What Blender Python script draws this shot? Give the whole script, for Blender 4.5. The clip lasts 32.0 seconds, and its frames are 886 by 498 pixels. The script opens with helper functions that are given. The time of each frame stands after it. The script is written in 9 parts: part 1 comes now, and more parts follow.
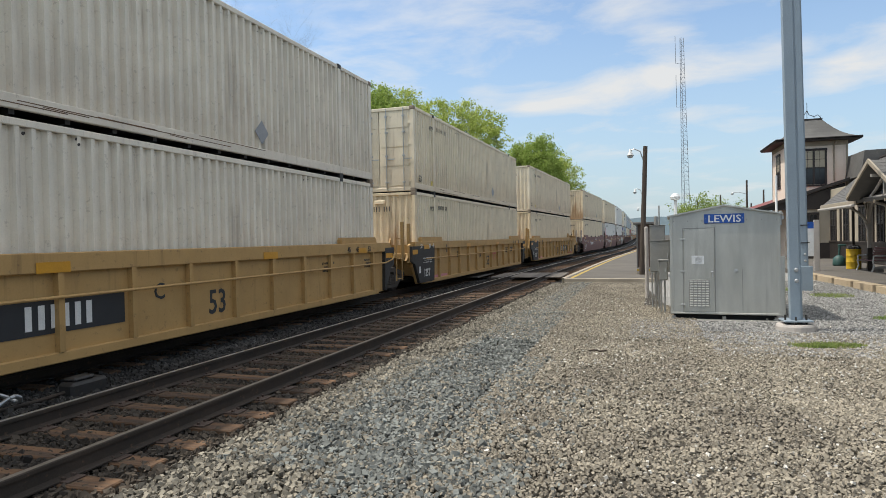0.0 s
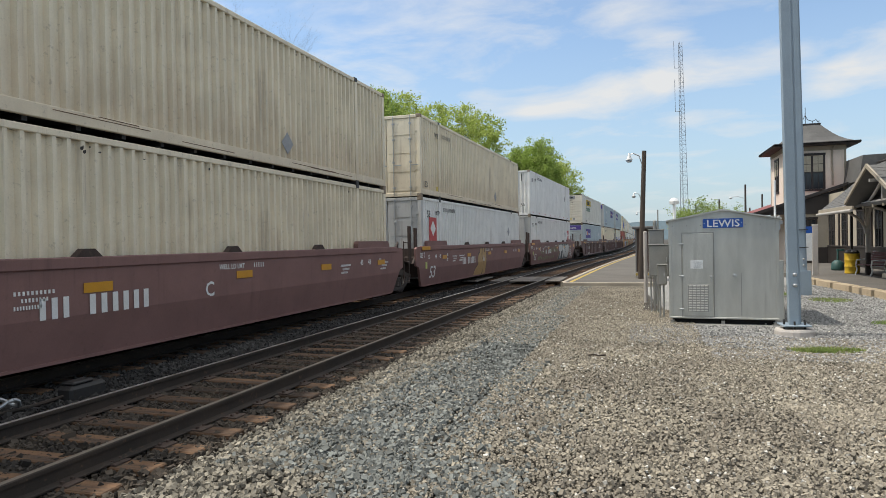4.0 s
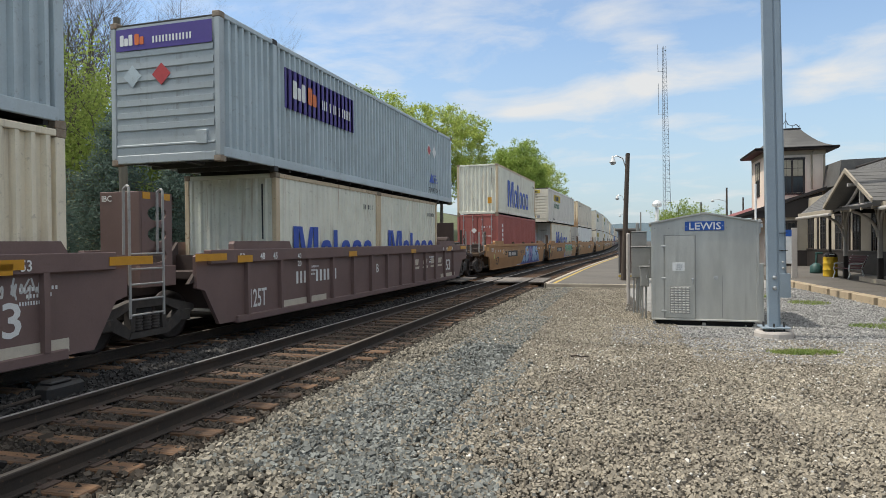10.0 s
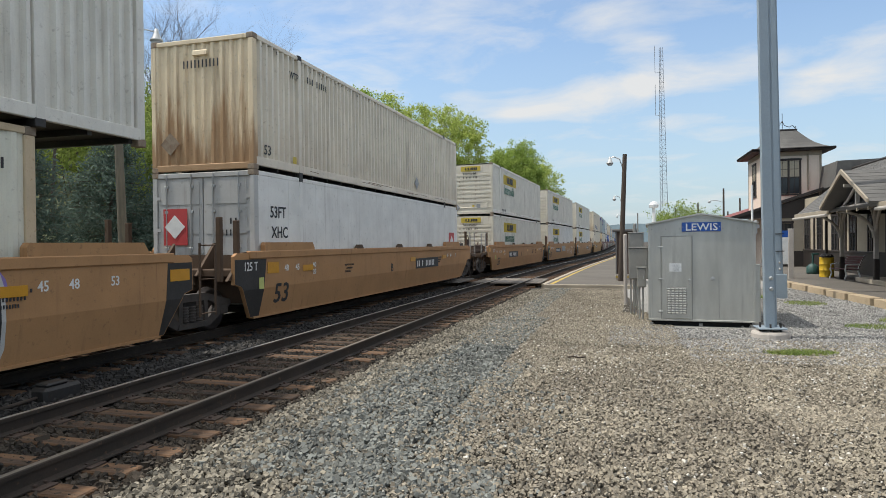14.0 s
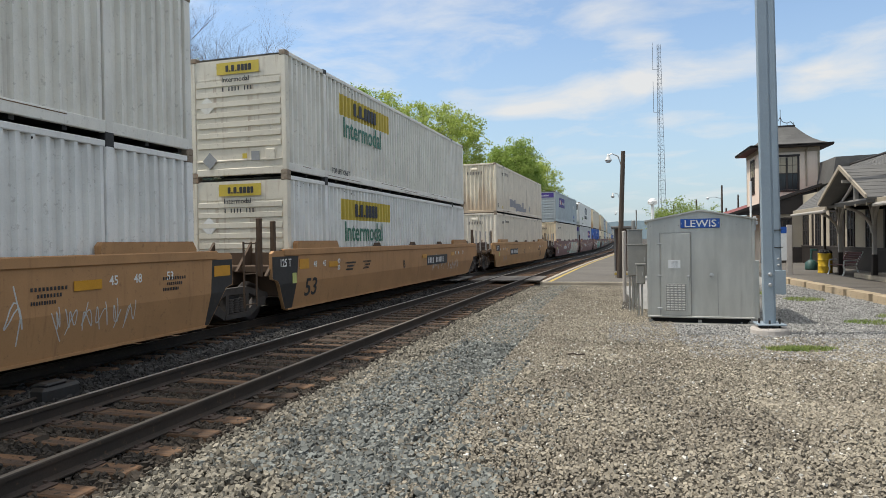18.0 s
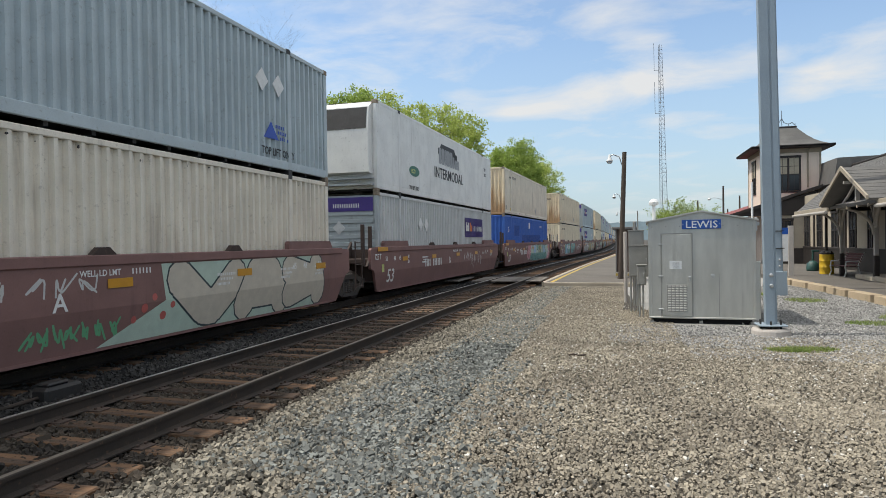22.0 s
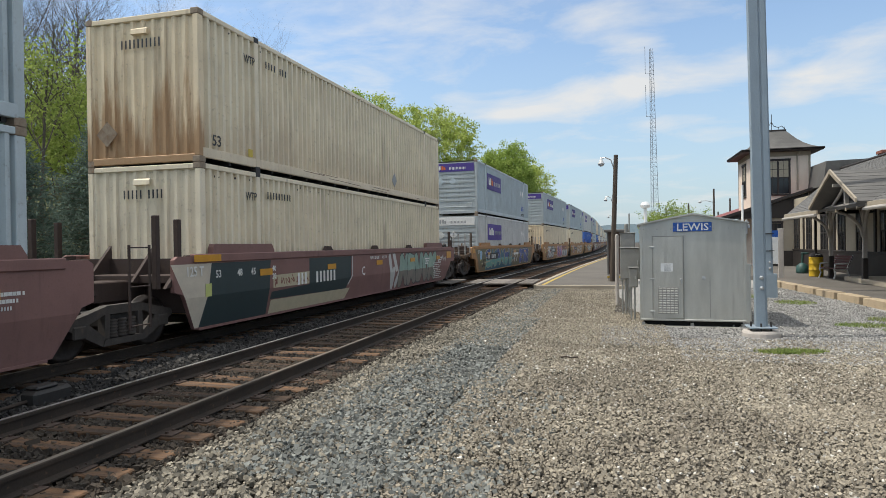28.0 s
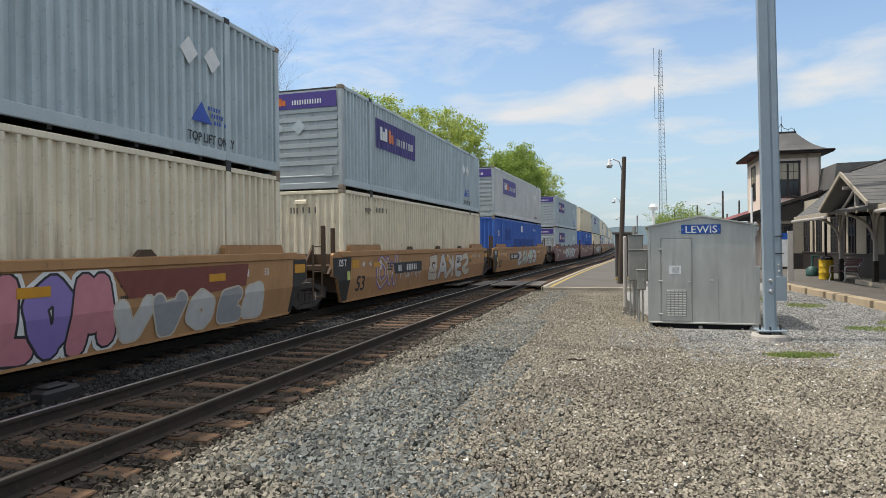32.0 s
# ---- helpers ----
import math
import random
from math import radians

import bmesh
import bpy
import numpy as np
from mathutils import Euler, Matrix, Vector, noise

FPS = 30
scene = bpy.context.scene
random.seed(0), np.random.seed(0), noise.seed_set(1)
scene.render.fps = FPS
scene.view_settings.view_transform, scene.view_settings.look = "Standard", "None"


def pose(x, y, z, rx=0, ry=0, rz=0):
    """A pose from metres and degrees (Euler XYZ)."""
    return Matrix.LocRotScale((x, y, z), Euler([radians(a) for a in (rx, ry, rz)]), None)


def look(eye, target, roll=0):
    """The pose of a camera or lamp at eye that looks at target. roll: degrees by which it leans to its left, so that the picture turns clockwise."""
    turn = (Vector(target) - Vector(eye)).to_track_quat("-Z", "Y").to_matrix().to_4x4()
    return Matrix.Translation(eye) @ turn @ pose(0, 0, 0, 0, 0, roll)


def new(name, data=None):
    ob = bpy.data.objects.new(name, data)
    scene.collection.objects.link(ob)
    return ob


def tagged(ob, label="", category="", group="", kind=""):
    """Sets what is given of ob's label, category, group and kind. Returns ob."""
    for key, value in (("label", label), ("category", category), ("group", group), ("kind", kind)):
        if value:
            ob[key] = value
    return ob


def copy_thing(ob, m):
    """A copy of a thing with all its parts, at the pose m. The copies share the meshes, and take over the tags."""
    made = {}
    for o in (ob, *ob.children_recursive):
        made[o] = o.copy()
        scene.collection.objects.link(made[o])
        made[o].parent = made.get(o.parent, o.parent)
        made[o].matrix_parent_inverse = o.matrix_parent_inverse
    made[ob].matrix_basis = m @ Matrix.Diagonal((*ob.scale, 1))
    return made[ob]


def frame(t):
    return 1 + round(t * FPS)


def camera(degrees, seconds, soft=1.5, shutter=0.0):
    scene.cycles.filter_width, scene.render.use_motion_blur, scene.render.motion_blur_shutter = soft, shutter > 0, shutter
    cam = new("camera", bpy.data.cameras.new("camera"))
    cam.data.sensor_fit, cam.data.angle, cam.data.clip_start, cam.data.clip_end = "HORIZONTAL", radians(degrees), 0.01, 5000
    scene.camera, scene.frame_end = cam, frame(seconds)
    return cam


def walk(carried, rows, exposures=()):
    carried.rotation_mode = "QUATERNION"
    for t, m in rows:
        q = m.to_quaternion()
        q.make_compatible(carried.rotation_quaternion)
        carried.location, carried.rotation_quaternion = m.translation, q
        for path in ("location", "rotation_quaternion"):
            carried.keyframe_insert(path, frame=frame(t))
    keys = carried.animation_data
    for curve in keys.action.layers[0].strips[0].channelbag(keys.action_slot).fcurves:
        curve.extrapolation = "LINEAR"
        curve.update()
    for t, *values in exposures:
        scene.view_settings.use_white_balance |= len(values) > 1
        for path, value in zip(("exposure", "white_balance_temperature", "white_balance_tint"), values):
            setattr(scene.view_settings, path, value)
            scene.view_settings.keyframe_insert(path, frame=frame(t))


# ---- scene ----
EXPO = 0.62
# ---- camera: held by hand beside the track, hardly moving ----
cam = camera(69.09, 32.0, soft=0.5)
# seconds, eye x y z, heading (clockwise from +y), tilt up, roll
PATH = (
    (0.0, 0.006, 0.004, 1.682, -17.107, -0.912, -1.094),
    (0.5, 0.006, 0.004, 1.688, -16.943, -0.894, -1.147),
    (1.0, 0.012, -0.012, 1.686, -16.914, -0.878, -1.268),
    (1.5, 0.003, 0.008, 1.683, -16.393, -0.986, -0.690),
    (2.0, 0.002, 0.002, 1.690, -16.529, -0.870, -0.751),
    (2.5, 0.009, -0.003, 1.688, -17.057, -0.843, -1.313),
    (3.0, 0.002, 0.007, 1.685, -17.040, -0.738, -1.159),
    (3.5, 0.002, -0.006, 1.690, -17.067, -0.636, -0.991),
    (5.5, 0.005, -0.006, 1.686, -16.459, -0.519, -0.857),
    (6.0, 0.002, -0.003, 1.688, -16.245, -0.569, -0.513),
    (6.5, 0.002, -0.003, 1.688, -16.214, -0.510, -0.634),
    (7.0, 0.007, -0.010, 1.690, -16.230, -0.548, -0.741),
    (7.5, 0.004, -0.007, 1.689, -16.113, -0.679, -0.738),
    (8.0, 0.004, -0.004, 1.688, -15.951, -0.748, -0.821),
    (8.5, -0.002, -0.003, 1.689, -15.657, -0.776, -0.571),
    (9.0, -0.000, -0.000, 1.690, -15.476, -0.722, -0.539),
    (9.5, 0.003, -0.002, 1.689, -15.496, -0.566, -0.664),
    (10.0, 0.001, -0.005, 1.695, -15.596, -0.581, -0.535),
    (10.5, 0.005, -0.005, 1.696, -15.930, -0.464, -0.923),
    (11.0, -0.004, -0.002, 1.691, -15.663, -0.260, -0.899),
    (11.5, 0.001, -0.010, 1.691, -15.493, -0.196, -0.791),
    (12.0, 0.003, -0.013, 1.692, -15.417, -0.237, -0.751),
    (12.5, 0.005, -0.014, 1.695, -15.394, -0.284, -0.691),
    (13.0, 0.001, -0.010, 1.695, -15.367, -0.390, -0.786),
    (13.5, -0.000, -0.004, 1.693, -15.317, -0.420, -0.711),
    (14.0, 0.006, -0.010, 1.699, -15.368, -0.504, -0.581),
    (14.5, 0.003, -0.011, 1.693, -15.311, -0.585, -0.520),
    (16.5, 0.002, -0.005, 1.695, -15.234, -0.666, -0.862),
    (17.0, 0.001, -0.011, 1.697, -15.221, -0.698, -0.751),
    (17.5, 0.002, -0.004, 1.693, -15.249, -0.687, -0.768),
    (18.0, -0.001, -0.001, 1.696, -15.251, -0.685, -0.873),
    (18.5, -0.002, 0.002, 1.693, -15.288, -0.622, -0.871),
    (19.0, -0.002, -0.000, 1.695, -15.290, -0.590, -0.927),
    (19.5, -0.001, -0.012, 1.698, -15.253, -0.555, -0.831),
    (20.0, 0.005, -0.007, 1.693, -15.227, -0.587, -0.697),
    (20.5, 0.005, -0.006, 1.695, -15.203, -0.630, -0.807),
    (21.0, 0.001, -0.007, 1.696, -15.261, -0.640, -0.818),
    (21.5, 0.000, -0.001, 1.694, -15.381, -0.646, -0.800),
    (22.0, 0.001, -0.010, 1.694, -15.359, -0.620, -0.820),
    (22.5, 0.001, -0.010, 1.695, -15.278, -0.571, -0.903),
    (23.0, 0.003, -0.009, 1.698, -15.282, -0.529, -0.878),
    (23.5, 0.002, -0.005, 1.697, -15.329, -0.475, -0.948),
    (24.0, -0.001, 0.001, 1.695, -15.418, -0.350, -0.775),
    (24.5, -0.003, -0.004, 1.695, -15.493, -0.248, -0.849),
    (25.0, 0.003, -0.016, 1.699, -15.525, -0.218, -1.048),
    (25.5, 0.004, -0.013, 1.699, -15.570, -0.176, -1.124),
    (27.5, 0.003, -0.015, 1.697, -15.262, -0.373, -0.950),
    (28.0, -0.003, -0.012, 1.695, -14.647, -0.416, -0.791),
    (28.5, 0.000, -0.003, 1.697, -14.695, -0.430, -0.623),
    (29.0, 0.000, -0.003, 1.699, -14.792, -0.374, -0.743),
    (29.5, 0.001, -0.001, 1.703, -15.173, -0.344, -0.710),
    (30.0, -0.001, -0.008, 1.697, -15.238, -0.273, -0.800),
    (30.5, 0.000, -0.013, 1.696, -15.234, -0.252, -0.761),
    (31.0, 0.004, -0.015, 1.694, -15.100, -0.154, -0.573),
    (31.5, 0.004, -0.017, 1.698, -15.113, -0.251, -0.449),
    (32.0, -0.001, -0.007, 1.698, -15.312, -0.282, -0.603),
)


def held(x, y, z, heading, tilt, roll):
    return Matrix.Translation((x, y, z)) @ pose(0, 0, 0, 0, 0, -heading) @ pose(0, 0, 0, 90 + tilt) @ pose(0, 0, 0, 0, 0, roll)


walk(cam, [(r[0], held(*r[1:])) for r in PATH], exposures=[(0.0, EXPO), (32.0, EXPO)])

# ---- sky and sun: high sun from the left, thin streaky cloud ----
SUN_EL, SUN_AZ = radians(61.0), radians(258.5)
world = bpy.data.worlds.new("sky")
scene.world = world
world.use_nodes = True


# cloud banks on the flat layer: x, y, reach, weight
BANKS = ((-0.62, 2.56, 0.20, 0.15), (-0.40, 2.72, 0.24, 0.24), (-0.18, 2.68, 0.26, 0.25), (0.02, 2.56, 0.28, 0.24), (0.18, 2.48, 0.26, 0.24), (0.34, 2.54, 0.22, 0.18), (0.46, 2.40, 0.20, 0.14),
         (-0.02, 1.96, 0.20, 0.22), (0.06, 2.16, 0.14, 0.16), (0.20, 2.92, 0.20, 0.16), (0.36, 2.90, 0.14, 0.10), (0.64, 2.74, 0.22, 0.18), (0.76, 2.50, 0.28, 0.20), (0.78, 2.20, 0.26, 0.18),
         (-0.75, 1.85, 0.60, 0.07), (-0.40, 1.92, 0.50, 0.06), (-0.20, 2.05, 0.3, 0.05), (-0.95, 2.20, 0.5, 0.05), (-0.13, 3.50, 0.26, 0.10), (-0.20, 3.95, 0.22, 0.08),
         (0.29, 2.14, 0.18, -0.14), (-0.72, 2.36, 0.18, -0.08), (-0.30, 2.36, 0.16, -0.14), (0.39, 3.35, 0.35, -0.06), (-0.30, 3.15, 0.2, -0.08))


def build_sky():
    nt = world.node_tree
    nt.nodes.clear()
    N, L = nt.nodes.new, nt.links.new
    out, bg = N("ShaderNodeOutputWorld"), N("ShaderNodeBackground")
    sky = N("ShaderNodeTexSky")
    sky.sky_type, sky.sun_disc = "NISHITA", False
    sky.sun_elevation, sky.sun_rotation = SUN_EL, SUN_AZ
    sky.air_density, sky.dust_density, sky.ozone_density = 1.0, 0.6, 1.5
    tc = N("ShaderNodeTexCoord")
    sep = N("ShaderNodeSeparateXYZ")
    L(tc.outputs["Generated"], sep.inputs[0])
    # clouds lie on a flat layer: direction divided by height
    lift = N("ShaderNodeMath"); lift.operation = "ADD"; lift.inputs[1].default_value = 0.16
    L(sep.outputs[2], lift.inputs[0])
    dx = N("ShaderNodeMath"); dx.operation = "DIVIDE"
    dy = N("ShaderNodeMath"); dy.operation = "DIVIDE"
    L(sep.outputs[0], dx.inputs[0]); L(lift.outputs[0], dx.inputs[1])
    L(sep.outputs[1], dy.inputs[0]); L(lift.outputs[0], dy.inputs[1])
    com = N("ShaderNodeCombineXYZ")
    L(dx.outputs[0], com.inputs[0]); L(dy.outputs[0], com.inputs[1])
    mp = N("ShaderNodeMapping")
    mp.inputs["Rotation"].default_value = (0, 0, radians(24))
    mp.inputs["Scale"].default_value = (0.80, 1.0, 1.0)
    mp.inputs["Location"].default_value = (0.35, 0.1, 0.0)
    L(com.outputs[0], mp.inputs[0])
    n1 = N("ShaderNodeTexNoise")
    n1.inputs["Scale"].default_value, n1.inputs["Detail"].default_value = 2.6, 10.0
    n1.inputs["Roughness"].default_value, n1.inputs["Distortion"].default_value = 0.60, 0.35
    L(mp.outputs[0], n1.inputs["Vector"])
    r1 = N("ShaderNodeValToRGB")
    r1.color_ramp.elements[0].position, r1.color_ramp.elements[1].position = 0.50, 0.84
    # the larger cloud banks of that day, roughened by the noise
    level = n1.outputs["Fac"]
    for cx, cy, wide, lift_by in BANKS:
        off = N("ShaderNodeVectorMath"); off.operation = "DISTANCE"
        off.inputs[1].default_value = (cx, cy, 0)
        L(com.outputs[0], off.inputs[0])
        fall = N("ShaderNodeMapRange"); fall.interpolation_type = "SMOOTHERSTEP"
        fall.inputs[1].default_value, fall.inputs[2].default_value = 0.0, wide
        fall.inputs[3].default_value, fall.inputs[4].default_value = lift_by, 0.0
        L(off.outputs["Value"], fall.inputs[0])
        add = N("ShaderNodeMath"); add.operation = "ADD"
        L(level, add.inputs[0]); L(fall.outputs[0], add.inputs[1])
        level = add.outputs[0]
    L(level, r1.inputs[0])
    haze = N("ShaderNodeMapRange")
    haze.inputs[1].default_value, haze.inputs[2].default_value = 0.0, 0.30
    haze.inputs[3].default_value, haze.inputs[4].default_value = 0.85, 0.0
    L(sep.outputs[2], haze.inputs[0])
    tot = N("ShaderNodeMath"); tot.operation = "ADD"; tot.use_clamp = True
    fade = N("ShaderNodeMath"); fade.operation = "MULTIPLY"; fade.inputs[1].default_value = 0.86
    L(r1.outputs[0], fade.inputs[0])
    # a thin veil thickens towards the zenith
    veil = N("ShaderNodeMapRange"); veil.interpolation_type = "SMOOTHSTEP"
    veil.inputs[1].default_value, veil.inputs[2].default_value = 0.32, 0.52
    veil.inputs[3].default_value, veil.inputs[4].default_value = 0.04, VEIL
    L(sep.outputs[2], veil.inputs[0])
    L(fade.outputs[0], tot.inputs[0]); L(veil.outputs[0], tot.inputs[1])
    tint = N("ShaderNodeMix"); tint.data_type = "RGBA"; tint.blend_type = "MULTIPLY"
    tint.inputs["Factor"].default_value = 1.0
    tint.inputs["B"].default_value = SKY_TINT
    L(sky.outputs[0], tint.inputs["A"])
    low = N("ShaderNodeMix"); low.data_type = "RGBA"
    low.inputs["B"].default_value = HAZE
    L(haze.outputs[0], low.inputs["Factor"]); L(tint.outputs["Result"], low.inputs["A"])
    mix = N("ShaderNodeMix"); mix.data_type = "RGBA"
    # thin cloud scatters forward: brighter towards the sun
    near_sun = N("ShaderNodeVectorMath"); near_sun.operation = "DOT_PRODUCT"
    near_sun.inputs[1].default_value = toward
    L(tc.outputs["Generated"], near_sun.inputs[0])
    glow = N("ShaderNodeMath"); glow.operation = "POWER"; glow.inputs[1].default_value = 3.0
    pos = N("ShaderNodeMath"); pos.operation = "MAXIMUM"; pos.inputs[1].default_value = 0.0
    L(near_sun.outputs["Value"], pos.inputs[0]); L(pos.outputs[0], glow.inputs[0])
    gain = N("ShaderNodeMath"); gain.operation = "MULTIPLY_ADD"
    gain.inputs[1].default_value, gain.inputs[2].default_value = 1.6, 1.0
    L(glow.outputs[0], gain.inputs[0])
    lit = N("ShaderNodeVectorMath"); lit.operation = "SCALE"
    lit.inputs[0].default_value = CLOUD[:3]
    L(gain.outputs[0], lit.inputs["Scale"])
    L(lit.outputs[0], mix.inputs["B"])
    L(tot.outputs[0], mix.inputs["Factor"]); L(low.outputs["Result"], mix.inputs["A"])
    L(mix.outputs["Result"], bg.inputs["Color"])
    bg.inputs["Strength"].default_value = SKY_STRENGTH
    L(bg.outputs[0], out.inputs[0])


VEIL = 0.70
SKY_STRENGTH, CLOUD, SKY_TINT, HAZE = 0.150, (3.55, 3.53, 3.46, 1), (0.81, 0.82, 0.80, 1), (1.75, 2.3, 2.8, 1)
toward = Vector((math.sin(SUN_AZ) * math.cos(SUN_EL), math.cos(SUN_AZ) * math.cos(SUN_EL), math.sin(SUN_EL)))
build_sky()
sun = new("sun", bpy.data.lights.new("sun", "SUN"))
sun.data.energy, sun.data.angle, sun.data.color = 2.4, radians(0.6), (1.0, 0.94, 0.84)
sun.matrix_world = look(toward * 100, (0, 0, 0))

# ---- small mesh builder ----
class Geo:
    """Collects vertices and faces of one mesh."""

    def __init__(self):
        self.v, self.f = [], []

    def add(self, verts, faces):
        n = len(self.v)
        self.v.extend(verts)
        self.f.extend([tuple(i + n for i in q) for q in faces])
        return self

    def box(self, x0, x1, y0, y1, z0, z1, b=0.0):
        if b <= 0:
            vs = [(x, y, z) for z in (z0, z1) for y in (y0, y1) for x in (x0, x1)]
            return self.add(vs, [(0, 2, 3, 1), (4, 5, 7, 6), (0, 1, 5, 4), (2, 6, 7, 3), (0, 4, 6, 2), (1, 3, 7, 5)])
        b = min(b, 0.45 * (x1 - x0), 0.45 * (y1 - y0), 0.45 * (z1 - z0))
        vs = []
        for z, sz in ((z0, 1), (z1, -1)):
            for y, sy in ((y0, 1), (y1, -1)):
                for x, sx in ((x0, 1), (x1, -1)):
                    vs += [(x, y + sy * b, z + sz * b), (x + sx * b, y, z + sz * b), (x + sx * b, y + sy * b, z)]
        fs = [(0, 6, 18, 12)[::-1], (3, 9, 21, 15), (1, 4, 16, 13), (7, 10, 22, 19)[::-1], (2, 5, 11, 8)[::-1], (14, 17, 23, 20)]
        fs += [(0, 1, 13, 12), (3, 4, 16, 15)[::-1], (6, 7, 19, 18)[::-1], (9, 10, 22, 21),
               (0, 2, 8, 6), (3, 5, 11, 9)[::-1], (12, 14, 20, 18)[::-1], (15, 17, 23, 21),
               (1, 2, 5, 4)[::-1], (7, 8, 11, 10), (13, 14, 17, 16), (19, 20, 23, 22)[::-1]]
        fs += [(3 * i, 3 * i + 1, 3 * i + 2) for i in range(8)]
        return self.add(vs, fs)

    def rod(self, p, q, r, n=8, r2=None, caps=True):
        p, q = Vector(p), Vector(q)
        d = (q - p).normalized()
        a = d.orthogonal().normalized()
        b = d.cross(a)
        r2 = r if r2 is None else r2
        vs = []
        for c, rr in ((p, r), (q, r2)):
            for i in range(n):
                t = 2 * math.pi * i / n
                vs.append(tuple(c + (a * math.cos(t) + b * math.sin(t)) * rr))
        fs = [(i, (i + 1) % n, n + (i + 1) % n, n + i) for i in range(n)]
        if caps:
            fs += [tuple(range(n))[::-1], tuple(range(n, 2 * n))]
        return self.add(vs, fs)

    def pipe(self, pts, r, n=6):
        for p, q in zip(pts, pts[1:]):
            self.rod(p, q, r, n)
        return self

    def slab(self, poly, lo, hi, axis="x"):
        """A flat outline pulled out along an axis; outline in the other two axes, in order."""
        m = len(poly)
        put = {"x": lambda a, b, c: (c, a, b), "y": lambda a, b, c: (a, c, b), "z": lambda a, b, c: (a, b, c)}[axis]
        vs = [put(a, b, lo) for a, b in poly] + [put(a, b, hi) for a, b in poly]
        fs = [tuple(range(m))[::-1], tuple(range(m, 2 * m))] + [(i, (i + 1) % m, m + (i + 1) % m, m + i) for i in range(m)]
        return self.add(vs, fs)

    def lathe(self, prof, n=16, centre=(0, 0, 0), axis="z"):
        """A profile of (radius, height) turned about an axis."""
        vs, fs = [], []
        for r, h in prof:
            for i in range(n):
                t = 2 * math.pi * i / n
                a, b = r * math.cos(t), r * math.sin(t)
                p = (a, b, h) if axis == "z" else (h, a, b) if axis == "x" else (a, h, b)
                vs.append((p[0] + centre[0], p[1] + centre[1], p[2] + centre[2]))
        for k in range(len(prof) - 1):
            for i in range(n):
                j = (i + 1) % n
                fs.append((k * n + i, k * n + j, (k + 1) * n + j, (k + 1) * n + i))
        fs += [tuple(range(n))[::-1], tuple(range((len(prof) - 1) * n, len(prof) * n))]
        return self.add(vs, fs)

    def quad(self, a, b, c, d):
        return self.add([a, b, c, d], [(0, 1, 2, 3)])

    def moved(self, m):
        self.v = [tuple(m @ Vector(p)) for p in self.v]
        return self

    def mesh(self, name, mat, smooth=False):
        me = bpy.data.meshes.new(name)
        me.from_pydata(self.v, [], self.f)
        bm = bmesh.new()
        bm.from_mesh(me)
        bmesh.ops.recalc_face_normals(bm, faces=bm.faces)
        bm.to_mesh(me)
        bm.free()
        me.materials.append(mat)
        if smooth:
            me.polygons.foreach_set("use_smooth", [True] * len(me.polygons))
        return me


def thing(name, label, category, group="", kind="", at=None):
    ob = new(name)
    ob.empty_display_size = 0.2
    tagged(ob, label, category, group, kind)
    if at is not None:
        ob.matrix_basis = at
    return ob


def part(name, geo, material, parent, label="", smooth=False):
    """One mesh object under a thing or under a part."""
    me = geo if isinstance(geo, bpy.types.Mesh) else geo.mesh(name, material, smooth)
    ob = new(name, me)
    ob.parent = parent
    if label:
        ob["label"] = label
    return ob


def solo(name, geo, material, label, category, group="", kind="", at=None, smooth=False):
    """A thing that is one mesh."""
    ob = new(name, geo.mesh(name, material, smooth))
    tagged(ob, label, category, group, kind)
    if at is not None:
        ob.matrix_basis = at
    return ob


LETTERS = {}


def letters(text, size, mat, depth=0.002, squeeze=1.0):
    """Mesh of a word in the built-in font, in the x-y plane, starting at 0,0."""
    key = (text, size, mat.name, squeeze)
    if key not in LETTERS:
        cu = bpy.data.curves.new("word", "FONT")
        cu.body, cu.size, cu.extrude, cu.resolution_u = text, size, depth, 2
        cu.offset = size * 0.012
        ob = bpy.data.objects.new("word", cu)
        me = bpy.data.meshes.new_from_object(ob)
        bpy.data.objects.remove(ob)
        for v in me.vertices:
            v.co.x *= squeeze
        me.materials.clear()
        me.materials.append(mat)
        LETTERS[key] = me
    return LETTERS[key]


def on_side(ob, x, y, z):
    """Lays a part on a surface that looks to +x, reading towards +y."""
    ob.matrix_basis = Matrix(((0, 0, 1, x), (1, 0, 0, y), (0, 1, 0, z), (0, 0, 0, 1)))
    return ob


def on_end(ob, x, y, z):
    """Lays a part on a surface that looks to -y, reading towards +x."""
    ob.matrix_basis = Matrix(((1, 0, 0, x), (0, 0, -1, y), (0, 1, 0, z), (0, 0, 0, 1)))
    return ob


# ---- materials ----
MATS = {}


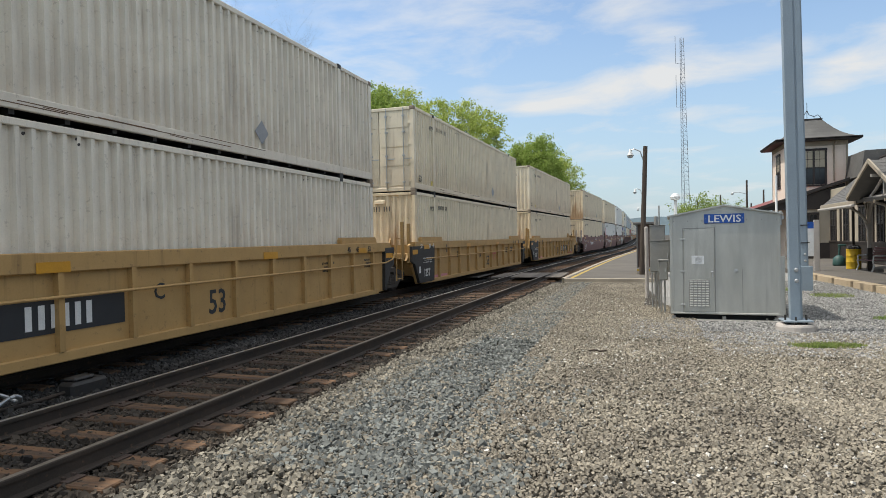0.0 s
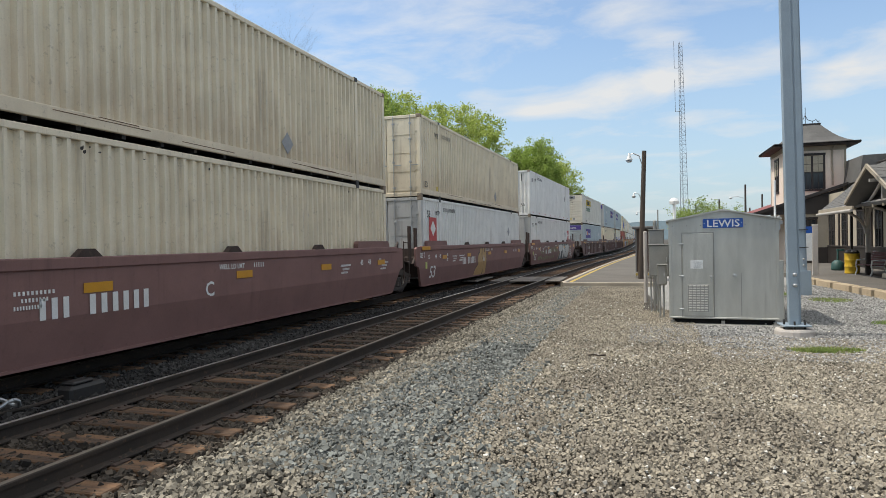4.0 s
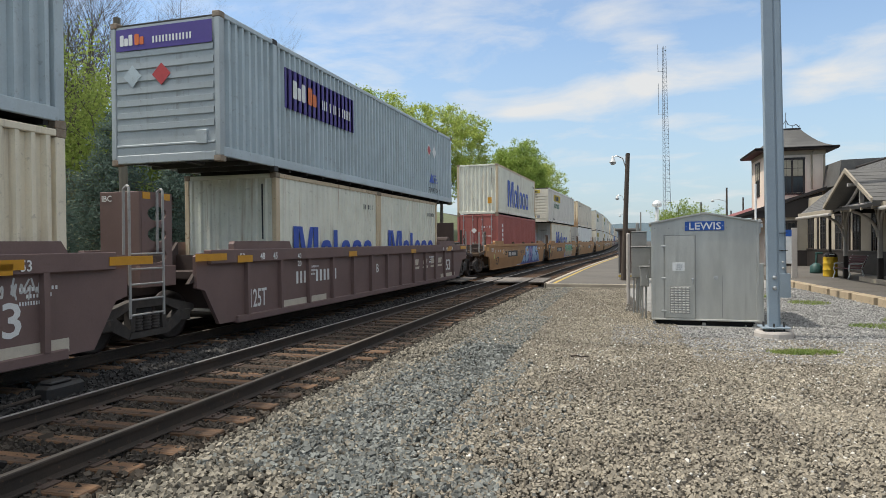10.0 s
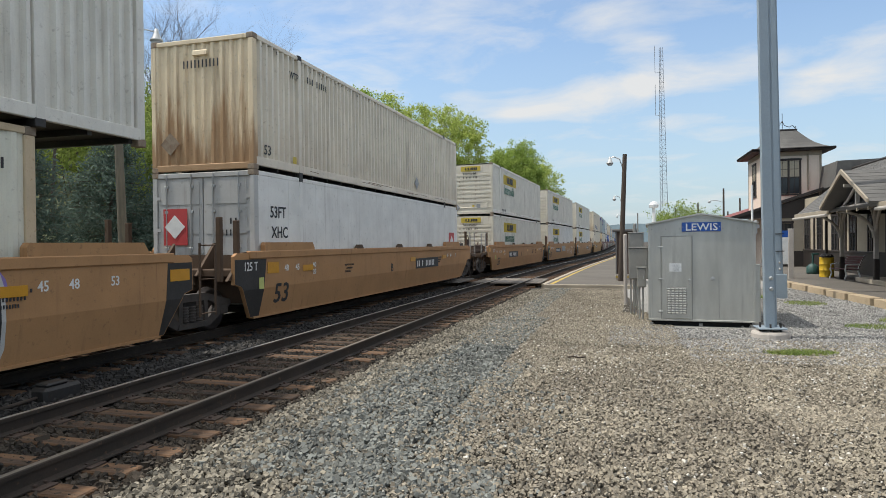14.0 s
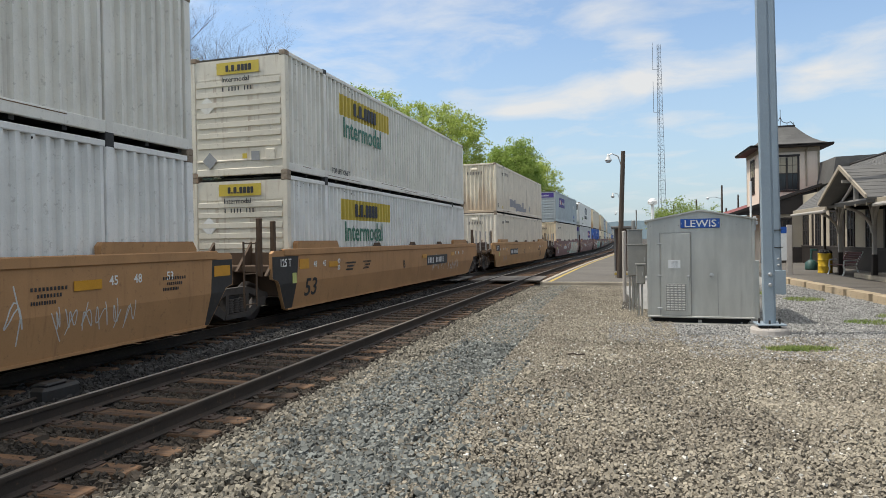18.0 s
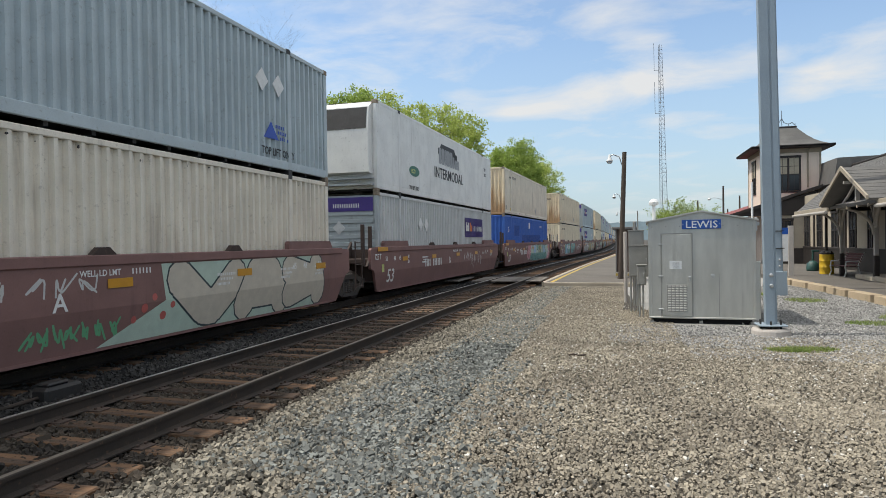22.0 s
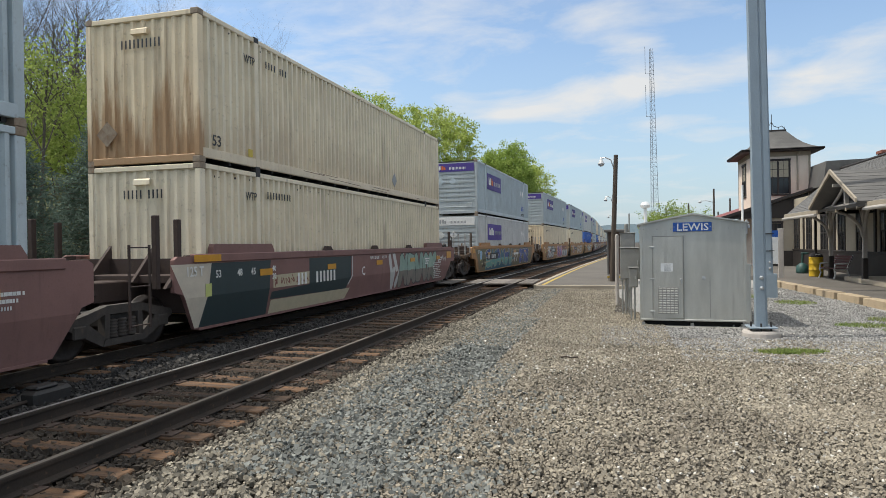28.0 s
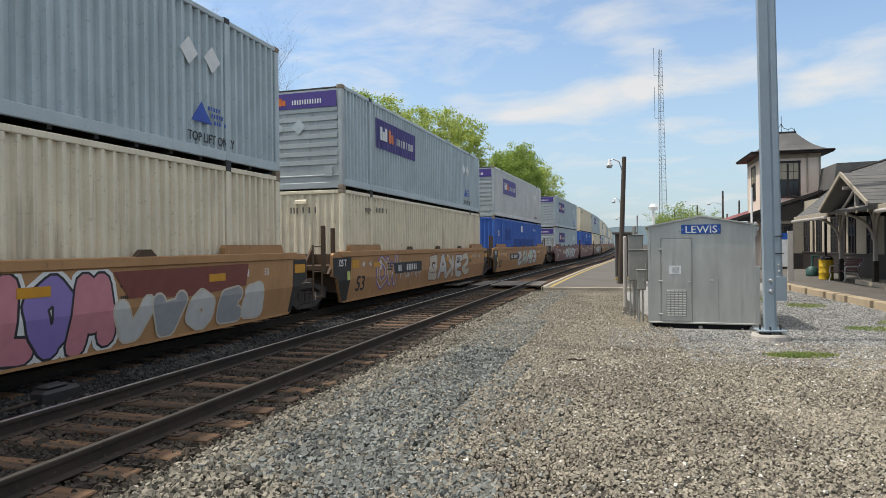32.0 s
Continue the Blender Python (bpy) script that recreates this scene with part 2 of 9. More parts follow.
def stuff(name, colour, colour2=None, rough=0.6, metal=0.0, scale=6.0, fine=60.0, bump=0.15, dist=0.01, streak=0.0,
          streak_colour=(0.12, 0.06, 0.03), island=0.0, obj=0.0, spots=0.0, spot_colour=(0.1, 0.07, 0.05), gloss=0.5, grit=0.35, coord="Object", stretch=(1, 1, 1), mid=0.5, low=0.0):
    """A painted or raw surface: two tones mixed by coarse noise, fine grain, drips that run down, spots of wear, relief."""
    if name in MATS:
        return MATS[name]
    m = bpy.data.materials.new(name)
    MATS[name] = m
    m.use_nodes = True
    nt = m.node_tree
    N, L = nt.nodes.new, nt.links.new
    bs = nt.nodes["Principled BSDF"]
    tc = N("ShaderNodeTexCoord")
    mp = N("ShaderNodeMapping")
    mp.inputs["Scale"].default_value = stretch
    L(tc.outputs[coord], mp.inputs[0])
    c2 = colour2 or tuple(c * 0.78 for c in colour)

    def noise_at(s, detail=4.0, vec=None, rough_=0.6):
        n = N("ShaderNodeTexNoise")
        n.inputs["Scale"].default_value, n.inputs["Detail"].default_value, n.inputs["Roughness"].default_value = s, detail, rough_
        L(vec or mp.outputs[0], n.inputs["Vector"])
        return n

    def mixed(fac, a, b):
        x = N("ShaderNodeMix")
        x.data_type = "RGBA"
        for sock, val in (("Factor", fac), ("A", a), ("B", b)):
            if isinstance(val, (tuple, float, int)):
                x.inputs[sock].default_value = (*val, 1) if isinstance(val, tuple) else val
            else:
                L(val, x.inputs[sock])
        return x.outputs["Result"]

    def ramp(src, lo, hi):
        r = N("ShaderNodeMapRange")
        r.interpolation_type = "SMOOTHSTEP"
        r.inputs[1].default_value, r.inputs[2].default_value = lo, hi
        L(src, r.inputs[0])
        return r.outputs[0]

    def times(a, k):
        x = N("ShaderNodeMath")
        x.operation = "MULTIPLY"
        L(a, x.inputs[0])
        if isinstance(k, float):
            x.inputs[1].default_value = k
        else:
            L(k, x.inputs[1])
        return x.outputs[0]

    coarse, grain = noise_at(scale, 5.0), noise_at(fine, 3.0)
    col = mixed(ramp(coarse.outputs["Fac"], mid - 0.2, mid + 0.2), colour, c2)
    col = mixed(times(ramp(grain.outputs["Fac"], 0.35, 0.75), float(grit)), col, tuple(c * 0.62 for c in colour))
    if streak > 0:
        mp2 = N("ShaderNodeMapping")
        mp2.inputs["Scale"].default_value = (6.0, 6.0, 0.35)
        L(tc.outputs["Object"], mp2.inputs[0])
        s = noise_at(1.0, 4.0, mp2.outputs[0], 0.65)
        lowmask = noise_at(0.45, 2.0, tc.outputs["Object"])
        k = times(ramp(s.outputs["Fac"], 0.53, 0.72), ramp(lowmask.outputs["Fac"], 0.38, 0.62))
        col = mixed(times(k, float(streak)), col, streak_colour)
    if low > 0:
        # rust that creeps up from the bottom edge of the panel, ragged
        sp = N("ShaderNodeSeparateXYZ")
        L(tc.outputs["Object"], sp.inputs[0])
        mp3 = N("ShaderNodeMapping")
        mp3.inputs["Scale"].default_value = (3.2, 3.2, 0.3)
        L(tc.outputs["Object"], mp3.inputs[0])
        s3 = noise_at(1.0, 5.0, mp3.outputs[0], 0.7)
        up = N("ShaderNodeMapRange")
        up.inputs[1].default_value, up.inputs[2].default_value, up.inputs[3].default_value, up.inputs[4].default_value = 0.1, 2.3, 0.22, -0.25
        L(sp.outputs[2], up.inputs[0])
        ad = N("ShaderNodeMath")
        ad.operation = "ADD"
        L(s3.outputs["Fac"], ad.inputs[0])
        L(up.outputs[0], ad.inputs[1])
        col = mixed(times(ramp(ad.outputs[0], 0.42, 0.64), float(low)), col, (0.33, 0.18, 0.08))
    if spots > 0:
        sp = noise_at(fine * 0.22, 6.0, rough_=0.7)
        col = mixed(times(ramp(sp.outputs["Fac"], 0.58, 0.68), float(spots)), col, spot_colour)
    for amount, node, sock in ((island, "ShaderNodeNewGeometry", "Random Per Island"), (obj, "ShaderNodeObjectInfo", "Random")):
        if amount > 0:
            g = N(node)
            hs = N("ShaderNodeHueSaturation")
            r = N("ShaderNodeMapRange")
            r.inputs[3].default_value, r.inputs[4].default_value = 1 - amount, 1 + amount
            L(g.outputs[sock], r.inputs[0])
            L(r.outputs[0], hs.inputs["Value"])
            L(col, hs.inputs["Color"])
            col = hs.outputs["Color"]
    L(col, bs.inputs["Base Color"])
    bs.inputs["Specular IOR Level"].default_value = gloss
    bs.inputs["Metallic"].default_value = metal
    rr = N("ShaderNodeMapRange")
    rr.inputs[3].default_value, rr.inputs[4].default_value = max(0.05, rough - 0.12), min(1.0, rough + 0.14)
    L(grain.outputs["Fac"], rr.inputs[0])
    L(rr.outputs[0], bs.inputs["Roughness"])
    if bump > 0:
        b = N("ShaderNodeBump")
        b.inputs["Strength"].default_value, b.inputs["Distance"].default_value = bump, dist
        L(grain.outputs["Fac"], b.inputs["Height"])
        L(b.outputs[0], bs.inputs["Normal"])
    return m


def paint(name, colour, rough=0.5, streak=0.35, **k):
    return stuff(name, colour, tuple(c * 0.86 for c in colour), rough=rough, scale=k.pop("scale", 1.3), fine=k.pop("fine", 45.0), bump=0.08, dist=0.004, streak=streak, gloss=0.3, grit=0.16, spots=k.pop("spots", 0.25), **k)


def plain(name, colour, rough=0.5, metal=0.0):
    return stuff(name, colour, tuple(c * 0.88 for c in colour), rough=rough, metal=metal, scale=5.0, fine=80.0, bump=0.04, dist=0.002)

# ---- plan: near rail top is z = 0; y runs along the track, away from the eye ----
GROUND, NEAR_X, TRAIN_X = -0.17, -5.195, -8.795
GAUGE = 0.7525


def bend(y):
    """How far the line swings to the right of straight, at y."""
    k0, k1 = 10.6e-4, -7.6e-4
    y = max(y, 0.0)
    o = k0 * min(y, 60.0) ** 2 / 2
    if y > 60:
        u = min(y, 140.0) - 60
        o += k0 * 60 * u + k1 * u * u / 2
    return o + (k0 * 60 + k1 * 80) * max(0.0, y - 140)


def strip(x0, x1, ys, z, zt=None):
    """A band that follows the line, from x0 to x1 (or functions of y); zt gives it a thickness down to zt."""
    g = Geo()
    n = len(ys)
    for y in ys:
        g.v += [(x0 + bend(y), y, z), (x1 + bend(y), y, z)]
    g.f += [(2 * i, 2 * i + 1, 2 * i + 3, 2 * i + 2) for i in range(n - 1)]
    if zt is not None:
        m = len(g.v)
        for y in ys:
            g.v += [(x0 + bend(y), y, zt), (x1 + bend(y), y, zt)]
        for i in range(n - 1):
            g.f += [(2 * i, 2 * i + 2, m + 2 * i + 2, m + 2 * i), (2 * i + 1, m + 2 * i + 1, m + 2 * i + 3, 2 * i + 3)]
        g.f += [(0, m, m + 1, 1), (2 * n - 2, 2 * n - 1, m + 2 * n - 1, m + 2 * n - 2)]
    return g


YS = [-60, -20] + [4 * i for i in range(0, 41)] + [180, 200, 240, 300, 400, 600]

# ground sheet coloured far darker than its stones: painted shade in their gaps
gravel_ground_shaded = stuff("gravel_ground_shaded", (0.060, 0.051, 0.038), (0.042, 0.036, 0.027), rough=0.95, scale=0.7, fine=38.0, bump=1.0, dist=0.03, spots=0.35, spot_colour=(0.15, 0.135, 0.115))
soil = stuff("soil", (0.12, 0.14, 0.06), (0.09, 0.10, 0.045), rough=0.95, scale=0.3, fine=10.0, bump=0.6, dist=0.04, spots=0.6, spot_colour=(0.06, 0.08, 0.03))
# oil stain, deepened to near black to stand for shade under the train
ballast_shaded = stuff("ballast_shaded", (0.042, 0.037, 0.031), (0.022, 0.020, 0.018), rough=0.95, scale=0.9, fine=24.0, bump=1.0, dist=0.05, spots=0.6, spot_colour=(0.12, 0.11, 0.10))
stone_grey = stuff("stone_grey", (0.205, 0.214, 0.197), (0.118, 0.124, 0.115), rough=0.9, scale=1.5, fine=90.0, bump=0.4, dist=0.004, island=0.5)
stone_brown = stuff("stone_brown", (0.308, 0.274, 0.212), (0.213, 0.186, 0.145), rough=0.9, scale=0.8, fine=120.0, bump=0.4, dist=0.003, island=0.38)
# dirty crib stone, its colour lowered further for shade cast by the train
stone_crib_shaded = stuff("stone_crib_shaded", (0.07, 0.054, 0.038), (0.026, 0.022, 0.018), rough=0.92, scale=0.8, fine=90.0, bump=0.4, dist=0.004, island=0.6)
stone_olive = stuff("stone_olive", (0.25, 0.226, 0.178), (0.15, 0.136, 0.108), rough=0.9, scale=1.1, fine=100.0, bump=0.4, dist=0.003, island=0.6)
asphalt = stuff("asphalt", (0.135, 0.122, 0.105), (0.10, 0.092, 0.08), rough=0.9, scale=0.5, fine=60.0, bump=0.5, dist=0.006, spots=0.4, spot_colour=(0.10, 0.10, 0.10))
concrete = stuff("concrete", (0.42, 0.37, 0.29), (0.33, 0.29, 0.23), rough=0.9, scale=1.2, fine=50.0, bump=0.4, dist=0.006, streak=0.3, streak_colour=(0.14, 0.12, 0.10), spots=0.4, spot_colour=(0.2, 0.17, 0.13))
concrete_pale = stuff("concrete_pale", (0.50, 0.46, 0.42), (0.42, 0.39, 0.36), rough=0.9, scale=4.0, fine=70.0, bump=0.4, dist=0.004)
rail_rust = stuff("rail_rust", (0.048, 0.034, 0.025), (0.028, 0.022, 0.017), rough=0.8, scale=2.0, fine=70.0, bump=0.4, dist=0.004, spots=0.5, spot_colour=(0.16, 0.09, 0.05))
rail_bright = plain("rail_bright", (0.62, 0.61, 0.59), 0.33, 0.8)
rail_dull = plain("rail_dull", (0.20, 0.17, 0.14), 0.5, 0.4)
tie_wood = stuff("tie_wood", (0.145, 0.077, 0.037), (0.036, 0.026, 0.019), rough=0.9, scale=2.2, fine=22.0, bump=0.8, dist=0.012, stretch=(0.35, 3.0, 3.0), obj=0.55, spots=0.6, spot_colour=(0.06, 0.05, 0.04))
spike_iron = stuff("spike_iron", (0.10, 0.07, 0.055), None, rough=0.75, metal=0.3, scale=9.0, fine=90.0)
yellow_line = stuff("yellow_line", (0.52, 0.37, 0.07), (0.36, 0.27, 0.08), rough=0.85, scale=2.0, fine=40.0, spots=0.5, spot_colour=(0.2, 0.18, 0.15))
grass_mat = stuff("grass_mat", (0.16, 0.24, 0.05), (0.24, 0.27, 0.08), rough=0.7, scale=2.0, fine=30.0, island=0.5, bump=0.0)

# one sheet of ground to the horizon, rising to a wooded bank beyond the far side
g = Geo()
xs = [-1500, -400, -120, -70, -45, -32, -24, -18, -14.5, -11.6, -7.0, -3.2, 0, 4, 8, 14, 30, 120, 500, 1500]
ys = [-600, -100, -30, 0, 10, 20, 30, 45, 60, 80, 110, 150, 200, 300, 500, 900, 1800]
for y in ys:
    for x in xs:
        b = bend(y) if abs(x) < 100 else 0.0
        z = GROUND
        if x < -14:
            z = GROUND + 13.0 * min(1.0, max(0.0, (-x - 19) / 50.0)) + (0.8 * noise.noise(Vector((x * 0.1, y * 0.07, 0))) if x < -20 else 0.0)
        elif x < -3.0:
            z = GROUND - 0.16
        g.v.append((x + b, y, z))
W_ = len(xs)
g.f = [(j * W_ + i, j * W_ + i + 1, (j + 1) * W_ + i + 1, (j + 1) * W_ + i) for j in range(len(ys) - 1) for i in range(W_ - 1)]
solo("ground", g, gravel_ground_shaded, "grey-brown crushed stone ground beside the tracks", "ground", kind="structure")
gh = Geo()
hx = [-160, -110, -70, -60, -50, -40, -32, -26, -22, -18, -14.3]
hy = [-60, -20, 0, 10, 20, 30, 45, 60, 80, 110, 150, 200]
for y in hy:
    for x in hx:
        gh.v.append((x + (bend(y) if x > -100 else 0.0), y, GROUND + 0.06 + 13.0 * min(1.0, max(0.0, (-x - 19) / 50.0)) + (0.5 + 0.8 * noise.noise(Vector((x * 0.1, y * 0.07, 0))) if x < -20 else 0.0)))
gh.f = [(j * len(hx) + i, j * len(hx) + i + 1, (j + 1) * len(hx) + i + 1, (j + 1) * len(hx) + i) for j in range(len(hy) - 1) for i in range(len(hx) - 1)]
solo("hillside", gh, soil, "leaf-strewn green and brown soil of the wooded bank", "soil", kind="structure")
yard = stuff("yard_dust", (0.31, 0.305, 0.285), (0.25, 0.245, 0.23), rough=0.95, scale=0.6, fine=30.0, bump=1.0, dist=0.03, spots=0.85, spot_colour=(0.38, 0.345, 0.325))
solo("yard", Geo().slab([(1.6, 11.9), (4.2, 11.0), (9.0, 9.5), (9.0, 34), (0.5, 34), (-0.1, 27), (0.6, 18), (0.2, 14.0)], GROUND - 0.02, GROUND + 0.004, "z"), yard, "pale grey stone dust between the bungalow and the station", "yard", kind="structure")

# ballast beds, with the shade under the train put into their colour
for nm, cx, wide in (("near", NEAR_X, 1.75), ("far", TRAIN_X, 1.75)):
    solo("ballast_bed", strip(cx - wide, cx + wide, YS, -0.235, -0.42), ballast_shaded, "dark oil-stained ballast under the railway track", "ballast", group="ballast beds", kind="structure")


def rail_geo(ys, head):
    """A rail of real section that follows the line; head: only the worn running band."""
    sec = [(-0.070, -0.172), (0.070, -0.172), (0.070, -0.160), (0.012, -0.140), (0.010, -0.046), (0.036, -0.036), (0.036, -0.006), (0.028, 0.0), (-0.028, 0.0), (-0.036, -0.006), (-0.036, -0.036), (-0.010, -0.046), (-0.012, -0.140), (-0.070, -0.160)]
    if head:
        sec = [(-0.026, 0.0), (0.026, 0.0), (0.026, 0.0022), (-0.026, 0.0022)]
    g = Geo()
    m = len(sec)
    for y in ys:
        g.v += [(x + bend(y), y, z) for x, z in sec]
    for j in range(len(ys) - 1):
        g.f += [(j * m + i, j * m + (i + 1) % m, (j + 1) * m + (i + 1) % m, (j + 1) * m + i) for i in range(m)]
    g.f += [tuple(range(m)), tuple(range((len(ys) - 1) * m, len(ys) * m))[::-1]]
    return g


tie_geo = Geo().box(-1.29, 1.29, -0.115, 0.115, -0.185, -0.004, 0.012)
plate_geo = Geo().box(-0.18, 0.18, -0.09, 0.09, -0.004, 0.012, 0.004)
for dx in (-0.095, 0.095):
    for dy in (-0.05, 0.05):
        plate_geo.box(dx - 0.016, dx + 0.016, dy - 0.012, dy + 0.012, 0.010, 0.035, 0.004)


def track(cx, label, y_last):
    tr = thing("railway_track", label, "railway track", group="railway tracks")
    for side in (-1, 1):
        r = part("rail", rail_geo(YS, False), rail_rust, tr, "rusty brown steel rail")
        r.location = (cx + side * GAUGE, 0, 0)
        part("running_band", rail_geo(YS, True), rail_bright if side < 0 else rail_dull, r, "worn running surface")
    tie_me = tie_geo.mesh("tie", tie_wood)
    plate_me = plate_geo.mesh("tie_plate", spike_iron)
    rnd = random.Random(int(-cx * 10))
    y, k = -4.0, 0
    while y < y_last:
        t = part("tie", tie_me, None, tr)
        t.location = (cx + bend(y) + rnd.uniform(-0.06, 0.06), y + rnd.uniform(-0.03, 0.03), -0.172 + rnd.uniform(-0.012, 0.003))
        t.rotation_euler = (0, rnd.uniform(-0.006, 0.006), rnd.uniform(-0.025, 0.025) - 0.0)
        if y < 40 and cx == NEAR_X:
            for sx in (-1, 1):
                part("tie_plate", plate_me, None, t).location = (sx * GAUGE, 0, 0)
        y += 0.53
    return tr


track(NEAR_X, "single railway track with rusty rails on worn wooden sleepers", 120)
track(TRAIN_X, "railway track with dark rails under the train", 75)

# ---- loose stone: real pieces where the eye stands close ----
def stones(name, label, mat, boxes, per_m2, size, z, seed, hollow=0.0, tall=0.75):
    """Scatter of broken stones; boxes of (x0, x1, y0, y1, share) in plan."""
    rng = np.random.RandomState(seed)
    xy = []
    for x0, x1, y0, y1, share in boxes:
        n = int((x1 - x0) * (y1 - y0) * per_m2 * share)
        xy.append(np.stack([rng.uniform(x0, x1, n), rng.uniform(y0, y1, n)], 1))
    xy = np.concatenate(xy)
    n = len(xy)
    base = np.array([(-1, -1, -1), (1, -1, -1), (1, 1, -1), (-1, 1, -1), (-1, -1, 1), (1, -1, 1), (1, 1, 1), (-1, 1, 1)], float)
    pts = base[None] * rng.uniform(0.62, 1.0, (n, 8, 3))
    s = size * rng.lognormal(0.0, 0.27, (n, 1, 1))
    pts *= s * np.array([1.0, 0.8, tall])
    q = rng.normal(size=(n, 4))
    q /= np.linalg.norm(q, axis=1, keepdims=True)
    w, x, y_, z_ = q.T
    R = np.stack([np.stack([1 - 2 * (y_ * y_ + z_ * z_), 2 * (x * y_ - z_ * w), 2 * (x * z_ + y_ * w)], -1),
                  np.stack([2 * (x * y_ + z_ * w), 1 - 2 * (x * x + z_ * z_), 2 * (y_ * z_ - x * w)], -1),
                  np.stack([2 * (x * z_ - y_ * w), 2 * (y_ * z_ + x * w), 1 - 2 * (x * x + y_ * y_)], -1)], 1)
    pts = np.einsum("nij,nkj->nki", R, pts)
    zz = np.full(n, float(z)) if not callable(z) else np.array([z(a, b) for a, b in xy])
    bent = np.array([bend(b) for b in xy[:, 1]]) if hollow >= 0 else 0.0
    pts += np.stack([xy[:, 0] + bent, xy[:, 1], zz + rng.uniform(-0.5, 0.8, n) * size], 1)[:, None]
    quads = np.array([(0, 3, 2, 1), (4, 5, 6, 7), (0, 1, 5, 4), (1, 2, 6, 5), (2, 3, 7, 6), (3, 0, 4, 7)])
    idx = (quads[None] + 8 * np.arange(n)[:, None, None]).reshape(-1)
    me = bpy.data.meshes.new(name)
    me.vertices.add(8 * n)
    me.vertices.foreach_set("co", pts.reshape(-1))
    me.loops.add(24 * n)
    me.loops.foreach_set("vertex_index", idx)
    me.polygons.add(6 * n)
    me.polygons.foreach_set("loop_start", np.arange(6 * n) * 4)
    me.polygons.foreach_set("use_smooth", np.zeros(6 * n, dtype=bool))
    me.update(calc_edges=True)
    me.materials.append(mat)
    ob = new(name, me)
    return tagged(ob, label, "gravel", kind="stuff")


def shoulder(x, y):
    """The ballast falls from the sleeper ends to the flat ground."""
    return -0.225 if x < -3.65 else -0.20 if x < -3.3 else -0.165


stones("ballast_stones", "broken blue-grey ballast stones spilled beside the track", stone_grey,
       [(-3.1, -2.0, 4.6, 9.5, 1.0), (-2.4, -0.9, 3.4, 5.2, 0.9), (-2.05, -1.4, 4.6, 9.8, 0.6), (-3.6, -3.1, 4.6, 9.5, 0.3), (-1.4, -0.6, 3.4, 8.0, 0.12), (-3.0, -1.8, 9.5, 16, 0.65), (-2.9, -2.2, 16, 26, 0.4)], 860, 0.0192, shoulder, 11, tall=0.85)
stones("shoulder_stones", "grey-brown ballast stones at the sleeper ends", stone_olive,
       [(-4.0, -2.0, -3.0, 3.4, 0.4), (-3.85, -3.0, 3.4, 10, 1.0), (-3.2, -2.2, 3.4, 5.0, 0.9), (-3.0, -2.4, 5, 10, 0.3), (-3.9, -2.8, 10, 17, 0.7), (-3.8, -2.9, 17, 26, 0.45)], 880, 0.0186, shoulder, 16, tall=0.85)
stones("gravel_stones", "small brownish gravel on the open ground", stone_brown,
       [(-2.5, -1.6, 3.4, 9.0, 0.3), (-1.7, 1.5, 3.4, 7.0, 1.0), (-2.0, 4.5, -3.0, 3.4, 0.3), (4.0, 6.5, 3.4, 9.0, 0.5), (1.5, 5.0, 3.8, 8, 1.0), (-1.8, 5.5, 7.0, 11.5, 0.9), (-3.0, 1.0, 11.5, 17.5, 0.7), (1.0, 5.0, 11.0, 13.0, 0.4), (-3.0, -0.1, 17.5, 26.5, 0.5)], 1250, 0.0130, -0.161, 12, tall=0.85)
stone_pale = stuff("stone_pale", (0.55, 0.53, 0.48), (0.42, 0.40, 0.35), rough=0.85, scale=1.1, fine=100.0, bump=0.3, dist=0.003, island=0.35)
stones("pale_stones", "scattered whitish chips of stone in the gravel", stone_pale,
       [(-1.8, 5.0, 3.4, 12.0, 1.0), (-3.0, 0.5, 9.0, 20.0, 0.7), (2.0, 6.0, 10.0, 15.0, 0.6)], 30, 0.0125, -0.155, 17)
stones("crib_stones", "dirty ballast stones between the sleepers of the near track", stone_crib_shaded,
       [(-6.55, -3.8, -3.0, 3.0, 0.4), (-6.55, -3.8, 3.0, 14, 1.0), (-6.4, -3.8, 14, 26, 0.5)], 700, 0.023, -0.216, 13)
# the train's shade on these stones is painted in as a near-black colour
stone_train_shade = stuff("stone_train_shade", (0.055, 0.052, 0.048), (0.02, 0.019, 0.018), rough=0.92, scale=0.8, fine=90.0, bump=0.4, dist=0.004, island=0.8)
stones("far_track_stones", "dark ballast stones beside the train", stone_train_shade,
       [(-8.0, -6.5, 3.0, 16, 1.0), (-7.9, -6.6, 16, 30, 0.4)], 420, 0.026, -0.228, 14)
stone_yard = stuff("stone_yard", (0.31, 0.305, 0.29), (0.21, 0.208, 0.20), rough=0.9, scale=1.5, fine=90.0, bump=0.4, dist=0.004, island=0.45)
stones("yard_stones", "pale grey chippings round the column and bungalow", stone_yard,
       [(1.0, 6.2, 10.6, 13.5, 0.9), (2.9, 6.4, 13.5, 19, 0.8), (-0.3, 2.6, 12.0, 14.6, 0.6), (2.9, 6.5, 19, 27, 0.45), (5.0, 6.8, 8.5, 14, 0.8)], 620, 0.0150, -0.163, 15)

# ---- the train: paints ----
P_CREAM = paint("paint_cream", (0.83, 0.745, 0.575), 0.6, 0.4, low=0.18)
P_CREAM_PALE = paint("paint_cream_pale", (0.83, 0.77, 0.655), 0.6, 0.35, low=0.10)
P_RUSTY = paint("paint_rusty", (0.80, 0.67, 0.47), 0.65, 0.6, low=0.8)
P_STAINED = paint("paint_stained", (0.82, 0.73, 0.57), 0.62, 0.55, low=0.45)
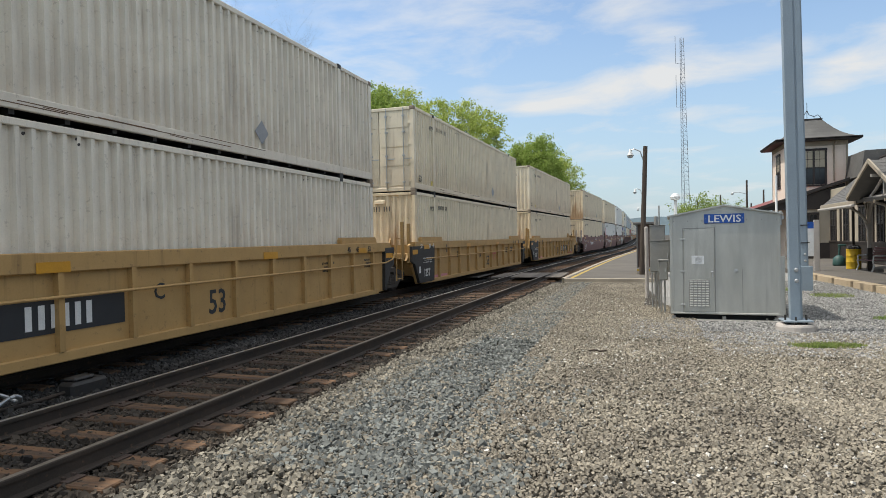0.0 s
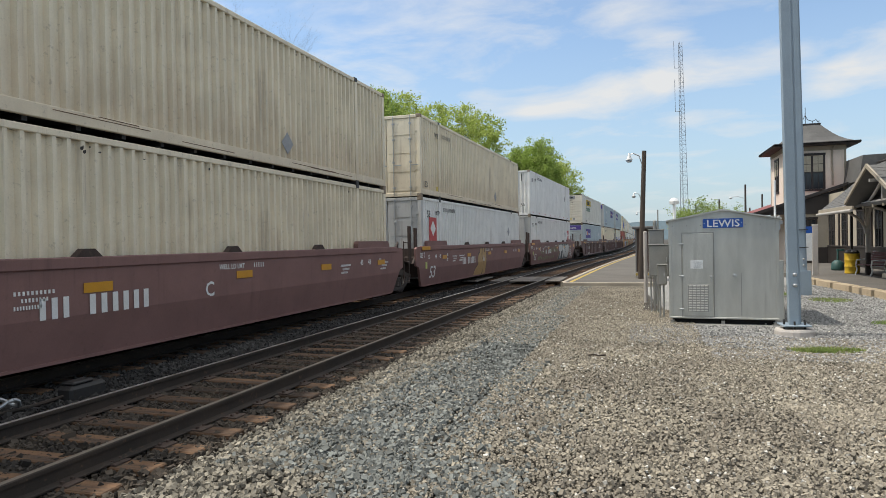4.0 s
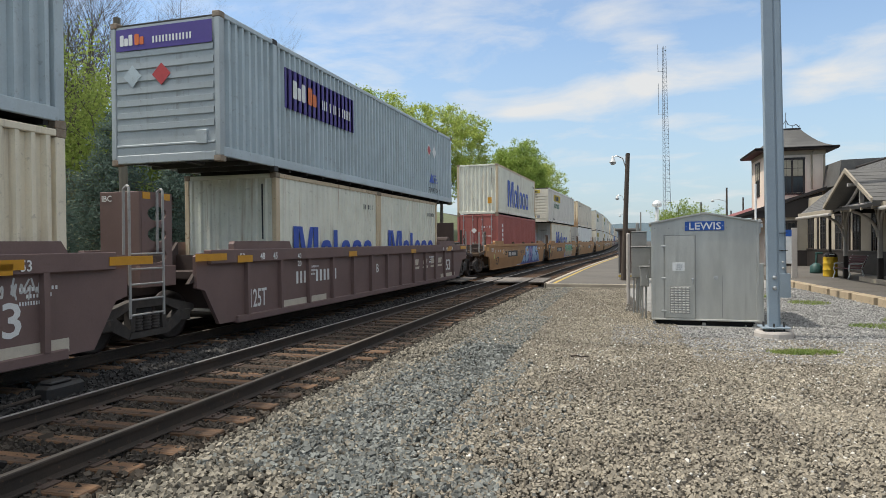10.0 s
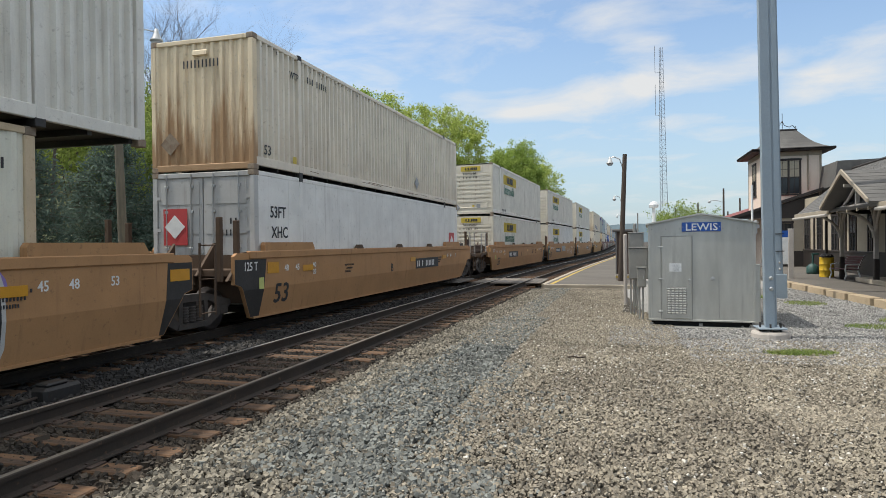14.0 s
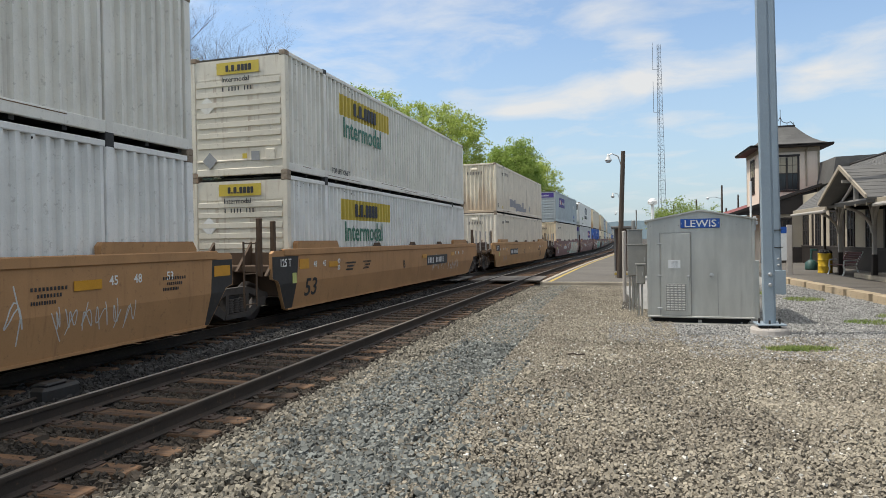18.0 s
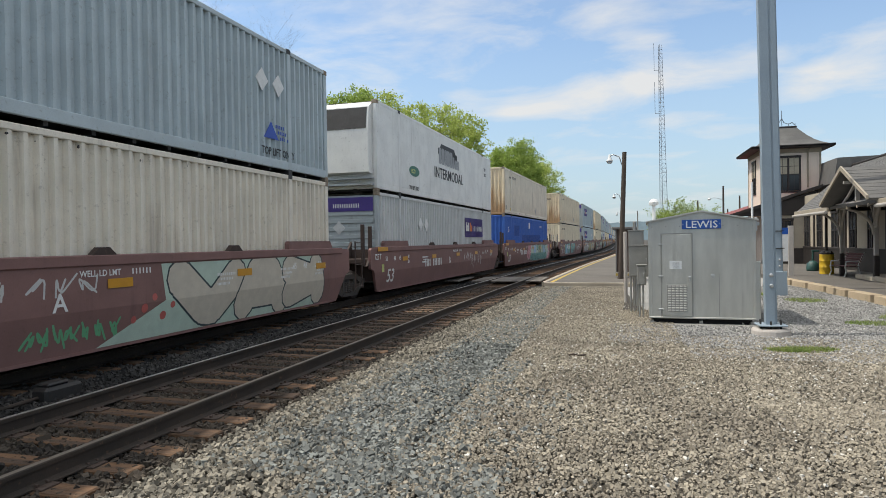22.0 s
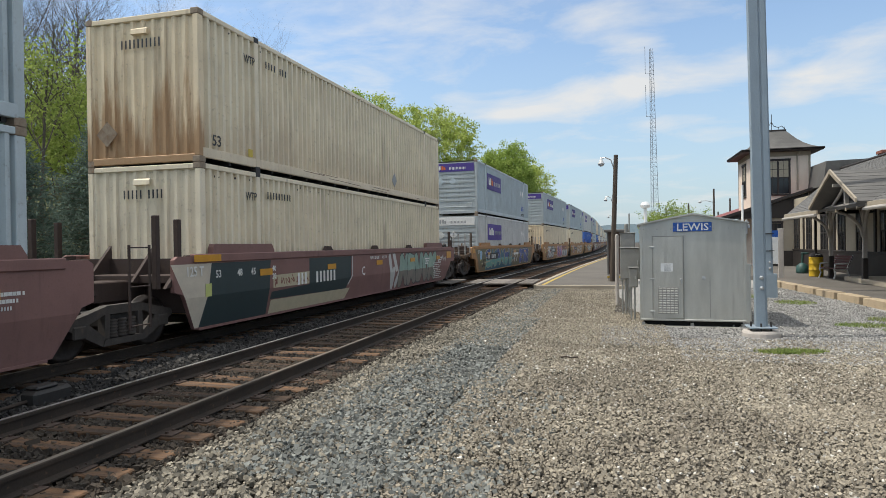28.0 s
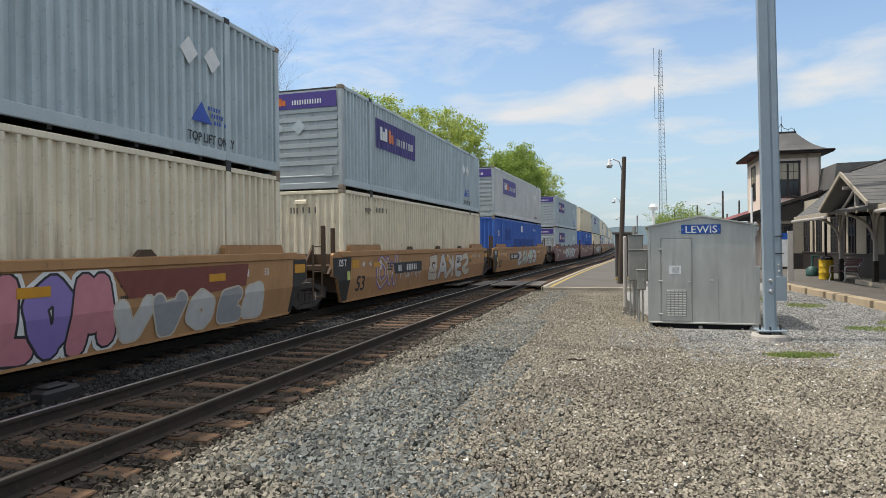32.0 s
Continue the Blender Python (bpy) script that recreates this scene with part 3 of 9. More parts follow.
P_WHITE = paint("paint_white", (0.82, 0.82, 0.79), 0.5, 0.2)
P_OFFWHITE = paint("paint_offwhite", (0.80, 0.78, 0.71), 0.5, 0.25)
P_GREYBLUE = paint("paint_grey_blue", (0.50, 0.575, 0.605), 0.55, 0.15)
P_GREY = paint("paint_light_grey", (0.65, 0.66, 0.65), 0.5, 0.2)
P_IVORY = paint("paint_ivory", (0.80, 0.79, 0.67), 0.5, 0.75, streak_colour=(0.33, 0.17, 0.08))
P_IVORY_RUST = paint("paint_ivory_rusted", (0.62, 0.50, 0.34), 0.65, 0.9, streak_colour=(0.24, 0.10, 0.045), spots=0.8, spot_colour=(0.28, 0.12, 0.05))
P_OFFWHITE_END = paint("paint_offwhite_dirty", (0.74, 0.69, 0.58), 0.6, 0.8, streak_colour=(0.30, 0.18, 0.10))
P_GREYBLUE_END = paint("paint_grey_blue_dirty", (0.43, 0.475, 0.49), 0.55, 0.6, streak_colour=(0.16, 0.14, 0.12))
P_RED = paint("paint_oxide_red", (0.40, 0.135, 0.115), 0.6, 0.2)
P_BLUE = paint("paint_blue", (0.06, 0.16, 0.54), 0.5, 0.2, streak_colour=(0.02, 0.03, 0.10))
P_BLUE_DARK = paint("paint_blue_dark", (0.045, 0.105, 0.37), 0.55, 0.2, streak_colour=(0.02, 0.03, 0.10))
P_SILVER = paint("paint_silver", (0.50, 0.50, 0.49), 0.4, 0.4)
P_YELLOW = paint("car_yellow", (0.50, 0.315, 0.125), 0.6, 0.45, streak_colour=(0.10, 0.06, 0.03), spots=0.4)
P_TAN = paint("car_faded_tan", (0.50, 0.29, 0.13), 0.65, 0.5, streak_colour=(0.10, 0.05, 0.03), spots=0.4)
P_BROWN = paint("car_orange_brown", (0.45, 0.25, 0.115), 0.65, 0.4, streak_colour=(0.08, 0.04, 0.03), spots=0.35)
P_MAROON = paint("car_maroon", (0.245, 0.137, 0.123), 0.65, 0.3, streak_colour=(0.05, 0.03, 0.03))
P_DARK = paint("car_dark_brown", (0.195, 0.130, 0.118), 0.65, 0.35, streak_colour=(0.14, 0.11, 0.09))
P_YELLOW_DIRTY = paint("car_yellow_dirty", (0.36, 0.23, 0.09), 0.65, 0.7, streak_colour=(0.07, 0.05, 0.03), spots=0.5)
P_DECK = paint("deck_dirty_brown", (0.10, 0.065, 0.042), 0.75, 0.5, streak_colour=(0.04, 0.03, 0.025), spots=0.6)
P_DECK_DARK = paint("deck_dirty_dark", (0.065, 0.046, 0.04), 0.75, 0.5, streak_colour=(0.03, 0.025, 0.02), spots=0.6)
SCUFF = stuff("scuff_black", (0.045, 0.04, 0.036), None, rough=0.8)
SCRATCH = stuff("scratch_rusty", (0.20, 0.11, 0.06), (0.10, 0.06, 0.04), rough=0.85, scale=3.0)
GRAB = paint("grab_rail_grey", (0.36, 0.355, 0.34), 0.6, 0.5, streak_colour=(0.14, 0.09, 0.06), spots=0.4)
CASTING = stuff("casting_rusty", (0.30, 0.25, 0.19), (0.19, 0.125, 0.08), rough=0.8, scale=6.0, fine=40.0, spots=0.6, spot_colour=(0.24, 0.11, 0.05))
STEEL_BLACK = stuff("black_steel", (0.035, 0.033, 0.032), (0.022, 0.021, 0.02), rough=0.6, scale=3.0, fine=40.0, spots=0.4, spot_colour=(0.08, 0.055, 0.04))
TRUCK = stuff("truck_dusty", (0.075, 0.064, 0.056), (0.045, 0.039, 0.035), rough=0.8, scale=4.0, fine=40.0, spots=0.5, spot_colour=(0.12, 0.085, 0.06))
WHEEL = stuff("wheel_steel", (0.06, 0.05, 0.045), (0.035, 0.03, 0.028), rough=0.55, metal=0.4, scale=5.0, fine=40.0)
ROOF_DIRT = stuff("roof_dirty", (0.45, 0.44, 0.41), (0.3, 0.29, 0.27), rough=0.7, scale=0.8)
GALV = plain("galvanised", (0.52, 0.53, 0.53), 0.42, 0.8)
INK = plain("ink_black", (0.03, 0.032, 0.036), 0.6)
INK_WHITE = plain("ink_white", (0.80, 0.80, 0.78), 0.6)
INK_BLUE = plain("ink_blue", (0.03, 0.085, 0.44), 0.5)
INK_GREEN = plain("ink_green", (0.03, 0.16, 0.10), 0.5)
INK_YELLOW = plain("ink_yellow", (0.62, 0.47, 0.06), 0.5)
INK_PURPLE = plain("ink_purple", (0.075, 0.045, 0.26), 0.5)
INK_VIOLET = plain("ink_violet", (0.13, 0.085, 0.40), 0.55)
INK_ORANGE = plain("ink_orange", (0.70, 0.16, 0.03), 0.5)
INK_RED = plain("ink_red", (0.50, 0.05, 0.05), 0.5)
INK_GREY = plain("ink_grey", (0.33, 0.34, 0.35), 0.6)
AMBER = plain("reflector_amber", (0.62, 0.30, 0.02), 0.35)
LIME = plain("tag_lime", (0.55, 0.60, 0.20), 0.5)

SPRAY_A = plain("spray_teal", (0.16, 0.40, 0.37), 0.5)
SPRAY_B = plain("spray_pale_blue", (0.34, 0.54, 0.76), 0.5)
SPRAY_C = plain("spray_navy", (0.04, 0.07, 0.25), 0.5)
SPRAY_D = plain("spray_mint", (0.50, 0.62, 0.52), 0.5)
SPRAY_E = plain("spray_pink", (0.60, 0.24, 0.28), 0.5)
SPRAY_F = plain("spray_purple", (0.20, 0.10, 0.28), 0.5)
SPRAY_G = plain("spray_silver", (0.58, 0.58, 0.56), 0.4)
SPRAY_H = plain("spray_beige", (0.60, 0.54, 0.44), 0.5)
SPRAY_I = plain("spray_ochre", (0.48, 0.30, 0.12), 0.5)
SPRAY_J = plain("spray_oxide", (0.20, 0.055, 0.04), 0.5)
SPRAY_K = plain("spray_dark_slate", (0.025, 0.045, 0.05), 0.5)
SPRAY_L = plain("spray_royal_blue", (0.06, 0.10, 0.38), 0.5)
SPRAY_M = plain("spray_leaf_green", (0.14, 0.42, 0.22), 0.5)
SPRAY_N = plain("spray_sand", (0.52, 0.46, 0.32), 0.5)
SPRAY_O = plain("spray_moss", (0.23, 0.29, 0.13), 0.6)
SPRAY_P = plain("spray_lilac", (0.27, 0.20, 0.50), 0.5)
SPRAY_Q = stuff("spray_olive_over_brown", (0.16, 0.17, 0.105), (0.24, 0.15, 0.085), rough=0.6, scale=0.9, fine=40.0, bump=0.03, dist=0.002)
SPRAY_R = plain("spray_coral", (0.52, 0.13, 0.11), 0.5)
SPRAY_S = plain("spray_deep_teal", (0.04, 0.14, 0.20), 0.5)
SPRAY_T = stuff("spray_verdigris", (0.33, 0.45, 0.37), (0.22, 0.33, 0.28), rough=0.6, scale=1.4, fine=40.0, bump=0.03, dist=0.002)
SPRAY_U = stuff("spray_drab", (0.30, 0.26, 0.225), (0.20, 0.21, 0.18), rough=0.6, scale=1.4, fine=40.0, bump=0.03, dist=0.002)

MESH = {}


def shared(key, make, mat, smooth=False):
    """The mesh of alike parts, made once for each paint."""
    k = (key, mat.name)
    if k not in MESH:
        MESH[k] = make().mesh(key[0] if isinstance(key, tuple) else key, mat, smooth)
    return MESH[k]


def wavy(length, z0, z1, pitch, depth, crest=0.27, slope=0.15, x=0.0, back=0.03):
    """A corrugated sheet along y that looks to +x."""
    n = max(1, round(length / pitch))
    p = length / n
    prof = []
    for i in range(n):
        y = i * p
        prof += [(y, 0.0), (y + crest * p, 0.0), (y + (crest + slope) * p, -depth), (y + (1 - slope) * p, -depth)]
    prof.append((length, 0.0))
    g = Geo()
    m = len(prof)
    for z in (z0, z1):
        g.v += [(x + d, y, z) for y, d in prof]
    for z in (z0, z1):
        g.v += [(x - depth - back, y, z) for y in (0.0, length)]
    g.f = [(i, i + 1, m + i + 1, m + i) for i in range(m - 1)]
    g.f += [(2 * m, 2 * m + 2, 2 * m + 3, 2 * m + 1)]
    return g


def bars(g, x, z, w, h, n, rnd, dense=0.85, thick=0.5):
    """Unreadable writing: a row of short upright strokes."""
    step = w / n
    for i in range(n):
        if rnd.random() < dense:
            g.box(x + i * step, x + i * step + step * thick, z, z + h, -0.002, 0.002)
    return g


def glyphs(parent, place, mat, x, y, z, w, h, n, name="marking", seed=1, dense=0.9):
    """Bars in place of numbers. place: on_side or on_end."""
    key = (name, round(w, 2), round(h, 2), n, seed)
    me = shared(key, lambda: bars(Geo(), 0, 0, w, h, n, random.Random(seed), dense, 0.34 if name == "number_marking" and h < 0.2 else 0.5), mat)
    return place(part(name, me, mat, parent), x, y, z)


def word(parent, place, text, mat, x, y, z, size, squeeze=1.0, name="lettering"):
    return place(part(name, letters(text, size, mat, squeeze=squeeze), mat, parent), x, y, z)


def patch(parent, place, mat, x, y, z, w, h, name="panel", label=""):
    me = shared((name, round(w, 3), round(h, 3)), lambda: Geo().box(0, w, 0, h, -0.003, 0.003), mat)
    return place(part(name, me, mat, parent, label), x, y, z)


RIB = (16.15 - 0.14) / 69


def painted(c, mat, rib, ribs, z0, z1, name="brand_panel", label="", depth=0.075, x=1.2857):
    """A coat of paint that follows the corrugation of a long box, counted in ribs from its near end."""
    me = shared((name, "ribbed", ribs, depth, round(z0, 2), round(z1, 2)), lambda: wavy(ribs * RIB, z0, z1, RIB, depth, x=x, back=0.0), mat)
    ob = part(name, me, mat, c, label)
    ob.location = (0, 0.07 + rib * RIB, 0)
    return ob


def diamond(parent, place, mat, x, y, z, r, name="placard"):
    me = shared((name, r), lambda: Geo().slab([(r, 0), (0, r), (-r, 0), (0, -r)], -0.004, 0.004, "z"), mat)
    return place(part(name, me, mat, parent), x, y, z)


def block_mark(parent, place, mat, x, y, z, h, widths, tall, gap=0.12, name="logo_shape"):
    """A brand mark as plain upright blocks of its colour: widths in parts of h, tall in parts of h."""
    def make():
        g, a = Geo(), 0.0
        for w, t in zip(widths, tall):
            c = 0.16 * w * h
            g.slab([(a + c, 0), (a + w * h - c, 0), (a + w * h, c), (a + w * h, t * h - c), (a + w * h - c, t * h), (a + c, t * h), (a, t * h - c), (a, c)], -0.003, 0.003, "z")
            a += (w + gap) * h
        return g
    me = shared((name, h, tuple(widths), tuple(tall)), make, mat)
    return place(part(name, me, mat, parent), x, y, z)


# ---- containers: origin under the middle of the end that the eye sees; y runs along the box ----
def container(kind, length, high, wide, side, end, end_kind, label, pitch=0.232, depth=0.075, posts=True, smooth_side=False):
    c = thing("shipping_container", label, "shipping container", group="containers on the train")
    hw = wide / 2
    rail_h, top_h, post = 0.29, 0.11, 0.10
    inset = 0.012

    def P(name, key, make, mat, lab="", smooth=False):
        return part(name, shared((name, kind, length, high, wide) + key, make, mat, smooth), mat, c, lab)

    for s in (1, -1):
        turn = Matrix.Identity(4) if s > 0 else Matrix.Translation((0, length, 0)) @ pose(0, 0, 0, 0, 0, 180)
        if smooth_side:
            ob = P("side_panel", ("smooth",), lambda: smooth_wall(length, high, hw, rail_h, top_h), side)
        else:
            ob = P("side_panel", (pitch, depth), lambda: wavy(length - 0.14, rail_h, high - top_h, pitch, depth, x=hw - inset).moved(Matrix.Translation((0, 0.07, 0))), side)
        ob.matrix_basis = turn
        ob = P("bottom_rail", (), lambda: Geo().box(hw - 0.07, hw + 0.002, post, length - post, 0.10, rail_h, 0.01), side)
        ob.matrix_basis = turn
        ob = P("top_rail", (), lambda: Geo().box(hw - 0.07, hw, post, length - post, high - top_h, high - 0.012, 0.01), P_IVORY_RUST if side is P_IVORY else side)
        ob.matrix_basis = turn
        for y in (0.0, length - 0.16):
            ob = P("corner_post", (), lambda: Geo().box(hw - 0.12, hw, 0, 0.16, 0.12, high - 0.12, 0.012), P_IVORY_RUST if side is P_IVORY else end if y == 0 else side)
            ob.location = (0, y, 0)
            if s < 0:
                ob.matrix_basis = Matrix.Translation((0, y + 0.16, 0)) @ pose(0, 0, 0, 0, 0, 180)
            for z in (0.0, high - 0.12):
                ob = P("corner_casting", (), lambda: Geo().box(hw - 0.165, hw + 0.004, -0.004, 0.178, 0, 0.12, 0.012), CASTING)
                ob.matrix_basis = Matrix.Translation((0, y, z)) if s > 0 else Matrix.Translation((0, y + 0.174, z)) @ pose(0, 0, 0, 0, 0, 180)
        if posts and length > 13 and s > 0:
            for y in (1.98, length - 1.98):
                ob = P("lifting_post", (), lambda: Geo().box(hw - 0.09, hw + 0.010, -0.075, 0.075, 0.05, high - 0.02, 0.012), side)
                ob.matrix_basis = Matrix.Translation((0, y, 0)) if s > 0 else Matrix.Translation((0, y, 0)) @ pose(0, 0, 0, 0, 0, 180)
                ob = P("lifting_casting", (), lambda: Geo().box(hw - 0.15, hw + 0.014, -0.085, 0.085, -0.004, 0.12, 0.01), STEEL_BLACK)
                ob.location = (0, y, 0)
                ob = P("lifting_casting", (), lambda: Geo().box(hw - 0.15, hw + 0.014, -0.085, 0.085, -0.004, 0.12, 0.01), STEEL_BLACK)
                ob.location = (0, y, high - 0.105)
    P("roof", (), lambda: wavy(length - 0.2, -hw + 0.06, hw - 0.06, 0.25, 0.02).moved(Matrix(((0, 0, 1, 0), (0, 1, 0, 0.1), (1, 0, 0, high - 0.03), (0, 0, 0, 1)))), ROOF_DIRT)
    P("underframe", (), lambda: under(length, hw), STEEL_BLACK)
    # end towards the eye
    if end_kind == "ribs":
        P("end_wall", ("ribs",), lambda: Geo().slab([(0.02, 0.16), (0.02, 0.62), (0.03, 0.62), (0.03, high - 0.56), (0.02, high - 0.56), (0.02, high - 0.1), (0.07, high - 0.1), (0.07, 0.16)], -hw + 0.12, hw - 0.12, "x"), end)
        step = (high - 1.18) / 7
        for i in range(7):
            P("rib", ("end",), lambda: Geo().slab([(0.0, 0.32 * step), (0.031, 0.26 * step), (0.031, 0.82 * step), (0.0, 0.78 * step)], -hw + 0.15, hw - 0.15, "x"), end).location = (0, 0, 0.62 + i * step)
        P("end_sill", (), lambda: Geo().box(-hw + 0.12, hw - 0.12, 0.0, 0.08, 0.03, 0.2, 0.012).box(-hw + 0.12, hw - 0.12, 0.0, 0.08, 0.36, 0.41, 0.012), end)
        P("placard_holder", (), lambda: Geo().box(hw - 0.55, hw - 0.3, -0.02, 0.03, 0.35, 0.62, 0.01), end)
    elif end_kind == "flutes":
        P("end_wall", ("flutes",), lambda: wavy(wide - 0.24, 0.16, high - 0.1, 0.235, 0.04).moved(Matrix(((0, 1, 0, -hw + 0.12), (-1, 0, 0, 0.02), (0, 0, 1, 0), (0, 0, 0, 1)))), end)
        P("end_sill", (), lambda: Geo().box(-hw + 0.12, hw - 0.12, 0.0, 0.08, 0.02, 0.16, 0.012), end)
        P("end_header", (), lambda: Geo().box(-hw + 0.12, hw - 0.12, 0.0, 0.08, high - 0.12, high - 0.02, 0.012), end)
        if kind == "53":
            P("hatch", (), lambda: Geo().slab([(0.0, high - 0.40), (-0.05, high - 0.39), (-0.04, high - 0.30), (0.0, high - 0.27)], -0.18, 0.18, "x"), end)
    elif end_kind == "reefer":
        P("end_wall", ("reefer",), lambda: Geo().box(-hw + 0.06, hw - 0.06, 0.03, 0.1, 0.1, high - 0.06, 0.03), end)
        P("cooling_unit", (), lambda: Geo().slab([(0.03, 0.55), (-0.30, 0.6), (-0.34, 1.9), (-0.22, high - 0.25), (0.03, high - 0.1)], -hw + 0.16, hw - 0.16, "x"), end)
        P("grille", (), lambda: Geo().slab([(-0.35, 1.95), (-0.24, high - 0.28), (-0.21, high - 0.28), (-0.32, 1.95)], -hw + 0.22, hw - 0.22, "x"), STEEL_BLACK)
        P("rail_guard", (), lambda: Geo().box(-hw + 0.1, hw - 0.1, -0.25, 0.0, 0.2, 0.26).box(-hw + 0.1, hw - 0.1, -0.25, 0.0, 0.4, 0.44), GALV)
    else:
        for s in (-1, 1):
            d = P("door", (s,), lambda: door_leaf(s, hw, high), end)
            part("lock_rod", shared(("lock_rod", s, high, hw), lambda: rods(s, hw, high), GALV), GALV, d, "galvanised locking rods")
        P("door_frame", (), lambda: Geo().box(-hw + 0.12, hw - 0.12, 0.0, 0.08, 0.02, 0.15, 0.012).box(-hw + 0.12, hw - 0.12, 0.0, 0.08, high - 0.13, high - 0.02, 0.012), end)
    P("far_end", (), lambda: Geo().box(-hw + 0.1, hw - 0.1, length - 0.07, length - 0.02, 0.1, high - 0.04), side)
    return c


def smooth_wall(length, high, hw, rail_h, top_h):
    g = Geo()
    n = 12
    w = (length - 0.14) / n
    for i in range(n):
        g.box(hw - 0.07, hw - 0.006, 0.07 + i * w + 0.003, 0.07 + (i + 1) * w - 0.003, rail_h, high - top_h, 0.006)
    return g


def under(length, hw):
    g = Geo().box(-hw + 0.08, hw - 0.08, 0.1, length - 0.1, 0.14, 0.18)
    n = int(length / 0.8)
    for i in range(n):
        y = 0.25 + i * (length - 0.5) / (n - 1)
        g.box(-hw + 0.08, hw - 0.08, y - 0.04, y + 0.04, 0.04, 0.14)
    for s in (-1, 1):
        g.box(s * 0.5 - 0.06, s * 0.5 + 0.06, 0.05, 0.5, 0.0, 0.14)
    return g


def door_leaf(s, hw, high):
    a, b = sorted((s * 0.012, s * (hw - 0.125)))
    g = Geo().box(a, b, 0.03, 0.07, 0.15, high - 0.13, 0.006)
    zz = [0.18, 0.85, 1.5, 2.15, high - 0.18]
    for z0, z1 in zip(zz, zz[1:]):
        g.slab([(a + 0.08, z0 + 0.04), (b - 0.08, z0 + 0.04), (b - 0.08, z1 - 0.04), (a + 0.08, z1 - 0.04)], 0.012, 0.032, "y")
    for z in (0.35, 0.95, 1.6, 2.3):
        g.box(s * (hw - 0.16) - 0.05, s * (hw - 0.16) + 0.05, 0.0, 0.04, z, z + 0.07)
    return g


def rods(s, hw, high):
    g = Geo()
    for x in (0.28, hw - 0.38):
        g.rod((s * x, -0.012, 0.06), (s * x, -0.012, high - 0.05), 0.017, 8)
        for z in (0.3, 1.2, 2.0, high - 0.35):
            g.box(s * x - 0.05, s * x + 0.05, -0.022, 0.03, z, z + 0.06, 0.005)
        g.box(s * x - 0.01, s * x + 0.30, -0.03, -0.012, 1.10, 1.135)
    return g


# brand colours as plain shapes, words that name no brand as letters
def mark_parcel(c, hw, length, high, y0, far=False, size=1.0, end=True, faded=False):
    """A purple panel with a white and an orange block and a row of thin bars."""
    w, h = 3.78 * size, 0.92 * size
    painted(c, INK_VIOLET if faded else INK_PURPLE, round((y0 - 0.07) / RIB), round(w / RIB), high - 0.48 - h, high - 0.48, label="purple brand panel", depth=0.010, x=1.297)
    block_mark(c, on_side, INK_WHITE, hw + 0.007, y0 + 0.30, high - 0.48 - h * 0.70, h * 0.46, (0.42, 0.38, 0.42), (1.0, 0.7, 1.0), 0.08)
    block_mark(c, on_side, INK_WHITE if faded else INK_ORANGE, hw + 0.007, y0 + 0.30 + 0.72 * size, high - 0.48 - h * 0.70, h * 0.46, (0.48, 0.44), (1.0, 0.72), 0.08)
    glyphs(c, on_side, INK_GREY if faded else INK_WHITE, hw + 0.007, y0 + 1.75 * size, high - 0.48 - h * 0.68, 1.7 * size, h * 0.26, 16, "small_marking", 5)
    if end:
        patch(c, on_end, INK_WHITE if faded else INK_PURPLE, -hw + 0.16, -0.012, high - 0.60, 2 * hw - 0.32, 0.44, "end_panel", "purple brand panel on the end wall")
        block_mark(c, on_end, INK_GREY if faded else INK_WHITE, -hw + 0.26, -0.02, high - 0.50, 0.22, (0.42, 0.4, 0.42), (1, 0.7, 1), 0.08)
        block_mark(c, on_end, INK_GREY if faded else INK_ORANGE, -hw + 0.62, -0.02, high - 0.50, 0.22, (0.48, 0.44), (1, 0.72), 0.08)
        glyphs(c, on_end, INK_GREY if faded else INK_WHITE, -hw + 1.05, -0.018, high - 0.49, 0.95, 0.13, 12, "small_marking", 6)


def mark_yellow(c, hw, high, y0, end_style=1):
    """A yellow panel with dark blocks, and the green word below it."""
    painted(c, INK_YELLOW, round((y0 - 0.07) / RIB), round(3.62 / RIB), high - 0.97, high - 0.39, label="yellow brand panel")
    block_mark(c, on_side, INK, hw + 0.007, y0 + 0.95, high - 0.87, 0.37, (0.5, 0.3, 0.55, 0.3, 0.55, 0.55, 0.55, 0.5), (1, 0.18, 1, 0.18, 1, 1, 1, 1), 0.1)
    word(c, on_side, "Intermodal", INK_GREEN, hw + 0.006, y0 + 0.22, high - 1.56, 0.78, 0.82)
    word(c, on_side, "TOP LIFT ONLY", INK, hw + 0.006, y0 - 0.5, 0.26, 0.20, 0.8)
    if end_style:
        patch(c, on_end, INK_YELLOW if end_style == 1 else INK_GREY, -hw + 0.75, -0.012, high - 0.46, 1.15, 0.28, "end_panel", "brand panel on the end wall")
        block_mark(c, on_end, INK, -hw + 1.0, -0.018, high - 0.40, 0.15, (0.5, 0.3, 0.55, 0.3, 0.55, 0.55, 0.55, 0.5), (1, 0.2, 1, 0.2, 1, 1, 1, 1), 0.12)
        word(c, on_end, "Intermodal", INK, -hw + 0.88, -0.014, high - 0.64, 0.17)
    glyphs(c, on_end, INK, -hw + 0.9, -0.016, high - 0.86, 0.85, 0.10, 10, "number_marking", 8)


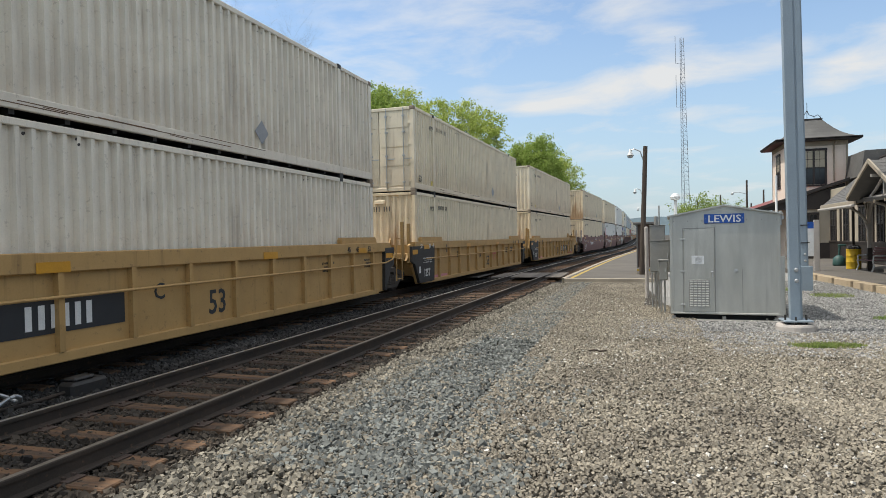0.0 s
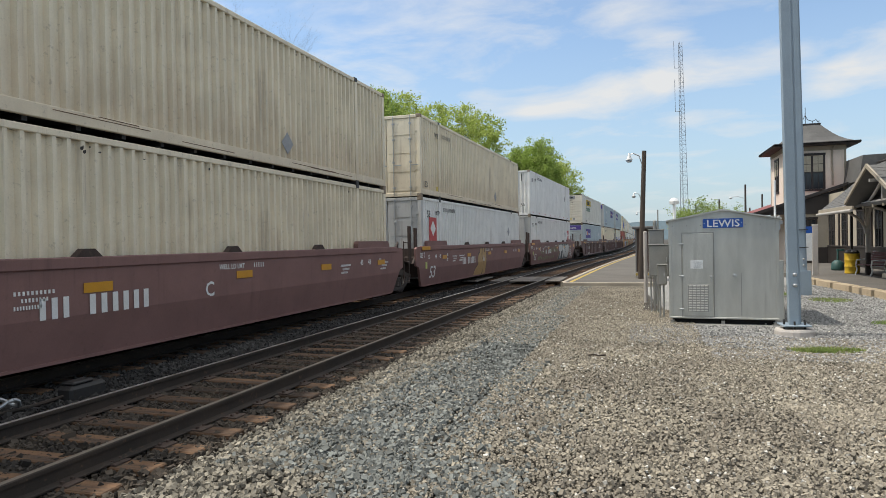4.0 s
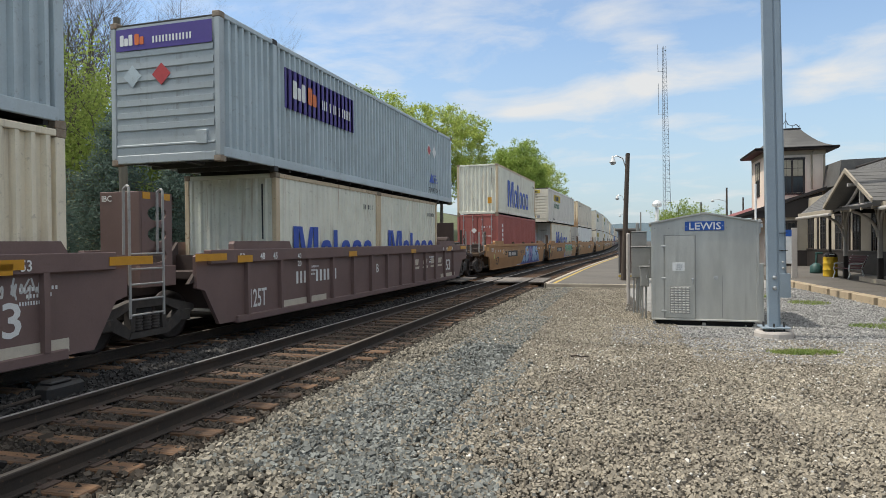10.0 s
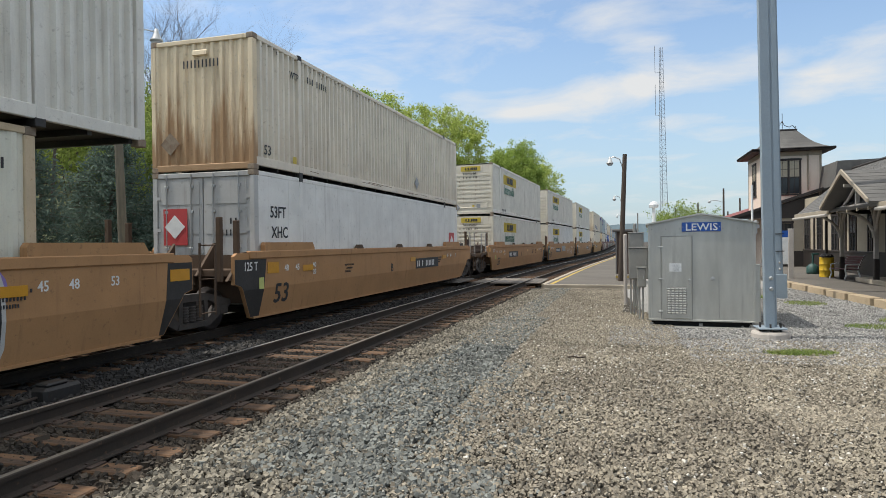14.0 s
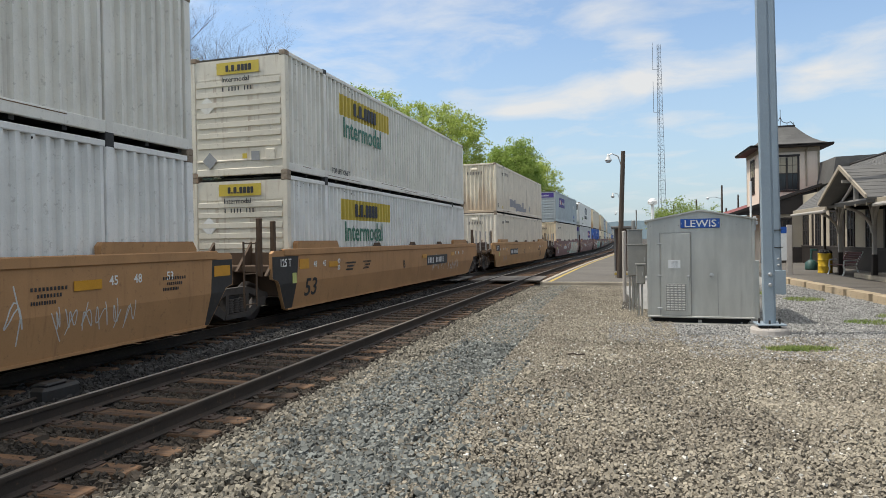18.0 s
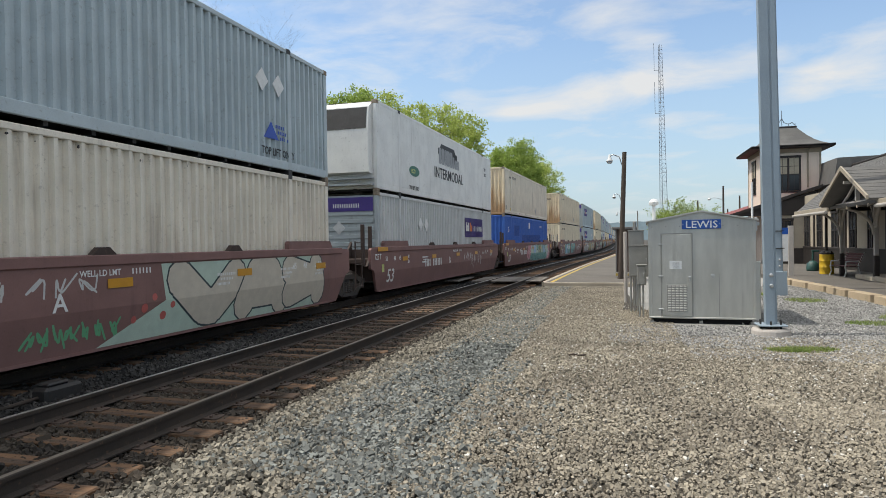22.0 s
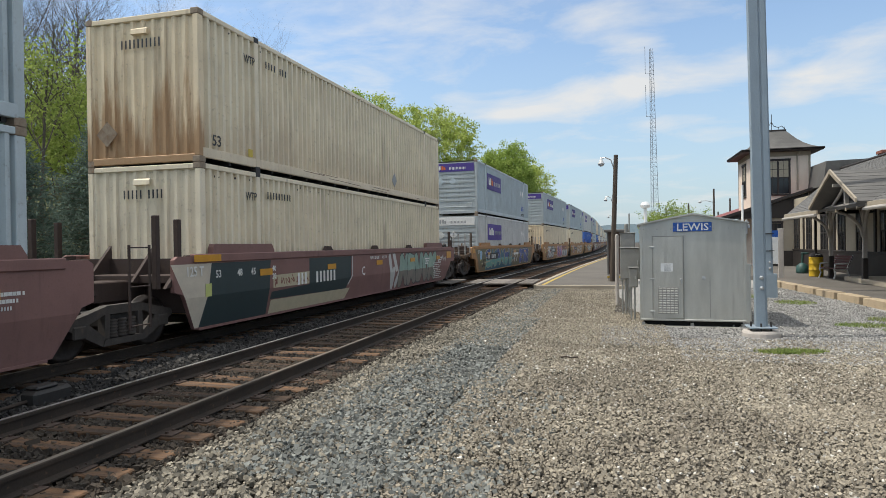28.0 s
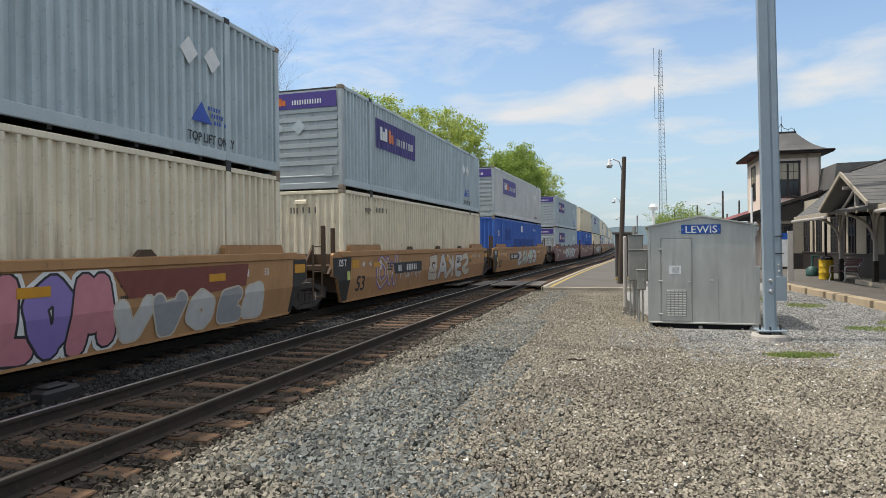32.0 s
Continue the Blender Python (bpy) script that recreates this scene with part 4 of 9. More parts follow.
def mark_parcel_brown(c, hw, length, high, seed, end=True):
    """Small dark number bars and the lifting note of the cream boxes."""
    glyphs(c, on_side, INK, hw + 0.004, 2.35, high - 0.55, 1.1, 0.15, 9, "number_marking", seed)
    word(c, on_side, "WTP", INK, hw + 0.004, 1.5, high - 0.62, 0.24, 0.8)
    word(c, on_side, "53", INK, hw + 0.004, 0.38, 0.36, 0.30)
    patch(c, on_side, INK_YELLOW, hw + 0.004, 1.62, 0.30, 0.16, 0.16, "small_tag")
    if end:
        glyphs(c, on_end, INK, -0.42, -0.026, high - 0.66, 0.95, 0.17, 10, "number_marking", seed + 1)


def mark_placards(c, hw, y, z, mat, n=2):
    for i in range(n):
        diamond(c, on_side, mat, hw + 0.006, y + i * 0.68, z, 0.25)


def mark_ocean(c, hw, y0, z0, h):
    """The big blue brand as plain bars, a wedge and rings."""
    def ring(w, t):
        g, n = Geo(), 20
        for k in range(n):
            a, b = 2 * math.pi * k / n, 2 * math.pi * (k + 1) / n
            q = []
            for ang, f in ((a, 1.0), (b, 1.0), (b, 0.48), (a, 0.48)):
                co, si = math.cos(ang), math.sin(ang)
                r = 0.5 / max(abs(co), abs(si)) ** 0.45
                fy = f if f == 1.0 else 0.60
                q.append(((0.5 + r * co * f * 0.94) * w * h, (0.5 + r * si * fy * 0.94) * t * h))
            g.slab(q, -0.003, 0.003, "z")
        return g

    def bar(w, t):
        return Geo().slab([(0, 0), (w * h, 0), (w * h, t * h), (0, t * h)], -0.003, 0.003, "z")

    def wedge(w, t):
        return Geo().slab([(0.0, t * h), (0.24 * w * h, t * h), (0.5 * w * h, 0.42 * t * h), (0.76 * w * h, t * h), (w * h, t * h), (0.62 * w * h, 0.0), (0.38 * w * h, 0.0)], -0.003, 0.003, "z")

    a = 0.0
    shapes = {"bar": bar, "wedge": wedge, "ring": ring}
    for kind, w, t, step in (("bar", 0.21, 1.0, 0.21), ("wedge", 0.66, 1.0, 0.66), ("bar", 0.21, 1.0, 0.32), ("ring", 0.58, 0.74, 0.66), ("bar", 0.20, 0.95, 0.40), ("ring", 0.54, 0.74, 0.62), ("ring", 0.62, 0.74, 0.70), ("ring", 0.58, 0.74, 0.7)):
        me = shared(("logo_shape", kind, w, t, h), lambda: shapes[kind](w, t), INK_BLUE)
        on_side(part("logo_shape", me, INK_BLUE, c), hw + 0.006, y0 + a * h, z0)
        a += step


def mark_red(c, hw, y, z, end=False):
    if end:
        patch(c, on_end, INK_RED, -hw + 0.3, -0.018, z, 0.62, 0.8, "brand_panel", "red brand square")
        diamond(c, on_end, INK_WHITE, -hw + 0.6, -0.026, z + 0.4, 0.26, "logo_shape")
    else:
        patch(c, on_side, INK_RED, hw + 0.006, y, z, 0.8, 0.85, "brand_panel", "red brand square")
        diamond(c, on_side, INK_WHITE, hw + 0.012, y + 0.4, z + 0.45, 0.28, "logo_shape")


def box_cream(rusty=False, pale=False, erased=False, seed=1, doors=False):
    p = P_CREAM_PALE if pale else P_CREAM
    e = (P_STAINED if erased else P_RUSTY) if rusty else p
    c = container("53", 16.15, 2.9, 2.59, p, e, "doors" if doors else "flutes", "cream container with a painted-out mark and a rusty end" if erased else ("cream corrugated container with rust running down its end" if rusty else "cream corrugated steel container with dark number bars"))
    mark_parcel_brown(c, 1.295, 16.15, 2.9, seed, not doors)
    diamond(c, on_side, INK_GREY, 1.297, 10.6, 0.62, 0.24)
    scuffed(c, 1.295, 16.15, 2.9, seed)
    if rusty:
        diamond(c, on_end, CASTING, -0.78, -0.03, 0.62, 0.25)
    if erased:
        smear = plain("painted_out_grey", (0.36, 0.36, 0.39), 0.6)
        rnd = random.Random(3)
        for k in range(12):
            lo, hi = (0.52, 1.0) if k < 4 else (0.30, 0.84) if k < 8 else (0.33, 0.95 if k == 9 else 0.62)
            painted(c, smear, 16 + 2 * k, 2, lo + rnd.uniform(-0.03, 0.05), hi + rnd.uniform(-0.05, 0.05), "painted_out_mark", "grey smear over an old mark")
    return c


def scuffed(c, hw, length, high, seed):
    """Black scuffs under the top rail and long scratches on the bottom rail."""
    rnd = random.Random(seed * 7)
    g = Geo()
    for _ in range(16):
        a, w, h = rnd.uniform(0.3, length - 0.5) * rnd.choice((0.35, 1.0)), rnd.uniform(0.015, 0.06), rnd.uniform(0.015, 0.06)
        z = high - 0.13 - h - rnd.uniform(0, 0.10)
        g.slab([(a, z + 0.3 * h), (a + 0.5 * w, z), (a + w, z + 0.4 * h), (a + 0.9 * w, z + h), (a + 0.2 * w, z + 0.9 * h)], -0.001, 0.001, "z")
    on_side(part("scuff_marks", g, SCUFF, c, "black scuffs under the top rail"), hw - 0.009, 0, 0)
    g = Geo()
    for _ in range(7):
        a, w, z = rnd.uniform(0.4, length - 3.0), rnd.uniform(0.3, 2.4), rnd.uniform(0.13, 0.27)
        g.slab([(a, z), (a + w, z - 0.01), (a + w, z + 0.004), (a, z + 0.012)], -0.001, 0.001, "z")
    on_side(part("scratches", g, SCRATCH, c, "rusty scratches along the bottom rail"), hw + 0.0035, 0, 0)


def box_white(doors=True, red_near=False, red_far=False, flat=False):
    c = container("53w", 16.15, 2.9, 2.59, P_WHITE, P_SILVER if doors else P_WHITE, "doors" if doors else "flutes", "white sheet-sided container with " + ("silver doors" if doors else "a fluted end"), pitch=0.62 if flat else 0.232, depth=0.02 if flat else 0.036)
    glyphs(c, on_side, INK, 1.30, 2.4, 2.45, 1.5, 0.15, 12, "number_marking", 9)
    word(c, on_side, "53", INK, 1.30, 0.55, 2.2, 0.34)
    word(c, on_side, "WTP", INK, 1.30, 1.45, 2.3, 0.22)
    if red_far:
        mark_red(c, 1.295, 14.45, 1.25)
    if red_near:
        mark_red(c, 1.295, 0.75, 1.35)
    diamond(c, on_side, INK_GREY, 1.30, 13.4, 1.8, 0.24)
    for i in range(8):
        patch(c, on_side, INK_RED, 1.30, 0.7 + i * 2.0, 0.23, 0.35, 0.04, "reflective_strip")
    if not doors:
        glyphs(c, on_end, INK, 0.75, -0.03, 2.2, 0.1, 0.5, 1, "number_marking", 4)
        word(c, on_end, "53", INK, 0.7, -0.03, 0.6, 0.26)
    return c


def box_panel(plainer=False, end_style=1, whiter=False):
    p = P_WHITE if whiter else P_OFFWHITE
    c = container("53", 16.15, 2.9, 2.59, p, P_OFFWHITE_END, "ribs", "off-white corrugated container with a yellow panel and green word")
    mark_yellow(c, 1.295, 2.9, 2.82, end_style)
    scuffed(c, 1.295, 16.15, 2.9, 70 + end_style)
    diamond(c, on_end, INK_GREY, -0.78, -0.01, 0.40, 0.2)
    diamond(c, on_end, p, -0.85, 0.006, 1.72, 0.24, "placard_holder_plate")
    patch(c, on_end, INK_YELLOW, 0.12, -0.005, 0.42, 0.12, 0.12, "small_tag")
    patch(c, on_end, INK_GREY, 0.36, -0.005, 0.36, 0.22, 0.22, "small_tag")
    return c


def box_parcel(grey=False, panel_at=2.45, faded=False, doors=False, red_tag=False):
    p = P_GREY if grey else P_GREYBLUE
    c = container("53", 16.15, 2.9, 2.59, p, P_SILVER if doors else P_GREYBLUE_END, "doors" if doors else "ribs", ("light grey" if grey else "grey-blue") + " corrugated container with a purple brand panel")
    mark_parcel(c, 1.295, 16.15, 2.9, panel_at, faded=faded)
    for y in ((13.0,) if panel_at < 8 else (4.1,)):
        mark_placards(c, 1.295, y, 1.95, INK_WHITE)
        if red_tag:
            diamond(c, on_side, INK_RED, 1.304, y, 1.95, 0.20)
        if not grey:
            yl = y + 0.05 if panel_at < 8 else 2.75
            on_side(part("logo_shape", shared("peak_mark", lambda: Geo().slab([(0, 0), (0.62, 0), (0.42, 0.22), (0.30, 0.38), (0.16, 0.2)], -0.003, 0.003, "z"), INK_BLUE), INK_BLUE, c), 1.299, yl, 0.72)
            for k in range(3):
                glyphs(c, on_side, INK_BLUE, 1.299, yl + 0.50 + 0.09 * k, 0.98 - 0.125 * k, 0.40, 0.075, 5, "small_marking", 3 + k)
    word(c, on_side, "TOP LIFT ONLY", INK, 1.299, 12.95 if panel_at < 8 else 2.4, 0.36, 0.24, 0.85)
    glyphs(c, on_end, INK, 1.19, -0.01, 0.9, 0.06, 1.6, 1, "number_marking", 2)
    mark = (-0.75, -0.05)
    for x in mark:
        diamond(c, on_end, INK_RED if red_tag and x > -0.5 else p, x, -0.008, 1.78, 0.22)
    return c


def box_reefer():
    c = container("53r", 16.15, 2.9, 2.59, P_WHITE, P_WHITE, "reefer", "smooth white refrigerated container with dark lettering", smooth_side=True)
    block_mark(c, on_side, INK_GREY, 1.298, 6.55, 1.62, 0.66, (0.56, 0.56, 0.22, 0.85, 0.56, 0.35, 0.56, 0.45), (1, 1, 1, 1, 1, 0.75, 0.6, 0.6), 0.07)
    block_mark(c, on_side, INK, 1.294, 6.45, 1.80, 0.66, (4.3,), (1.0,), 0.0, "logo_shadow")
    word(c, on_side, "INTERMODAL", INK, 1.298, 5.9, 1.02, 0.62, 1.12)
    word(c, on_side, "TOP LIFT ONLY", INK, 1.298, 2.95, 0.30, 0.20, 0.75)
    ov = shared("eco_oval", lambda: Geo().slab([(0.55 * math.cos(t * math.pi / 10), 0.19 * math.sin(t * math.pi / 10)) for t in range(20)], -0.003, 0.003, "z"), INK_GREEN)
    on_side(part("logo_oval", ov, INK_GREEN, c), 1.298, 3.5, 0.98)
    word(c, on_side, "eco", LIME, 1.304, 3.15, 0.90, 0.34, 0.9)
    word(c, on_side, "53FT", INK, 1.298, 14.5, 2.1, 0.24, 0.85)
    word(c, on_side, "XHC", INK, 1.298, 14.5, 1.82, 0.24, 0.85)
    return c


def box_white_reefer():
    c = container("53r", 16.15, 2.9, 2.59, P_WHITE, P_SILVER, "doors", "smooth white insulated container with silver doors and red squares", smooth_side=True)
    word(c, on_side, "53FT", INK, 1.298, 0.6, 1.9, 0.36, 0.9)
    word(c, on_side, "XHC", INK, 1.298, 0.65, 1.45, 0.36, 0.9)
    mark_red(c, 1.295, 14.8, 0.9)
    mark_red(c, 1.295, 0, 1.3, end=True)
    glyphs(c, on_end, INK, 0.45, -0.018, 1.75, 0.5, 0.13, 4, "number_marking", 2)
    glyphs(c, on_end, INK, 0.40, -0.018, 1.5, 0.6, 0.13, 6, "number_marking", 3)
    return c


def box_ocean(length=12.19, doors=False, y0=3.1, seed=2):
    c = container("iso", length, 2.9, 2.44, P_IVORY, P_SILVER if doors else P_IVORY, "doors" if doors else "flutes", "ivory shipping container with big blue brand blocks and rusty edges", pitch=0.28, depth=0.03, posts=False)
    mark_ocean(c, 1.22, y0, 0.55 if length > 8 else 0.56, 1.62 if length > 8 else 1.14)
    glyphs(c, on_side, INK, 1.224, length - 1.3, 2.3, 0.9, 0.14, 8, "number_marking", seed)
    if doors:
        block_mark(c, on_end, INK_BLUE, -1.0, -0.035, 2.0, 0.22, (0.8, 0.5, 0.3, 0.5, 0.5, 0.5), (1, 0.7, 0.9, 0.7, 0.7, 0.7), 0.1)
        glyphs(c, on_end, INK, 0.2, -0.035, 2.2, 0.7, 0.12, 9, "number_marking", 7)
    else:
        glyphs(c, on_end, INK, 0.86, -0.03, 1.4, 0.08, 1.25, 1, "number_marking", 3)
        patch(c, on_end, AMBER, 0.62, -0.03, 0.62, 0.24, 0.34, "small_tag")
    patch(c, on_side, AMBER, 1.224, length - 0.35, 0.62, 0.16, 0.26, "small_tag")
    return c


def box_red():
    c = container("iso", 12.19, 2.9, 2.44, P_RED, P_RED, "doors", "oxide-red corrugated shipping container with white markings", pitch=0.28, depth=0.034, posts=False)
    for i in range(6):
        patch(c, on_side, INK_WHITE, 1.224, 1.0, 2.15 - i * 0.27, 0.30, 0.19, "logo_shape")
    diamond(c, on_end, INK_WHITE, -0.2, -0.036, 1.95, 0.16)
    glyphs(c, on_end, INK_WHITE, 0.25, -0.036, 2.1, 0.7, 0.12, 9, "number_marking", 5)
    glyphs(c, on_end, INK_WHITE, 0.3, -0.036, 1.6, 0.6, 0.08, 9, "number_marking", 6)
    return c


def box_blue():
    c = container("53", 16.15, 2.9, 2.59, P_BLUE, P_BLUE, "flutes", "faded blue corrugated container with white numerals")
    painted(c, P_BLUE_DARK, 12, 7, 1.62, 2.30, "painted_out_mark", "darker blue over an old mark")
    painted(c, P_BLUE_DARK, 23, 31, 0.98, 1.70, "painted_out_mark", "darker blue over an old mark")
    word(c, on_side, "53", INK_WHITE, 1.30, 0.92, 1.84, 0.46, 0.7)
    word(c, on_end, "53", INK_WHITE, -0.36, -0.03, 1.5, 0.55, 0.8)
    patch(c, on_end, INK_WHITE, -0.40, -0.03, 0.95, 0.5, 0.42, "small_tag")
    patch(c, on_side, INK_WHITE, 1.30, 7.8, 2.16, 0.5, 0.42, "logo_shape")
    glyphs(c, on_side, INK_WHITE, 1.30, 12.5, 2.3, 1.0, 0.16, 8, "number_marking", 4)
    return c

# ---- well cars: origin at rail level under the near end of the load; y runs along the car ----
def wheel_geo():
    g = Geo()
    for s in (-1, 1):
        x = s * 0.745
        prof = [(0.08, x - 0.075), (0.14, x - 0.07), (0.33, x - 0.035), (0.36, x - 0.068), (0.455, x - 0.068), (0.455, x - 0.040), (0.425, x - 0.03), (0.42, x + 0.068), (0.36, x + 0.068), (0.34, x + 0.03), (0.13, x + 0.05), (0.08, x + 0.10)]
        if s < 0:
            prof = [(r, 2 * x - h) for r, h in prof][::-1]
        g.lathe(prof, 28, axis="x")
    g.rod((-1.05, 0, 0), (1.05, 0, 0), 0.075, 12)
    for s in (-1, 1):
        for k in range(3):
            t = 2 * math.pi * k / 3
            g.rod((s * 1.05, 0.045 * math.cos(t), 0.045 * math.sin(t)), (s * 1.075, 0.045 * math.cos(t), 0.045 * math.sin(t)), 0.016, 6)
    return g


def side_frame():
    """Cast truck frame: a bow over the two axles with a spring window."""
    top = [(-1.15, 0.52), (-1.12, 0.62), (-0.75, 0.70), (-0.35, 0.80), (0.35, 0.80), (0.75, 0.70), (1.12, 0.62), (1.15, 0.52)]
    g = Geo()
    g.slab(top + [(0.72, 0.54), (0.42, 0.66), (-0.42, 0.66), (-0.72, 0.54)], -0.07, 0.07, "x")
    for s in (-1, 1):
        g.slab([(s * 1.15, 0.52), (s * 0.72, 0.54), (s * 0.34, 0.26), (s * 0.46, 0.17)], -0.07, 0.07, "x")
        g.slab([(s * 0.30, 0.66), (s * 0.40, 0.66), (s * 0.42, 0.27), (s * 0.32, 0.27)], -0.07, 0.07, "x")
        g.box(-0.09, 0.09, s * 0.90 - 0.13, s * 0.90 + 0.13, 0.34, 0.54, 0.02)
    g.slab([(-0.46, 0.17), (0.46, 0.17), (0.42, 0.27), (-0.42, 0.27)], -0.09, 0.09, "x")
    return g


def springs():
    g = Geo()
    for y in (-0.2, 0.0, 0.2):
        coil = [(0.07, 0.28)]
        for k in range(6):
            z = 0.285 + k * 0.05
            coil += [(0.09, z + 0.008), (0.09, z + 0.028), (0.068, z + 0.040)]
        g.lathe(coil, 10, (0, y, 0))
    return g


WHEELSETS = {-1: [], 1: []}


def truck(car, y):
    t = part("truck", shared("truck", lambda: Geo().box(-1.0, 1.0, -0.2, 0.2, 0.42, 0.66, 0.03).lathe([(0.22, 0.66), (0.22, 0.74)], 16).rod((-0.8, -0.55, 0.4), (0.8, -0.55, 0.4), 0.05).rod((-0.8, 0.55, 0.4), (0.8, 0.55, 0.4), 0.05), STEEL_BLACK), STEEL_BLACK, car, "black cast-steel truck")
    t.location = (0, y, 0)
    for s in (-1, 1):
        f = part("side_frame", shared("side_frame", side_frame, TRUCK), TRUCK, t)
        f.location = (s * 1.02, 0, 0)
        sp = part("spring", shared("spring", springs, TRUCK, True), TRUCK, t)
        sp.location = (s * 1.02, 0, 0)
        w = part("wheelset", shared("wheelset", wheel_geo, WHEEL, True), WHEEL, t)
        w.location = (0, s * 0.9, 0.42)
        WHEELSETS[s].append(w)
    return t


def ladder_geo(x, y0, y1, z0, z1):
    g = Geo()
    for y in (y0, y1):
        g.box(x - 0.012, x + 0.012, y - 0.02, y + 0.02, z0, z1)
    n = max(2, int((z1 - z0) / 0.34))
    for i in range(n):
        z = z0 + 0.06 + i * (z1 - z0 - 0.1) / (n - 1)
        g.rod((x + 0.02, y0, z), (x + 0.02, y1, z), 0.012, 6)
    return g


FOLD, LEAN = 0.79, 0.095 / 0.59


def leaning(g):
    """Bends what lies below the crease of a smooth car side inwards with it."""
    g.v = [(x - LEAN * max(0.0, FOLD - z), y, z) for x, y, z in g.v]
    return g


def on_lean(ob, x, y, z):
    """Lays a part on the leaning lower half of a car side."""
    ob.matrix_basis = Matrix(((0, LEAN, 1, x - LEAN * max(0.0, FOLD - z)), (1, 0, 0, y), (0, 1, -LEAN, z), (0, 0, 0, 1)))
    return ob


def well_side(ribbed, L, near, far):
    """One side wall of the well, at x = 1.36 .. 1.5, longer where it reaches over an end truck."""
    a, b = (-1.85 if near else -0.95), L + (1.85 if far else 0.95)
    low0 = [(a, 0.96), (-1.15, 0.92), (-0.50, 0.20)] if near else [(a, 0.92), (-0.72, 0.86), (-0.30, 0.20)]
    low1 = [(L + 0.50, 0.20), (L + 1.15, 0.92), (b, 0.96)] if far else [(L + 0.30, 0.20), (L + 0.72, 0.86), (b, 0.92)]
    if ribbed:
        g = Geo().slab(low0 + low1 + [(b, 1.48), (b - 0.1, 1.54), (a + 0.1, 1.54), (a, 1.48)], 1.36, 1.44, "x")
    else:
        # upright upper half over a lower half that leans inwards below the crease
        k = (FOLD - 0.20) / (low0[1][1] - 0.20)
        y0, y1 = low0[2][0] + k * (low0[1][0] - low0[2][0]), low1[0][0] + k * (low1[1][0] - low1[0][0])
        g = Geo().slab([low0[0], low0[1], (y0, FOLD), (y1, FOLD), low1[1], low1[2], (b, 1.48), (b - 0.1, 1.54), (a + 0.1, 1.54), (a, 1.48)], 1.36, 1.44, "x")
        lower = Geo().slab([(y0, FOLD), low0[2], low1[0], (y1, FOLD)], 1.36, 1.44, "x")
        g.add(leaning(lower).v, lower.f)
    if ribbed:
        g.box(1.36, 1.53, a + 0.3, b - 0.3, 1.34, 1.60, 0.012)
        g.box(1.36, 1.51, 0.2, L - 0.2, 0.16, 0.30, 0.012)
    else:
        g.box(1.36, 1.47, a + 0.5, b - 0.5, 1.42, 1.58, 0.015)
        g.slab([(-0.2, 0.17), (L + 0.2, 0.17), (L + 0.2, 0.21), (-0.2, 0.21)], 1.25, 1.37, "x")
    return g


def rib_geo():
    return Geo().slab([(1.44, 0.26), (1.53, 0.30), (1.53, 1.36), (1.44, 1.40)], -0.045, 0.045, "y")


# letter-like strokes of sprayed pieces, in a unit box
STROKES = {
    "t": (((0.0, 0.97), (1.0, 0.92)), ((0.52, 0.95), (0.44, 0.0))),
    "n": (((0.05, 0.0), (0.08, 1.0), (0.85, 0.05), (0.95, 1.0)),),
    "s": (((1.0, 0.86), (0.45, 1.0), (0.05, 0.74), (0.5, 0.52), (0.92, 0.28), (0.55, 0.0), (0.0, 0.12)),),
    "e": (((1.0, 0.95), (0.2, 0.9), (0.05, 0.5), (0.2, 0.06), (1.0, 0.04)), ((0.1, 0.5), (0.75, 0.52))),
    "b": (((0.1, 0.0), (0.08, 1.0), (0.75, 0.92), (0.72, 0.6), (0.2, 0.52)), ((0.2, 0.52), (0.92, 0.40), (0.85, 0.05), (0.1, 0.02))),
    "o": (((0.5, 1.0), (0.08, 0.72), (0.08, 0.28), (0.5, 0.0), (0.92, 0.28), (0.92, 0.72), (0.5, 1.0)),),
    "a": (((0.0, 0.0), (0.34, 1.0), (0.64, 1.0), (1.0, 0.0)), ((0.2, 0.36), (0.8, 0.38))),
    "v": (((0.0, 1.0), (0.38, 0.05), (0.6, 0.05), (1.0, 1.0)),),
    "h": (((0.06, 0.0), (0.12, 1.0)), ((0.9, 0.0), (0.94, 1.0)), ((0.1, 0.5), (0.92, 0.46))),
    "r": (((0.05, 0.0), (0.12, 1.0), (0.82, 0.86), (0.74, 0.56), (0.2, 0.48), (1.0, 0.0))),
    "w": (((0.0, 1.0), (0.2, 0.05), (0.5, 0.72), (0.78, 0.05), (1.0, 1.0)),),
    "k": (((0.06, 0.0), (0.06, 1.0)), ((0.95, 1.0), (0.15, 0.45), (1.0, 0.0))),
}
STROKES["r"] = (STROKES["r"],)


def ribbon(pts, w):
    """Convex pieces of a flat stroke with round joints."""
    out = []
    for (a0, b0), (a1, b1) in zip(pts, pts[1:]):
        d = math.hypot(a1 - a0, b1 - b0) or 1.0
        nx, ny = -(b1 - b0) / d * w / 2, (a1 - a0) / d * w / 2
        out.append([(a0 + nx, b0 + ny), (a1 + nx, b1 + ny), (a1 - nx, b1 - ny), (a0 - nx, b0 - ny)])
    return out + [disc(a, b, w / 2) for a, b in pts]


def disc(a, b, r, n=10):
    return [(a + r * math.cos(2 * math.pi * k / n), b + r * math.sin(2 * math.pi * k / n)) for k in range(n)]


